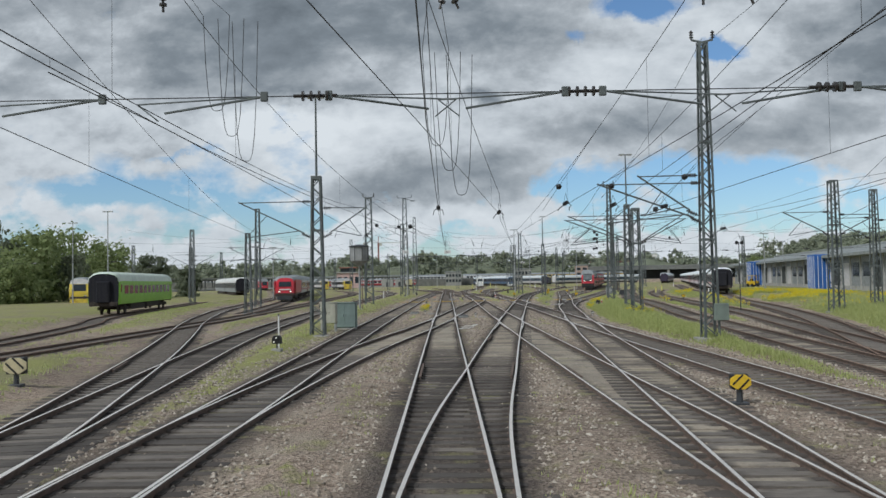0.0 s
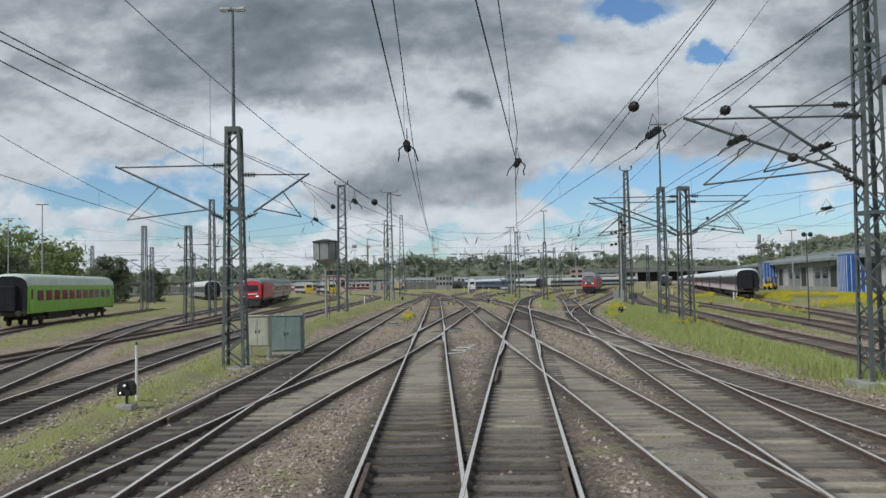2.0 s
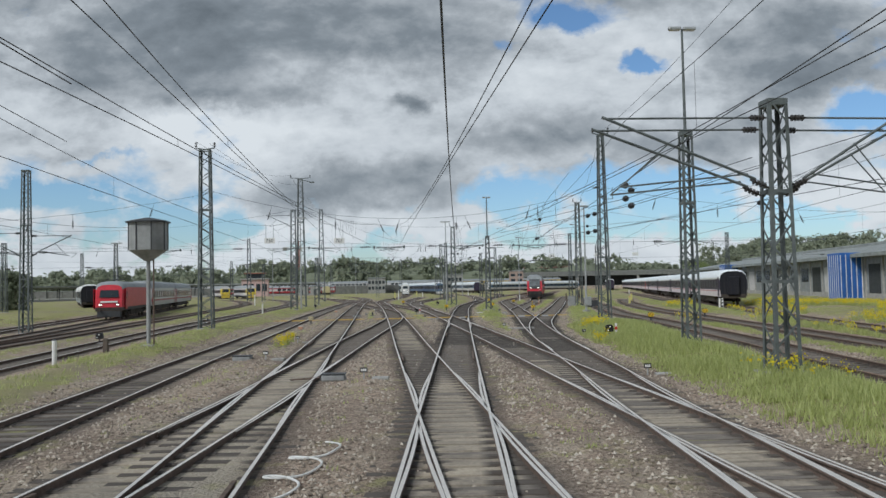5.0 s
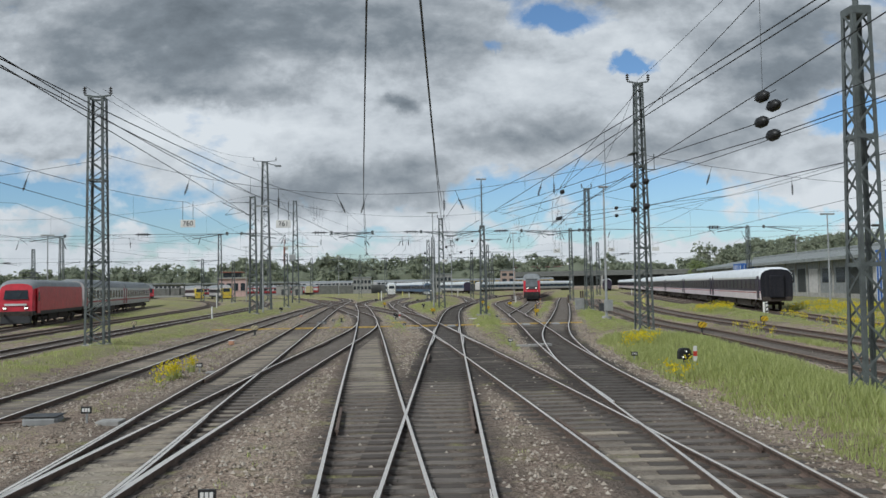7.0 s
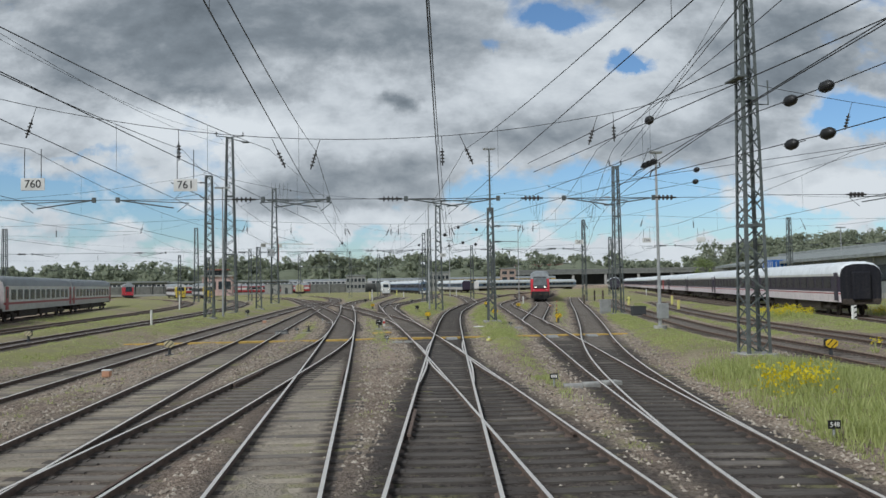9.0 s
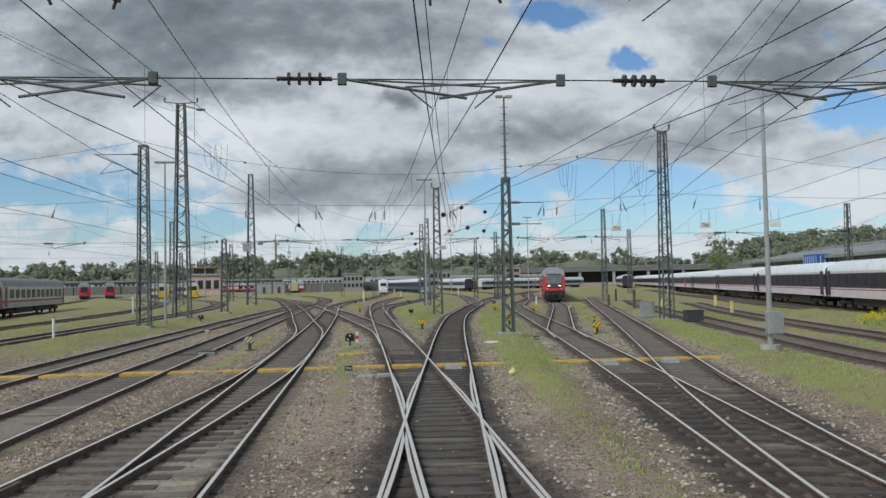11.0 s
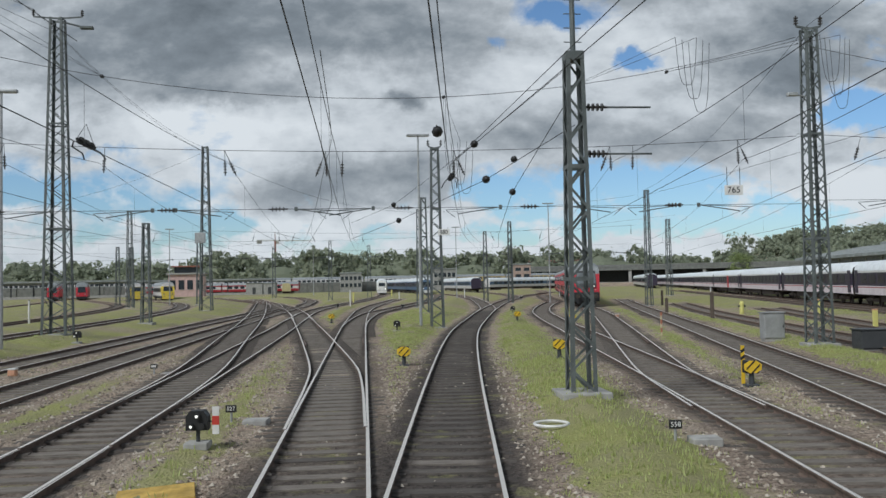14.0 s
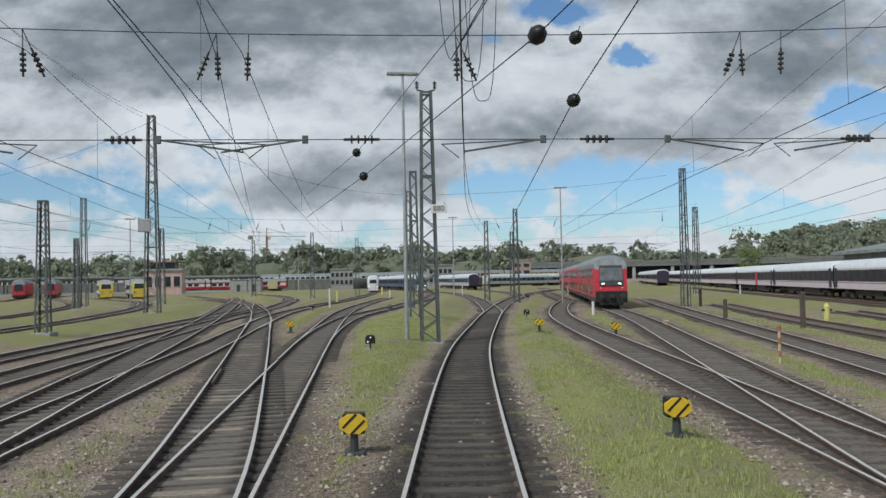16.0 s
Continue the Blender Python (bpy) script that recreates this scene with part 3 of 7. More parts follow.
def track(name, line, rise, sleepers_upto, worn, head):
    """Two rails on their line, with the sleepers as pieces."""
    road = ROADS[name] = thing("railway_track", Matrix(), worn, "railway track", "tracks of the yard", "structure")
    path = along(line, 1.2)
    for side in (-1, 1):
        part("rail", rail_shell(path, side * RAIL_GAP, rise), (RUST, head), road)
    rest = Shell()
    count = 0
    for x, y, dx, dy in samples[name]:
        turn = math.atan2(-dx, dy)
        top = -0.114 + rise
        if 6 < y < sleepers_upto and count < 295:
            road_sleepers.append((road, pose(x, y, top, 0, 0, math.degrees(turn) + random.uniform(-0.5, 0.5))))
            count += 1
        elif -20 < y < 260:
            c, e = math.cos(turn), math.sin(turn)
            ring = [(x + a * c - b * e, y + a * e + b * c) for a, b in ((-1.3, -0.13), (1.3, -0.13), (1.3, 0.13), (-1.3, 0.13))]
            rest.loft([[(*q, top - 0.14) for q in ring], [(*q, top) for q in ring]])
    if rest.v:
        bulk_sleepers = tagged(part("sleepers", rest, SLEEPER, road), kind="stuff")
        bulk_sleepers.data.attributes.new("across", "FLOAT", "POINT").data.foreach_set("value", [-1.3, 1.3, 1.3, -1.3] * (len(rest.v) // 4))


road_sleepers = []
ROADS = {}
for number, (name, line) in enumerate(LINES.items()):
    shiny = name not in RUSTY_ROADS
    upto = {"driven": 182, "driven_left": 186, "ladder": 172, "fan": 160, "third": 178, "fourth": 182, "second": 165, "west": 140, "crossover": 120, "return": 180, "fan_inner": 170, "siding": 135, "siding_outer": 100, "outer": 100, "fork": 180, "throat_e": 185, "outer_branch": 45}.get(name, 0)
    track(name, line, 0.0015 * number, upto, "worn railway track with bright rail heads on dirty ballast" if shiny else "rusty little-used siding track in weedy ground", STEEL if shiny else RUSTY_HEAD)


def check_rails():
    """Short guard rails opposite each crossing nose."""
    across = lambda s, y: np.interp(y, s[:, 1], s[:, 0])
    names = list(LINES)
    for i, a in enumerate(names):
        for b in names[i + 1:]:
            sa, sb = samples[a], samples[b]
            lo, hi = max(sa[0, 1], sb[0, 1], 9), min(sa[-1, 1], sb[-1, 1], 172)
            if hi - lo < 2:
                continue
            ys = np.arange(lo, hi, 0.3)
            gap = across(sb, ys) - across(sa, ys)
            for sign in (1, -1):
                for k in np.nonzero(np.diff(np.sign(gap - sign * 2 * RAIL_GAP)))[0]:
                    for name, s, side in ((a, sa, -sign), (b, sb, sign)):
                        near = s[(s[:, 1] > ys[k] - 2.0) & (s[:, 1] < ys[k] + 2.0)]
                        if len(near) > 2:
                            part("check_rail", rail_shell(near, side * (RAIL_GAP - 0.115), 0.006), (RUST, RUST), ROADS[name])


check_rails()


def slip_rails():
    """Curved rails leading from one track to the other where two tracks cross."""
    across = lambda s, y: np.interp(y, s[:, 1], s[:, 0])
    for a, b in (("driven", "third"), ("driven", "fourth"), ("ladder", "fourth"), ("crossover", "second"), ("return", "third")):
        sa, sb = samples[a], samples[b]
        ys = np.arange(max(sa[0, 1], sb[0, 1], 20), min(sa[-1, 1], sb[-1, 1], 185), 0.2)
        gap = across(sb, ys) - across(sa, ys)
        for k in np.nonzero(np.diff(np.sign(gap)))[0]:
            for first, second, parent in ((sa, sb, a), (sb, sa, b)):
                y = np.arange(ys[k] - 10.5, ys[k] + 10.5, 0.7)
                u = np.clip((y - y[0]) / (y[-1] - y[0]), 0, 1)
                u = u * u * (3 - 2 * u)
                x = across(first, y) * (1 - u) + across(second, y) * u
                dx, dy = np.gradient(x), np.gradient(y)
                n = np.hypot(dx, dy)
                path = np.c_[x, y, dx / n, dy / n]
                for side in (-1, 1):
                    part("slip_rail", rail_shell(path[3:-3], side * RAIL_GAP, -0.004), (RUST, STEEL), ROADS[parent])


slip_rails()


# ---------------------------------------------------------------- overhead line masts
def insulator_shell(s, a, b, sheds=4, r=0.075, k=0):
    a, b = Vector(a), Vector(b)
    s.rod(a, b, r * 0.35, 6, k)
    d = (b - a).normalized()
    for i in range(sheds):
        c = a.lerp(b, 0.22 + 0.56 * i / max(1, sheds - 1))
        s.rod(c - d * 0.018, c + d * 0.018, r, 8, k)
    return s


def lattice_mast(x, y, top, width, taper=0.62, base=None, lacing=0.5, label="grey lattice steel overhead line mast on a concrete base", slab=0.55, cap=False):
    """Four angle legs, braced on every face. Returns the mast's Empty."""
    z0 = level(x, y) if base is None else base
    m = thing("catenary_mast", Matrix.Translation((x, y, z0)), label, "mast", "overhead line masts")
    tall = top - z0
    half = lambda z: width / 2 * (1 - (1 - taper) * z / tall)
    leg = 0.05 + 0.065 * width
    for sx in (-1, 1):
        for sy in (-1, 1):
            s = Shell()
            a, b = half(0), half(tall)
            s.loft([[(sx * (q - u), sy * (q - v), z) for u, v in ((0, 0), (leg, 0), (leg, 0.014), (0.014, 0.014), (0.014, leg), (0, leg))][:: sx * sy] for q, z in ((a, 0.0), (b, tall))])
            part("leg", s, MAST, m)
    steps = max(4, int(tall / lacing))
    for face in range(4):
        s = Shell()
        c, e = math.cos(face * math.pi / 2), math.sin(face * math.pi / 2)
        spot = lambda u, z: (c * u * half(z) + e * half(z), e * u * half(z) - c * half(z), z)
        for i in range(steps):
            za, zb = tall * i / steps, tall * (i + 1) / steps
            lean = 0.9 if (i + face // 2) % 2 else -0.9
            s.bar(spot(-lean, za), spot(lean, zb), 0.014, 0.052)
        for share in (0.33, 0.66, 0.995):
            z = tall * share
            s.bar(spot(-1, z), spot(1, z), 0.014, 0.09)
        part("lattice", s, MAST, m)
    s = Shell().box(-slab, -slab, -0.6, slab, slab, 0.03, bevel=0.02)
    part("foundation", s, CONCRETE, m, "weathered concrete base")
    if cap:
        q = half(tall) + 0.008
        part("cap", Shell().box(-q, -q, tall - 0.18, q, q, tall + 0.02, bevel=0.02), MAST, m)
    return m


def lamp_top(m, z0, foot, top, arm=0.62, rungs=False):
    """A slim pole on a mast's head with a flat double lamp."""
    p = part("lamp_pole", Shell().rod((0, 0, foot - z0), (0, 0, top - z0), 0.065, 8, r2=0.045), MAST, m)
    if rungs:
        z = foot - z0 + 0.3
        while z < top - z0 - 0.3:
            part("rung", Shell().rod((-0.2, 0, z), (0.2, 0, z), 0.012, 4), MAST, p)
            z += 0.32
    for side in (-1, 1):
        q = part("lamp_head", Shell().box(min(0.05 * side, arm * side), -0.11, top - z0 - 0.05, max(0.05 * side, arm * side), 0.11, top - z0 + 0.07, bevel=0.03), GALVANISED, m)
        part("lens", Shell().box(min(0.12 * side, (arm - 0.05) * side), -0.08, top - z0 - 0.07, max(0.12 * side, (arm - 0.05) * side), 0.08, top - z0 - 0.052), WHITE, q)


def cantilever(m, z0, side, reach, upper, lower, off, dy=0.0):
    """A hinged bracket: top tube, strut and registration arm, each behind an insulator."""
    o = side * off
    tip = side * reach
    arm = part("cantilever", Shell().rod((o + 0.45 * side, 0, upper - z0), (tip, 0, upper - z0 - 0.02), 0.028, 6)
               .rod((o + 0.35 * side, 0, lower - z0 + 0.28), (tip + 0.12 * side, 0, upper - z0 + 0.02), 0.038, 6)
               .rod((tip * 0.62 + o * 0.38, 0, upper - z0 - 0.85 * (upper - lower) * 0.42), (tip * 0.93, 0, lower - z0 + 0.10), 0.020, 5)
               .rod((o + side * 0.55, 0, lower - z0 + 0.42), (tip * 0.93, 0, lower - z0 + 0.10), 0.024, 5), MAST, m)
    for z, w in ((upper - z0, 0.0), (lower - z0 + 0.05, 0.22)):
        part("insulator", insulator_shell(Shell(), (o, 0, z), (o + 0.5 * side, 0, z + w), 4, 0.085), INSULATOR, arm, "ribbed brown porcelain insulator")
    arm.location.y = dy


def head_fittings(m, z0, top, spread=0.7):
    s = Shell()
    for side in (-1, 1):
        s.bar((0, 0, top - z0), (side * spread, 0, top - z0 + 0.10), 0.07, 0.07)
    arm = part("head_arm", s, MAST, m)
    for side in (-1, 1):
        part("insulator", insulator_shell(Shell(), (side * spread, 0, top - z0 + 0.12), (side * spread, 0, top - z0 + 0.50), 3, 0.09), INSULATOR, arm)


G2 = "grey-green lattice steel mast with bracket arms, in tall grass"
m = lattice_mast(11.06, 34.46, 12.55, 0.66, 0.58)
head_fittings(m, level(11.06, 34.46), 12.55, 0.45)
cantilever(m, level(11.06, 34.46), -1, 4.5, 6.57, 4.85, 0.28, -0.25)
cantilever(m, level(11.06, 34.46), -1, 2.7, 6.95, 5.2, 0.28, 0.25)
part("switch_box", Shell().box(0.05, -0.55, 0.75, 0.62, -0.34, 1.45, bevel=0.02), painted("grey_green_box", (0.20, 0.24, 0.21), 0.6), m, "grey-green switch box")
m = lattice_mast(-6.6, 43.1, 8.25, 0.78, 0.66, cap=True, label="grey lattice mast with arms and a tall lamp pole")
z = level(-6.6, 43.1)
cantilever(m, z, -1, 4.0, 6.95, 5.0, 0.3)
cantilever(m, z, 1, 2.5, 6.6, 5.0, 0.3)
lamp_top(m, z, 8.2, 12.45, 0.45)
m = lattice_mast(13.3, 56.95, 7.45, 0.72, 0.74, lacing=0.62, cap=True, label=G2)
z = level(13.3, 56.95)
cantilever(m, z, -1, 4.6, 6.95, 5.05, 0.30, -0.2)
cantilever(m, z, -1, 4.75, 6.72, 4.9, 0.30, 0.25)
cantilever(m, z, 1, 3.2, 6.95, 5.05, 0.30, -0.2)
cantilever(m, z, 1, 3.45, 6.7, 4.9, 0.30, 0.25)
m = lattice_mast(15.12, 67.7, 8.65, 0.62, 0.7, cap=True, label="grey lattice mast carrying a tall double lamp")
lamp_top(m, level(15.12, 67.7), 8.6, 12.8, 0.55)
m = lattice_mast(18.5, 91.6, 12.95, 0.80, 0.52)
z = level(18.5, 91.6)
head_fittings(m, z, 12.95, 0.55)
part("platform", Shell().box(-0.5, -0.5, 9.0, -0.2, 0.5, 9.05), MAST, m)
part("bracket", Shell().tube([(0.2, 0, 8.2), (0.75, 0, 8.2), (0.75, 0, 9.0)], 0.03, 5), MAST, m)
m = lattice_mast(-8.25, 91.3, 12.0, 0.95, 0.75)
head_fittings(m, level(-8.25, 91.3), 12.0, 0.6)
m = lattice_mast(14.50, 120.2, 7.76, 0.58, 0.68, base=0.23, cap=True, label="grey lattice mast with a runged lamp pole on a concrete slab", slab=0.55)
for z in (6.55, 5.5):
    bracket = part("bracket", Shell().rod((0.7, 0, z - 0.23), (1.75, 0, z - 0.23), 0.024, 6), MAST, m)
    part("insulator", insulator_shell(Shell(), (0.2, 0, z - 0.23), (0.75, 0, z - 0.23), 4, 0.085), INSULATOR, bracket)
lamp_top(m, 0.23, 7.72, 11.75, 0.42, True)
m = lattice_mast(27.2, 132.7, 12.35, 0.80, 0.62)
z = level(27.2, 132.7)
head_fittings(m, z, 12.35, 0.5)
part("lamp_arm", Shell().rod((-0.2, 0, 9.6), (-0.75, 0, 9.7), 0.03, 6).box(-0.95, -0.1, 9.62, -0.55, 0.1, 9.76, bevel=0.02), GALVANISED, m)
m = lattice_mast(-6.8, 136.8, 12.2, 0.85, 0.7)
cantilever(m, level(-6.8, 136.8), -1, 3.0, 11.6, 10.2, 0.3)
m = lattice_mast(-6.93, 149.1, 17.7, 1.35, 0.5, lacing=0.7, label="tall tapering lattice mast of the cross-span wires")
head_fittings(m, level(-6.93, 149.1), 17.7, 1.3)
part("lamp_arm", Shell().rod((0.4, 0, 17.2), (1.6, 0, 16.9), 0.05, 6).box(1.2, -0.15, 16.85, 1.9, 0.15, 17.0, bevel=0.03), MAST, m)
m = lattice_mast(-6.6, 189.4, 17.3, 1.25, 0.5, lacing=0.75, label="tall tapering lattice mast of the cross-span wires")
part("transformer_box", Shell().box(-0.95, -0.9, 6.9, 0.1, -0.6, 8.0, bevel=0.03), GALVANISED, m, "grey box on the mast")
m = lattice_mast(14.2, 153.3, 11.1, 0.85, 0.62)
head_fittings(m, level(14.2, 153.3), 11.1, 0.4)
for x, y, top, wide in ((14.6, 169.6, 9.7, 0.7), (-5.8, 162.9, 7.35, 0.7), (-21.8, 96.7, 11.5, 0.75), (-18.2, 76.7, 7.4, 0.7), (39.2, 186.0, 12.0, 0.7), (27.2, 57.3, 9.2, 0.85), (33.5, 64.0, 9.2, 0.7), (-36, 118, 10.6, 0.8), (15.4, 188, 10.4, 0.7), (27.0, 220, 10.0, 0.7), (28.5, 208, 10.5, 0.7), (-20, 211, 8.0, 0.7), (-15.5, 231, 10.3, 0.8), (-26, 232, 14.6, 1.0), (4, 240, 10.0, 0.7), (-40, 178, 10.8, 0.8), (-46, 150, 9.5, 0.8), (-33, 250, 10.0, 0.8), (52, 214, 11.0, 0.8), (60, 165, 10.5, 0.7), (10.5, 262, 10.2, 0.8), (-9, 275, 10.8, 0.8), (38, 262, 11.0, 0.8), (22, 285, 10.5, 0.8), (-58, 215, 11.0, 0.8), (-64, 170, 11.0, 0.8)):
    m = lattice_mast(x, y, top, wide, 0.66, lacing=0.6 if y < 200 else 0.9, label="distant grey lattice overhead line mast")
    if abs(x - 27.2) < 0.1 or abs(x - 33.5) < 0.1 or y in (96.7, 118):
        cantilever(m, level(x, y), -1, 3.4, 7.0, 5.3, 0.3)
        cantilever(m, level(x, y), 1, 3.0, 6.8, 5.3, 0.3)


def lamp_post(x, y, top, arm=0.7, box=False):
    z0 = level(x, y)
    m = thing("lamp_post", Matrix.Translation((x, y, z0)), "slim grey steel lamp post with a flat double head", "lamp post", "yard lamp posts")
    part("pole", Shell().rod((0, 0, -0.3), (0, 0, top - z0), 0.10, 10, r2=0.055), GALVANISED, m)
    for side in (-1, 1):
        h = part("lamp_head", Shell().box(min(0, arm * side), -0.13, top - z0 - 0.06, max(0, arm * side), 0.13, top - z0 + 0.07, bevel=0.03), GALVANISED, m)
        part("lens", Shell().box(min(0.1 * side, (arm - 0.06) * side), -0.09, top - z0 - 0.08, max(0.1 * side, (arm - 0.06) * side), 0.09, top - z0 - 0.062), WHITE, h)
    if box:
        part("cabinet", Shell().box(-0.17, -0.22, 0.55, 0.42, 0.02, 1.35, bevel=0.02), GALVANISED, m, "grey cable box on the post")
        part("foot", Shell().rod((0, 0, -0.3), (0, 0, 0.18), 0.35, 12), CONCRETE, m)
    return m


lamp_post(21.6, 108.3, 9.6, 0.35, True)
lamp_post(13.15, 153.0, 11.85)
lamp_post(-6.25, 140.4, 11.6)
for x, y, top in ((-44, 108, 12.5), (-54, 120, 12.0), (-21, 236, 12.0), (33, 205, 12.5), (25, 240, 12.0), (-2.5, 300, 12), (49, 126, 9.0), (70, 170, 9.5), (-30, 145, 9.0)):
    lamp_post(x, y, top)


# ---------------------------------------------------------------- overhead wires
def wire(name, points, r, label, sag=0.0, parent=None):
    run = [Vector(points[0])]
    for a, b in zip(points, points[1:]):
        a, b = Vector(a), Vector(b)
        n = max(1, int((b - a).length / 4)) if sag else 1
        run += [a.lerp(b, i / n) - Vector((0, 0, sag * 4 * (i / n) * (1 - i / n))) for i in range(1, n + 1)]
    ob = part(name, Shell().tube(run, r), WIRE, parent)
    if parent is None:
        tagged(ob, label, "wire", "overhead wires")
    return ob


# Where each line's carrier wire is held, and how high.
CROSS_SPANS = ((-28, 7.6), (13.5, 8.0), (91.5, 6.95), (133.3, 7.3), (189.3, 7.2), (232, 7.2))
HELD = {
    "west": ((-28, 6.8), (43.1, 6.6), (91.5, 6.95), (133.3, 7.3), (189.3, 7.2)),
    "ladder": ((-28, 6.8), (34.5, 6.6), (57, 6.9), (91.5, 6.95), (133.3, 7.3), (189.3, 7.2)),
    "siding": ((-28, 6.8), (57, 6.9), (92, 7.0), (133.8, 7.3), (189.3, 7.2)),
    "coach_road": ((27, 6.8), (64, 6.9), (92, 7.0), (133.8, 7.3), (189.3, 7.2), (232, 7.2)),
}
WIRED = {"west": 0.12, "second": -0.15, "third": 0.15, "fourth": -0.12, "driven": 0.1, "ladder": -0.1, "outer": 0.1, "siding": 0.15, "crossover": 0.05, "fan": -0.1, "return": 0.0, "coach_road": 0.1}


def at_y(name, y):
    s = samples[name]
    return float(np.interp(y, s[:, 1], s[:, 0]))


def wire_x(name, y):
    """The driven road's wire comes over from the next road before it joins its own track."""
    return -2.35 + 0.138 * y if name == "driven" and y < 34 else at_y(name, y)


RUNS = {}
for name, stagger in WIRED.items():
    lo, hi = samples[name][0, 1], samples[name][-1, 1]
    held = HELD.get(name, CROSS_SPANS)
    height_at = lambda y: float(np.interp(y, [a for a, _ in held], [b for _, b in held]))
    stops = sorted({max(lo, min(hi, y)) for y, _ in held})
    w = thing("overhead_line", Matrix(), "contact wire hung by droppers from a sagging carrier wire", "wire", "overhead lines")
    contact, carrier, droppers = [], [], []
    for n, (ya, yb) in enumerate(zip(stops, stops[1:])):
        if yb - ya < 3:
            continue
        side = stagger if n % 2 else -stagger
        k = max(4, int((yb - ya) / 2.2))
        za, zb = height_at(ya), height_at(yb)
        dip = min((za + zb) / 2 - 5.45, 0.00042 * (yb - ya) ** 2)
        row = []
        for i in range(k + 1):
            u = i / k
            y = ya + (yb - ya) * u
            x = wire_x(name, y) + side * (1 - 2 * u)
            row.append((Vector((x, y, 5.33)), Vector((x, y, za + (zb - za) * u - dip * 4 * u * (1 - u)))))
        contact += [a for a, _ in row]
        carrier += [b for _, b in row]
        droppers += [row[i] for i in range(2, k - 1, 5)]
    RUNS[name] = (contact, carrier)
    part("contact_wire", Shell().tube(contact, 0.0085), WIRE, w)
    part("carrier_wire", Shell().tube(carrier, 0.0085), WIRE, w)
    for a, b in droppers:
        part("dropper", Shell().rod(a, b, 0.004, 3), WIRE, w)


def on_wire(name, y, which=1):
    """The place on a track's carrier (1) or contact (0) wire at y."""
    run = RUNS[name][which]
    for a, b in zip(run, run[1:]):
        if a.y <= y <= b.y and b.y > a.y:
            return a.lerp(b, (y - a.y) / (b.y - a.y))
    return run[-1].copy()


def cross_span(y, xa, xb, za, zb, low, upper, head, tracks, rise=0.55, strain=None, pairs=False):
    """Wires across the yard: a hanging head wire, span wires, hangers and registration arms.
    tracks: (name, side from which the arm reaches the track's wire)."""
    c = thing("cross_span", Matrix(), "cross-span wires with insulators between the yard masts", "wire", "cross-span wires")
    xm = (xa + xb) / 2
    xs = [xa + (xb - xa) * i / 22 for i in range(23)]
    if head:
        curve = lambda x: head + ((za if x < xm else zb) - head) * ((x - xm) / (xb - xm)) ** 2
        part("head_wire", Shell().tube([(x, y, curve(x)) for x in xs], 0.011), WIRE, c)
    sag = lambda x: upper + rise * ((x - xm) / (xb - xm)) ** 2
    part("upper_span", Shell().tube([(x, y + 0.2, sag(x)) for x in xs], 0.010), WIRE, c)
    part("lower_span", Shell().tube([(x, y, low + 0.12) for x in (xa, xm, xb)], 0.009), WIRE, c)
    for k, (name, side) in enumerate(tracks):
        x = at_y(name, y)
        leans = ((-0.38, 0.03), (-0.04,), (0.02, 0.42))[k % 3] if pairs else ((-0.3, 0.02, 0.42)[k % 3],)
        for lean in leans:
            top = Vector((x, y + 0.2, sag(x)))
            end = Vector((x + lean, y + 0.2, sag(x) - 0.95))
            part("hanger", Shell().rod(top, top.lerp(end, 0.45), 0.010, 4), WIRE, c)
            part("insulator", insulator_shell(Shell(), top.lerp(end, 0.4), end, 4, 0.065), INSULATOR, c, "ribbed brown porcelain insulator")
        foot = x + side * 1.75
        part("registration_arm", Shell().rod((foot, y, low + 0.12), (x + side * 0.1, y, low - 0.13), 0.021, 5).rod((foot, y, low + 0.12), (x - side * 0.35, y, low + 0.02), 0.014, 5).rod((x - side * 0.35, y, low + 0.02), (x, y, low - 0.26), 0.011, 4), MAST, c)
        part("clamp", Shell().box(foot - 0.06, y - 0.03, low + 0.04, foot + 0.06, y + 0.03, low + 0.2, bevel=0.01), MAST, c)
    for x in strain if strain is not None else [xa + 4.0 + 9 * k for k in range(int((xb - xa) / 9))]:
        part("strain_insulator", insulator_shell(Shell(), (x - 0.36, y, low + 0.12), (x + 0.36, y, low + 0.12), 4, 0.085), INSULATOR, c, "ribbed brown porcelain insulator")


cross_span(13.5, -34, 46, 14.0, 14.0, 5.66, 8.2, 11.0, (("outer", 1), ("west", 1), ("second", -1), ("driven", 1), ("third", -1), ("ladder", 1), ("fourth", -1), ("siding", 1)), strain=(-24, -15.5, -2.07, 2.32, 6.44, 14, 23, 32))
cross_span(91.5, -8.0, 18.3, 11.8, 12.6, 5.28, 7.3, None, (("west", 1), ("second", -1), ("crossover", 1), ("third", -1), ("driven", 1), ("fourth", -1), ("ladder", 1), ("fan", -1)), 2.0, (-6.2, 2.2, 6.7, 11.2, 15.6))
cross_span(92.5, -50, -8.0, 11.5, 11.6, 5.3, 7.3, None, (("outer", 1), ("yard_left", -1), ("outer_branch", 1), ("loco_road", -1), ("yard_far_left", 1)), 2.0)
cross_span(92.0, 18.5, 62, 12.6, 11.5, 5.4, 7.4, None, (("siding", 1), ("siding_outer", -1), ("coach_road", 1)), 2.0)
cross_span(133.3, -6.6, 27.0, 12.0, 12.2, 5.42, 7.72, 9.7, (("west", 1), ("second", 1), ("third", -1), ("return", 1), ("fourth", -1), ("driven", 1), ("ladder", -1), ("fan_inner", 1), ("fan", -1)), strain=(-3.5, 2.6, 6.6, 11.25, 16.1, 21.8), pairs=True)
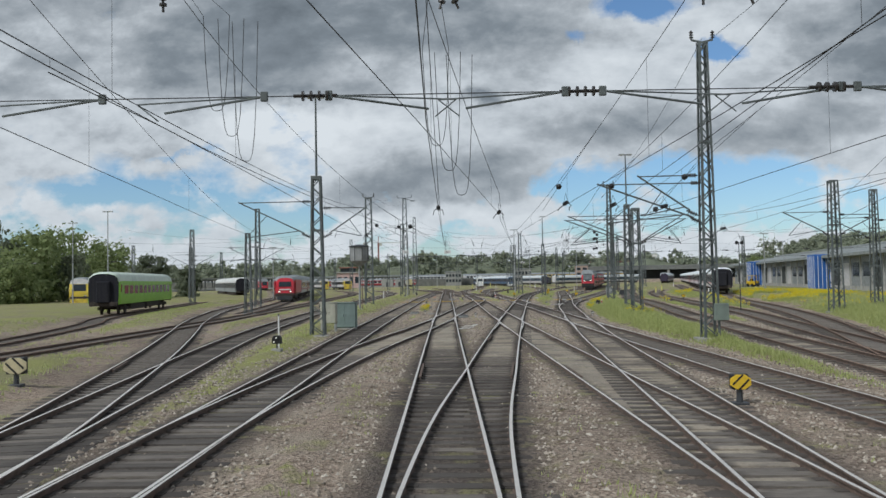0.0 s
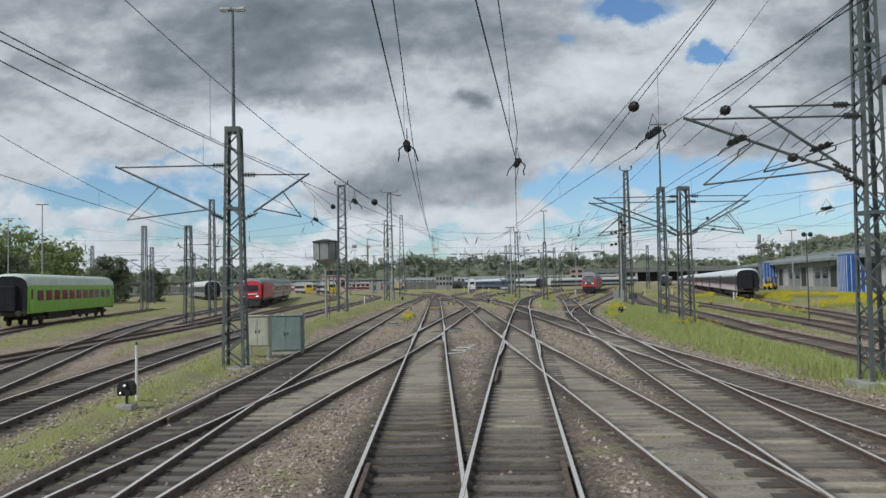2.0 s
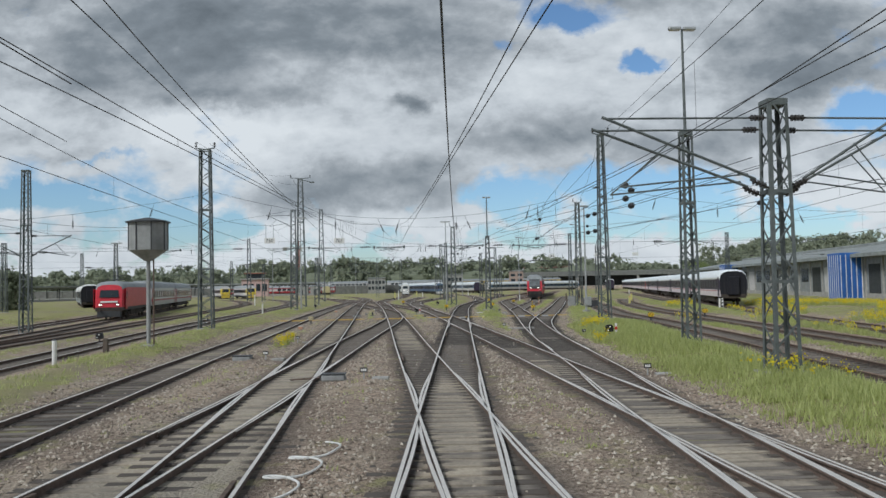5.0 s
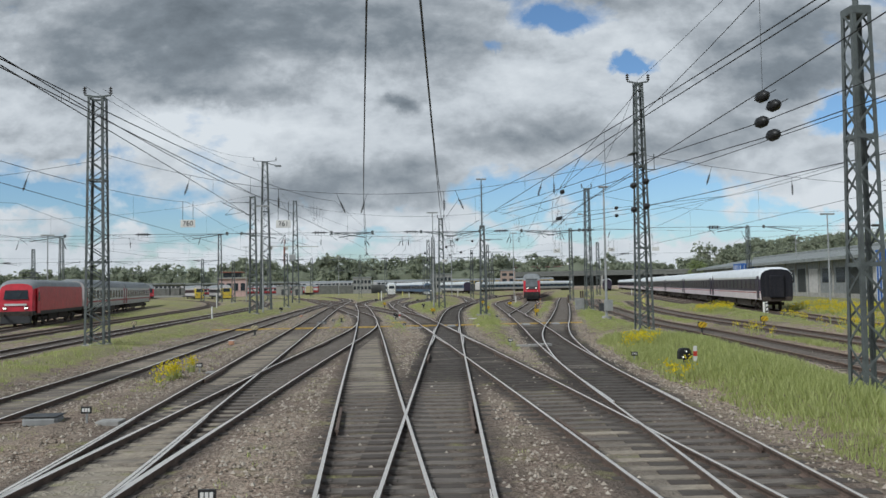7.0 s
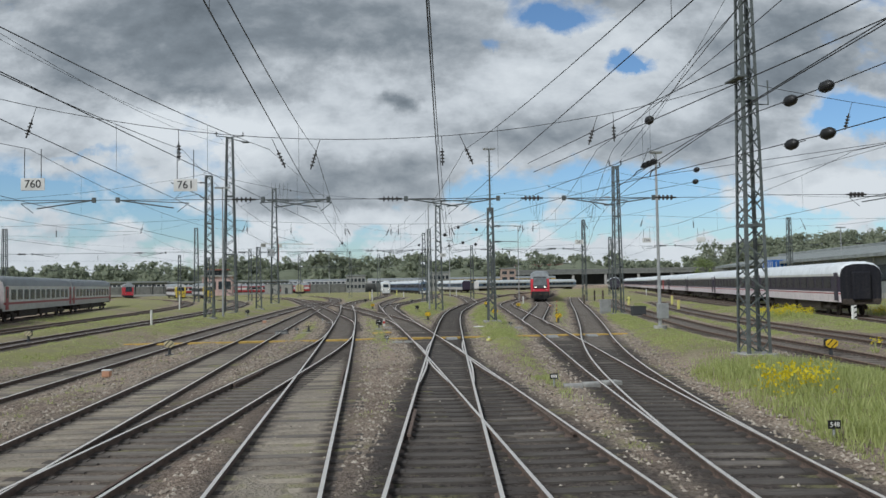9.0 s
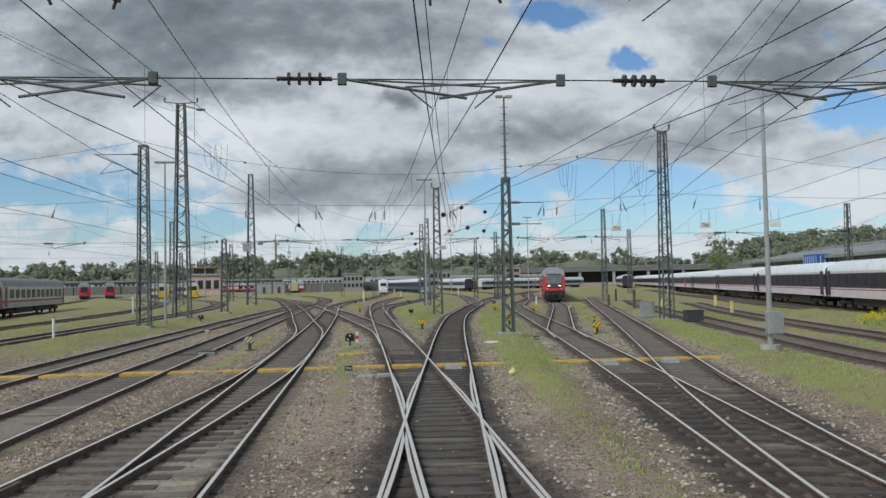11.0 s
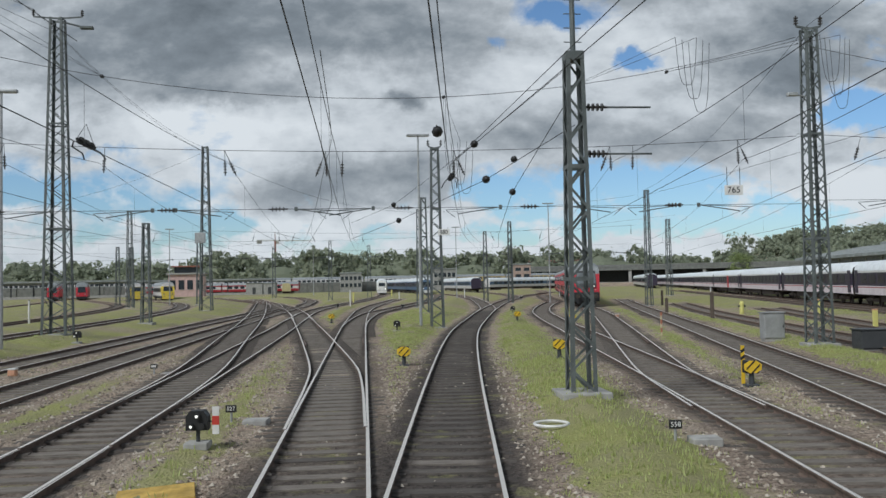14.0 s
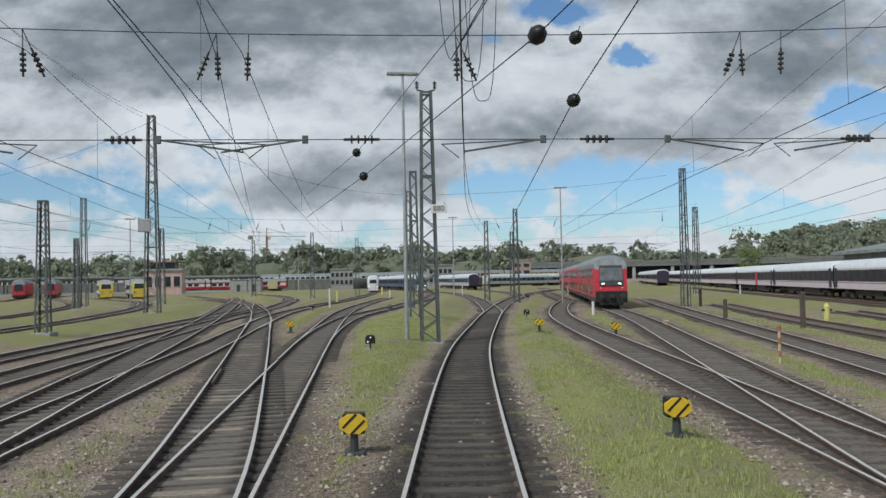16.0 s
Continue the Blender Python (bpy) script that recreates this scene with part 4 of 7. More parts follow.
cross_span(134.5, -52, -6.8, 11.8, 12.0, 5.5, 7.8, 9.8, (("outer", 1), ("yard_left", -1), ("loco_road", 1), ("outer_branch", -1)))
cross_span(133.8, 27.3, 70, 12.1, 11.5, 5.6, 7.9, 9.8, (("siding", 1), ("siding_outer", -1), ("coach_road", 1)))
cross_span(189.2, -6.4, 39.0, 16.8, 11.8, 5.5, 8.0, 10.2, (("west", 1), ("second", -1), ("third", 1), ("return", -1), ("fourth", 1), ("driven", -1), ("ladder", 1), ("fan", -1)))
cross_span(189.8, -60, -6.8, 12.0, 16.8, 5.5, 8.0, 10.4, (("outer", 1), ("loco_road", -1)))
cross_span(232, -62, 60, 13.0, 13.0, 5.6, 8.0, 9.6, ())

for run, label in (
    (((11.06, 34.46, 12.7), (18.5, 91.6, 13.1), (27.2, 132.7, 12.5), (39.2, 186, 12.1)), "feeder wire carried on the mast heads"),
    (((-8.0, 91.3, 12.4), (-6.93, 149.1, 16.9), (-6.6, 189.4, 17.2)), "feeder wire carried on the mast heads"),
    (((-8.8, 91.3, 12.5), (-8.2, 149.1, 18.2), (-7.4, 189.4, 17.2)), "feeder wire carried on the mast heads"),
    (((9, -30, 12.0), (11.06, 34.46, 12.4)), "feeder wire running up to a mast head"),
    (((27.5, -10, 9.6), (27.2, 57.3, 9.1), (39.2, 186, 11.5)), "feeder wire carried on the mast heads"),
):
    wire("feeder_wire", run, 0.011, label, sag=0.9)


def section_insulator(x, y, z=5.36):
    """Runners and a dark rod in the contact wire, hung on two thin wires."""
    t = thing("section_insulator", Matrix.Translation((x, y, z)), "dark section insulator hung in the contact wire", "insulator", "section insulators")
    part("rod", insulator_shell(Shell(), (0, -0.5, 0.06), (0, 0.5, 0.06), 3, 0.075), BLACK, t)
    for side in (-1, 1):
        part("runner", Shell().tube([(side * 0.02, -0.6, 0.0), (side * 0.15, -0.3, -0.05), (side * 0.17, 0.3, -0.07), (side * 0.2, 0.5, -0.16)], 0.014, 5), BLACK, t)
        part("hanger", Shell().rod((0, side * 0.5, 0.06), (0, 0, 0.42), 0.006, 4), WIRE, t)


def egg(x, y, z, back, size=1.1):
    """One egg insulator, with its stay running to and past the point at back."""
    t = thing("egg_insulator", Matrix.Translation((x, y, z)), "dark egg-shaped strain insulator in an overhead wire", "insulator", "egg insulators")
    rings = [[(0.10 * math.sin(u) * math.cos(a), -0.17 * math.cos(u), 0.10 * math.sin(u) * math.sin(a)) for a in (i * math.pi / 4 for i in range(8))] for u in (0.25, 0.8, 1.35, 1.8, 2.35, 2.9)]
    part("body", Shell().loft([[tuple(size * p for p in q) for q in r] for r in rings]), BLACK, t, smooth=True)
    back = Vector(back)
    part("stay_wire", Shell().rod(back, -back * 0.6, 0.009, 4), WIRE, t)


def egg_insulator(name, y, z):
    x = at_y(name, y)
    egg(x, y, z, on_wire(name, y - 7) - Vector((x, y, z)))


for name, y in (("second", 30.5), ("third", 29.5), ("driven", 33.0), ("ladder", 30.5), ("crossover", 41), ("west", 48), ("fourth", 31.5), ("ladder", 84), ("siding", 47), ("third", 118), ("driven", 123.2)):
    section_insulator(*on_wire(name, y, 0))
for name, y, z in (("third", 30.5, 6.1), ("ladder", 31.5, 6.2), ("fourth", 29.0, 6.2), ("fourth", 33.0, 5.4), ("siding", 70, 6.0), ("siding", 72, 6.9), ("fan", 85, 6.6)):
    egg_insulator(name, y, z)
# A pair of wires led off the siding, with two insulators in each.
OFF_RUN = "dark wire led off the siding through two egg insulators"
for za, zb, zc in ((5.36, 5.62, 6.3), (6.7, 6.58, 6.9)):
    wire("anchor_wire", [(16.4, 57, za), (15.14, 81.4, zb), (14.35, 100, zc), (13.1, 133.3, 7.2)], 0.011, OFF_RUN)
    for y in (81.4, 82.7):
        egg(15.14 - 0.042 * (y - 81.4), y, zb, (0.04, -0.5, 0.0), 1.3)
for name, x, y, z in (("crossover", -1.7, 42.8, 5.53), ("west", -4.05, 50.3, 6.12)):
    egg(x, y, z, on_wire(name, y - 6) - Vector((x, y, z)), 1.2)
# Wires led off at the mast with the runged pole, and the insulators near it.
LED_OFF = "dark wire led off the driven road at a mast"
wire("anchor_wire", [(14.5, 120.2, 6.15), (13.49, 127, 5.8), (11.3, 138.7, 5.48), (9.0, 151, 5.36)], 0.011, LED_OFF)
wire("anchor_wire", [(14.5, 120.2, 7.55), (13.26, 127.8, 7.02), (11.12, 139.7, 6.27), (9.0, 151, 6.3)], 0.009, LED_OFF)
wire("anchor_wire", [(14.5, 120.2, 6.95), (15.05, 131.15, 5.87), (17.6, 150, 5.5), (20.5, 168, 5.4)], 0.011, LED_OFF)
for x, y, z, run in ((11.4, 120.0, 5.97, (-0.06, -0.5, 0.05)), (13.26, 127.8, 7.02, (0.09, -0.5, 0.04)), (13.49, 127.0, 5.8, (0.08, -0.5, 0.03)), (15.16, 131.3, 7.06, (-0.05, -0.5, 0.06)), (15.05, 131.15, 5.87, (-0.03, -0.5, 0.05)), (11.12, 139.7, 6.27, (0.09, -0.5, 0.03)), (11.3, 138.7, 5.48, (0.09, -0.5, 0.02))):
    egg(x, y, z, run, 1.25)
# Two wires led off at the mast in the grass, again with insulators in pairs.
for x, y, z, z2 in ((12.2, 66.4, 5.86, 6.35), (12.38, 66.3, 5.58, 6.15)):
    wire("anchor_wire", [(x + 0.55, 57.1, z + 0.1), (x, y, z), (x - 1.1, 91.5, z + 0.65)], 0.010, "dark wire led off through egg insulators at a mast")
    egg(x, y, z, (0.03, -0.5, 0.0), 1.25)
    egg(x - 0.02, y - 0.1, z2, (0.03, -0.5, 0.02), 1.25)
for x, y, z in ((18.6, 96.0, 6.93), (18.8, 96.6, 6.55)):
    egg(x, y, z, on_wire("siding", y - 7) - Vector((x, y, z)))


def jumper(name, y, z, across=0.55, drop=2.5):
    """Slack jumper cables hanging in loops from the carrier wires."""
    x = at_y(name, y)
    t = thing("jumper_cable", Matrix.Translation((x, y, z)), "slack dark jumper cable hanging in a loop", "cable", "jumper cables")
    for k in range(3):
        run = [(across * (i / 12 - 0.5) + 0.25 * k, 0.2 * k, -(drop if y < 60 else 1.5) * (1 - (i / 6 - 1) ** 4) * (0.8 + 0.2 * k)) for i in range(13)]
        part("loop", Shell().tube(run, 0.007), WIRE, t)
    # Tied back to the cross-span over the same track.
    end = Vector((x, 13.7, 8.2 + 0.55 * ((x - 6) / 40) ** 2)) if y < 60 else Vector((x, 133.3, 9.7 + 2.3 * ((x - 10.2) / 16.8) ** 2))
    for side in (-1, 1):
        part("lead", Shell().tube([(side * across / 2, 0, 0), end - Vector((x, y, z))], 0.006), WIRE, t)
    part("clamp", Shell().box(-0.05, -0.08, -0.05, 0.05, 0.08, 0.05, bevel=0.01), WIRE, t, at=Matrix.Translation(end - Vector((x, y, z))))


for name, y, z in (("second", 17.0, 7.5), ("west", 17.0, 8.3), ("second", 121, 9.6), ("fan", 122, 8.8), ("ladder", 122, 8.7), ("driven", 130.5, 7.6)):
    jumper(name, y, z)


# ---------------------------------------------------------------- rolling stock
RED = painted("traffic_red_paint", (0.60, 0.035, 0.055), 0.35, 0.22)
DARK_GREY = painted("dark_grey_paint", (0.055, 0.058, 0.062), 0.5, 0.2)
SILVER = painted("silver_roof_paint", (0.68, 0.71, 0.73), 0.42, 0.1)
GREY_ROOF = painted("grey_roof_paint", (0.30, 0.32, 0.33), 0.5, 0.25)
PALE = painted("pale_grey_paint", (0.60, 0.58, 0.57), 0.45, 0.25)
OCHRE = painted("faded_ochre_paint", (0.50, 0.38, 0.14), 0.6, 0.25)
NIGHT = painted("night_blue_paint", (0.040, 0.030, 0.055), 0.4, 0.2)
ROSE_WHITE = painted("rose_white_paint", (0.80, 0.72, 0.75), 0.45, 0.12)
BRIGHT_ROOF = painted("pale_silver_roof_paint", (0.80, 0.83, 0.85), 0.38, 0.08)
LIME = painted("lime_green_paint", (0.30, 0.60, 0.06), 0.4, 0.15)
END_BLACK = painted("matt_black_end_paint", (0.011, 0.011, 0.017), 0.85, 0.2)
CREAM = painted("off_white_paint", (0.70, 0.70, 0.67), 0.4, 0.18)
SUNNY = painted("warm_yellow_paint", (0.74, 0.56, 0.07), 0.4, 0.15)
FADED_YELLOW = painted("faded_yellow_paint", (0.55, 0.48, 0.26), 0.5, 0.2)
CAR_BLUE = painted("steel_blue_paint", (0.10, 0.16, 0.26), 0.4, 0.2)
RED_STRIPE = painted("dark_red_stripe", (0.33, 0.03, 0.04), 0.4, 0.1)
HEADLIGHT = lamp_material("lit_headlight", (1.0, 0.93, 0.80), 2.5)
UNDER = rust_material("brake_dust_underframe", (0.085, 0.068, 0.056), (0.025, 0.022, 0.020))


def outline(W, H, zb, shoulder, n=7):
    """Cross-section from the lower left edge over the roof to the lower right edge."""
    side = [(-W / 2 + 0.05, zb), (-W / 2, zb + 0.18), (-W / 2, shoulder)]
    arc = []
    for i in range(1, n):
        a = math.pi * i / n
        arc.append((-W / 2 * math.copysign(abs(math.cos(a)) ** 0.72, math.cos(a)), shoulder + (H - shoulder) * math.sin(a) ** 0.85))
    return side, arc, [(-x, z) for x, z in reversed(side)]


def vehicle(name, at, label, L, bands, roof, H=4.05, W=2.82, zb=1.0, shoulder=3.15, windows=11, win=(1.95, 2.85), cab=None, tail=None, doors=2, group="coaches", decks=None, door_mat=None, window_mat=None, bogie_at=3.6, end_mat=None, lean=0.0, plain=False, seen=None):
    """A rail vehicle from y = 0 backwards to y = L. bands: (z, material) from the bottom up."""
    v = thing(name, at, label, "train car" if name != "locomotive" else "locomotive", group)
    side, arc, other = outline(W, H, zb, shoulder)
    # stations along the length: y, width share, height share, share of the nose's lean
    nose = {"slope": [(0.0, 0.95, 0.90, 1.0), (0.4, 0.98, 0.95, 0.75), (1.6, 1.0, 1.0, 0.0)], "round": [(0.0, 0.80, 0.80, 1.0), (0.3, 0.90, 0.88, 0.8), (1.6, 1.0, 1.0, 0.0)], None: [(0.0, 0.955, 0.90, 0.0), (0.14, 0.985, 0.96, 0.0), (0.55, 1.0, 1.0, 0.0)]}
    front, rear = nose[cab], nose[tail]
    squash = lambda z, sz: z if z <= 2.0 else 2.0 + (z - 2.0) * sz
    levels = [z for z, _ in bands] + [shoulder]
    mats = [m for _, m in bands] + [end_mat or bands[0][1]]
    half = [(W / 2 - (0.05 if i == 0 else 0), z) for i, z in enumerate(levels)]
    ring = [(-x, z) for x, z in half] + arc + [(x, z) for x, z in reversed(half)]
    n, nb = len(ring), len(bands)

    def place(x, z, st, sign, y0):
        y, sx, sz, share = st
        z = squash(z, sz)
        return (x * sx, y0 + sign * (y + share * lean * max(0.0, z - 1.9)), z)

    stations = [[place(x, z, st, 1, 0.0) for x, z in ring] for st in front] + [[place(x, z, st, -1, L) for x, z in ring] for st in reversed(rear)]
    body = Shell()
    body.v = [p for st in stations for p in st]
    for r in range(len(stations) - 1):
        for i in range(n):
            j = (i + 1) % n
            body.f.append((r * n + j, r * n + i, (r + 1) * n + i, (r + 1) * n + j))
            body.k.append(i if i < nb else n - 2 - i if n - 2 - i in range(nb) and i >= n - 1 - nb else 0 if i == n - 1 else nb - 1)
    for r, flip, nosed in ((0, False, cab), (len(stations) - 1, True, tail)):
        o = r * n
        for i in range(nb):
            q = (o + i, o + n - 1 - i, o + n - 2 - i, o + i + 1)
            body.f.append(q[::-1] if flip else q)
            body.k.append(i if nosed else nb)
        q = tuple(o + i for i in range(nb, n - nb))
        body.f.append(q if flip else q[::-1])
        body.k.append(nb - 1 if nosed else nb)
    part("body", body, mats, v)
    cover = [(-W / 2, shoulder)] + arc + [(W / 2, shoulder)]
    rows = [[place(x * 1.004, z + 0.004, st, 1, 0.003) for x, z in cover] for st in front] + [[place(x * 1.004, z + 0.004, st, -1, L - 0.003) for x, z in cover] for st in reversed(rear)]
    part("roof", Shell().loft([r[::-1] for r in rows], 0, caps=False, closed=False), roof, v, smooth=True)
    glass = window_mat or GLASS
    first, last = (2.6 if cab else 1.7), L - 1.7
    for z0, z1, n in ((*win, windows),) if decks is None else decks:
        if not n:
            continue
        gap = (last - first) / n
        pane = Shell().box(-0.012, -gap * 0.36, z0, 0.012, gap * 0.36, z1, bevel=0.006).mesh("window", glass)
        for sgn in ((seen or (1 if at.translation.x < 0 else -1)),) if plain else (-1, 1):
            for i in range(n):
                part("window", pane, None, v, at=Matrix.Translation((sgn * (W / 2 + 0.004), first + gap * (i + 0.5), 0)))
    for sgn in () if plain else (-1, 1):
        for y in ([0.75, L - 0.75] if doors == 2 else [L * 0.27, L * 0.73] if doors == 3 else [0.9]):
            d = part("door", Shell().box(-0.02, -0.42, zb + 0.12, 0.02, 0.42, zb + 2.1, bevel=0.012), door_mat or mats[min(1, len(mats) - 1)], v, at=Matrix.Translation((sgn * (W / 2 + 0.006), y, 0)))
            part("pane", Shell().box(-0.024, -0.22, zb + 1.1, 0.024, 0.22, zb + 1.85, bevel=0.01), glass, d)
    for y in (bogie_at, L - bogie_at):
        low = 0.03 if plain else 0.42
        b = part("bogie", Shell().box(-1.08, -1.55, low, -0.94, 1.55, 0.72, bevel=0.03).box(0.94, -1.55, low, 1.08, 1.55, 0.72, bevel=0.03).box(-1.0, -0.25, 0.45, 1.0, 0.25, 0.95, bevel=0.04).rod((-1.05, -0.5, 0.62), (-1.05, 0.5, 0.62), 0.14, 8).rod((1.05, -0.5, 0.62), (1.05, 0.5, 0.62), 0.14, 8), UNDER, v, at=Matrix.Translation((0, y, 0)))
        for yy in () if plain else (-1.25, 1.25):
            for x in (-0.76, 0.76):
                part("wheel", Shell().disc((x, yy, 0.455), (1, 0, 0), 0.45, 0.065, 16), UNDER, b)
    s = Shell().box(-1.15, 5.6, 0.38, 1.15, L * 0.46, zb + 0.01, bevel=0.05).box(-1.1, L * 0.5, 0.42, 1.1, L - 5.8, zb + 0.01, bevel=0.05).box(-0.5, 0.6, 0.75, 0.5, L - 0.6, zb + 0.01)
    part("underframe", s, UNDER, v)
    for end, y0 in () if plain else ((-1, 0.0), (1, L)):
        for x in (-0.875, 0.875):
            part("buffer", Shell().rod((x, y0 - 0.02 * end, 1.06), (x, y0 + 0.52 * end, 1.06), 0.085, 8).disc((x, y0 + 0.55 * end, 1.06), (0, 1, 0), 0.22, 0.035, 12), UNDER, v)
        part("buffer_beam", Shell().box(-1.25, min(y0, y0 + 0.06 * end), 0.86, 1.25, max(y0, y0 + 0.06 * end), 1.24), UNDER, v)
    if cab is None and not plain:
        g = part("gangway", Shell().box(-0.62, -0.30, 1.15, 0.62, 0.02, 3.15, bevel=0.10), END_BLACK, v, "black rubber gangway bellows")
        part("end_door", Shell().box(-0.42, -0.315, 1.25, 0.42, -0.302, 3.0, bevel=0.005), END_BLACK, g)
    return v


def cab_face(v, W, H, wide, z0, z1, slope, light_z, skirt, light=True, y0=0.0, screen=None):
    """Windscreen, lamps and skirt on a nose that leans back by slope per metre."""
    lean = lambda z: y0 - 0.025 + max(0, z - 1.9) * slope
    w = part("windscreen", Shell().loft([[(-wide / 2, lean(z0), z0), (wide / 2, lean(z0), z0), (wide / 2, lean(z0) + 0.03, z0), (-wide / 2, lean(z0) + 0.03, z0)], [(-wide / 2 * 0.92, lean(z1), z1), (wide / 2 * 0.92, lean(z1), z1), (wide / 2 * 0.92, lean(z1) + 0.03, z1), (-wide / 2 * 0.92, lean(z1) + 0.03, z1)]]), screen or GLASS, v, "dark cab windscreen")
    part("wiper", Shell().rod((0.1, lean(z0) - 0.015, z0 + 0.05), (0.45, lean(z0 + 0.6) - 0.015, z0 + 0.65), 0.015, 4), BLACK, w)
    for x in (-W * 0.31, W * 0.31):
        l = part("headlight", Shell().disc((x, y0 - 0.015, light_z), (0, 1, 0), 0.15, 0.03, 14), DARK_GREY, v)
        for dx in (-0.07, 0.07):
            part("lens", Shell().disc((x + dx, y0 - 0.05, light_z), (0, 1, 0), 0.058, 0.012, 10), HEADLIGHT if light else WHITE, l)
    part("skirt", Shell().box(-W * 0.44, y0 - 0.06, 0.28, W * 0.44, y0 + 0.35, 0.95, bevel=0.05), skirt, v)


def facing(x, y, slope):
    """A pose whose +y runs away along dx/dy = slope."""
    return pose(x, y, 0, 0, 0, -math.degrees(math.atan(slope)))


def follow(x, y, slope, d):
    n = math.hypot(1, slope)
    return x + slope / n * d, y + d / n


# The coach train on its road beside the yard.
for i in range(10):
    x, y = follow(40.5, 120.0, 0.268, 26.9 * i)
    v = vehicle("passenger_coach", facing(x, y, 0.268), "dark violet coach with rose-white lower band, red stripe and silver roof", 26.4, [(1.0, ROSE_WHITE), (1.58, RED_STRIPE), (1.66, ROSE_WHITE), (1.74, NIGHT), (2.86, CREAM)], BRIGHT_ROOF, H=3.88, shoulder=3.02, win=(1.98, 2.80), window_mat=SMOKED, plain=i > 4, door_mat=NIGHT, end_mat=END_BLACK, group="parked coach train")
    if i == 4:
        part("door", Shell().box(-0.03, -0.6, 1.05, 0.03, 0.6, 2.95, bevel=0.015), RED, v, "bright red service door", at=Matrix.Translation((-1.43, 10.3, 0)))
for i in range(4):
    x, y = follow(80.0, 300.0, 0.30, 26.9 * i)
    vehicle("passenger_coach", facing(x, y, 0.30), "dark coach with pale lower band and silver roof", 26.4, [(1.0, PALE), (1.72, RED_STRIPE), (1.80, NIGHT), (2.98, CREAM)], SILVER, win=(1.98, 2.80), end_mat=NIGHT, plain=True, group="parked coach train")

# The red double-deck train.
v = vehicle("control_car", facing(32.1, 184.4, 0.215), "red double-deck control car with grey roof and headlights on", 27.0, [(0.55, DARK_GREY), (0.95, RED), (3.45, GREY_ROOF)], GREY_ROOF, H=4.50, W=2.80, zb=0.55, shoulder=3.75, cab="slope", lean=0.20, decks=((1.15, 1.98, 11), (2.6, 3.45, 11)), doors=3, group="double-deck train")
# The glass tint is lightened to paint in the sky's reflection.
cab_face(v, 2.2, 4.45, 1.95, 2.34, 3.42, 0.20, 2.08, BLACK, screen=glass_material("windscreen_with_sky_sheen", (0.10, 0.11, 0.115)))
part("front_mask", Shell().loft([[(-0.98, -0.012, 1.92), (0.98, -0.012, 1.92), (0.98, 0.05, 1.92), (-0.98, 0.05, 1.92)], [(-1.02, 0.078, 2.36), (1.02, 0.078, 2.36), (1.02, 0.14, 2.36), (-1.02, 0.14, 2.36)], [(-0.95, 0.325, 3.62), (0.95, 0.325, 3.62), (0.95, 0.39, 3.62), (-0.95, 0.39, 3.62)]]), DARK_GREY, v, "dark grey mask round the windscreen")
part("front_apron", Shell().box(-1.30, -0.09, 0.5, 1.30, 0.03, 1.46, bevel=0.04), BLACK, v, "black lower front apron")
part("coupler", Shell().box(-0.2, -0.5, 0.85, 0.2, -0.05, 1.15, bevel=0.04), UNDER, v)
for x in (-0.9, 0.9):
    part("red_lamp", Shell().disc((x, -0.02, 1.72), (0, 1, 0), 0.06, 0.012, 10), WHITE, v)
for i in range(1, 4):
    x, y = follow(32.1, 184.4, 0.215, 27.5 * i)
    vehicle("double_deck_coach", facing(x, y, 0.215), "red double-deck coach with grey roof and two window rows", 27.0, [(0.55, DARK_GREY), (0.95, RED), (3.7, RED)], GREY_ROOF, H=4.45, W=2.80, zb=0.55, shoulder=3.75, decks=((1.15, 1.98, 11), (2.6, 3.45, 11)), doors=3, group="double-deck train")

# The red locomotive with its pale coaches.
v = vehicle("locomotive", facing(-22.9, 118.8, -0.125), "bright red electric locomotive with lit headlights and grey underframe", 19.1, [(0.95, DARK_GREY), (1.25, RED), (2.9, RED)], GREY_ROOF, H=3.80, W=2.95, zb=0.95, shoulder=3.2, windows=0, cab="round", tail="round", lean=0.28, doors=1, group="", bogie_at=4.0, door_mat=RED)
cab_face(v, 2.5, 3.8, 1.8, 2.20, 2.92, 0.28, 1.5, DARK_GREY)
part("white_band", Shell().box(-0.8, -0.022, 1.70, 0.8, 0.02, 1.86, bevel=0.004), WHITE, v)
part("pantograph", Shell().rod((-0.8, 4.0, 3.98), (0.8, 4.0, 3.98), 0.03, 5).rod((0, 4.0, 3.98), (0, 5.6, 4.25), 0.035, 5).rod((0, 5.6, 4.25), (0, 4.2, 4.35), 0.03, 5).rod((-0.85, 4.2, 4.38), (0.85, 4.2, 4.38), 0.03, 5), DARK_GREY, v, "folded dark pantograph")
for i in range(2):
    x, y = follow(-22.9, 118.8, -0.125, 19.8 + 26.9 * i)
    vehicle("passenger_coach", facing(x, y, -0.125), "white coach with a red stripe and grey roof", 26.4, [(1.0, PALE), (1.55, RED_STRIPE), (1.75, CREAM), (2.95, CREAM)], GREY_ROOF, group="white coaches behind the locomotive")

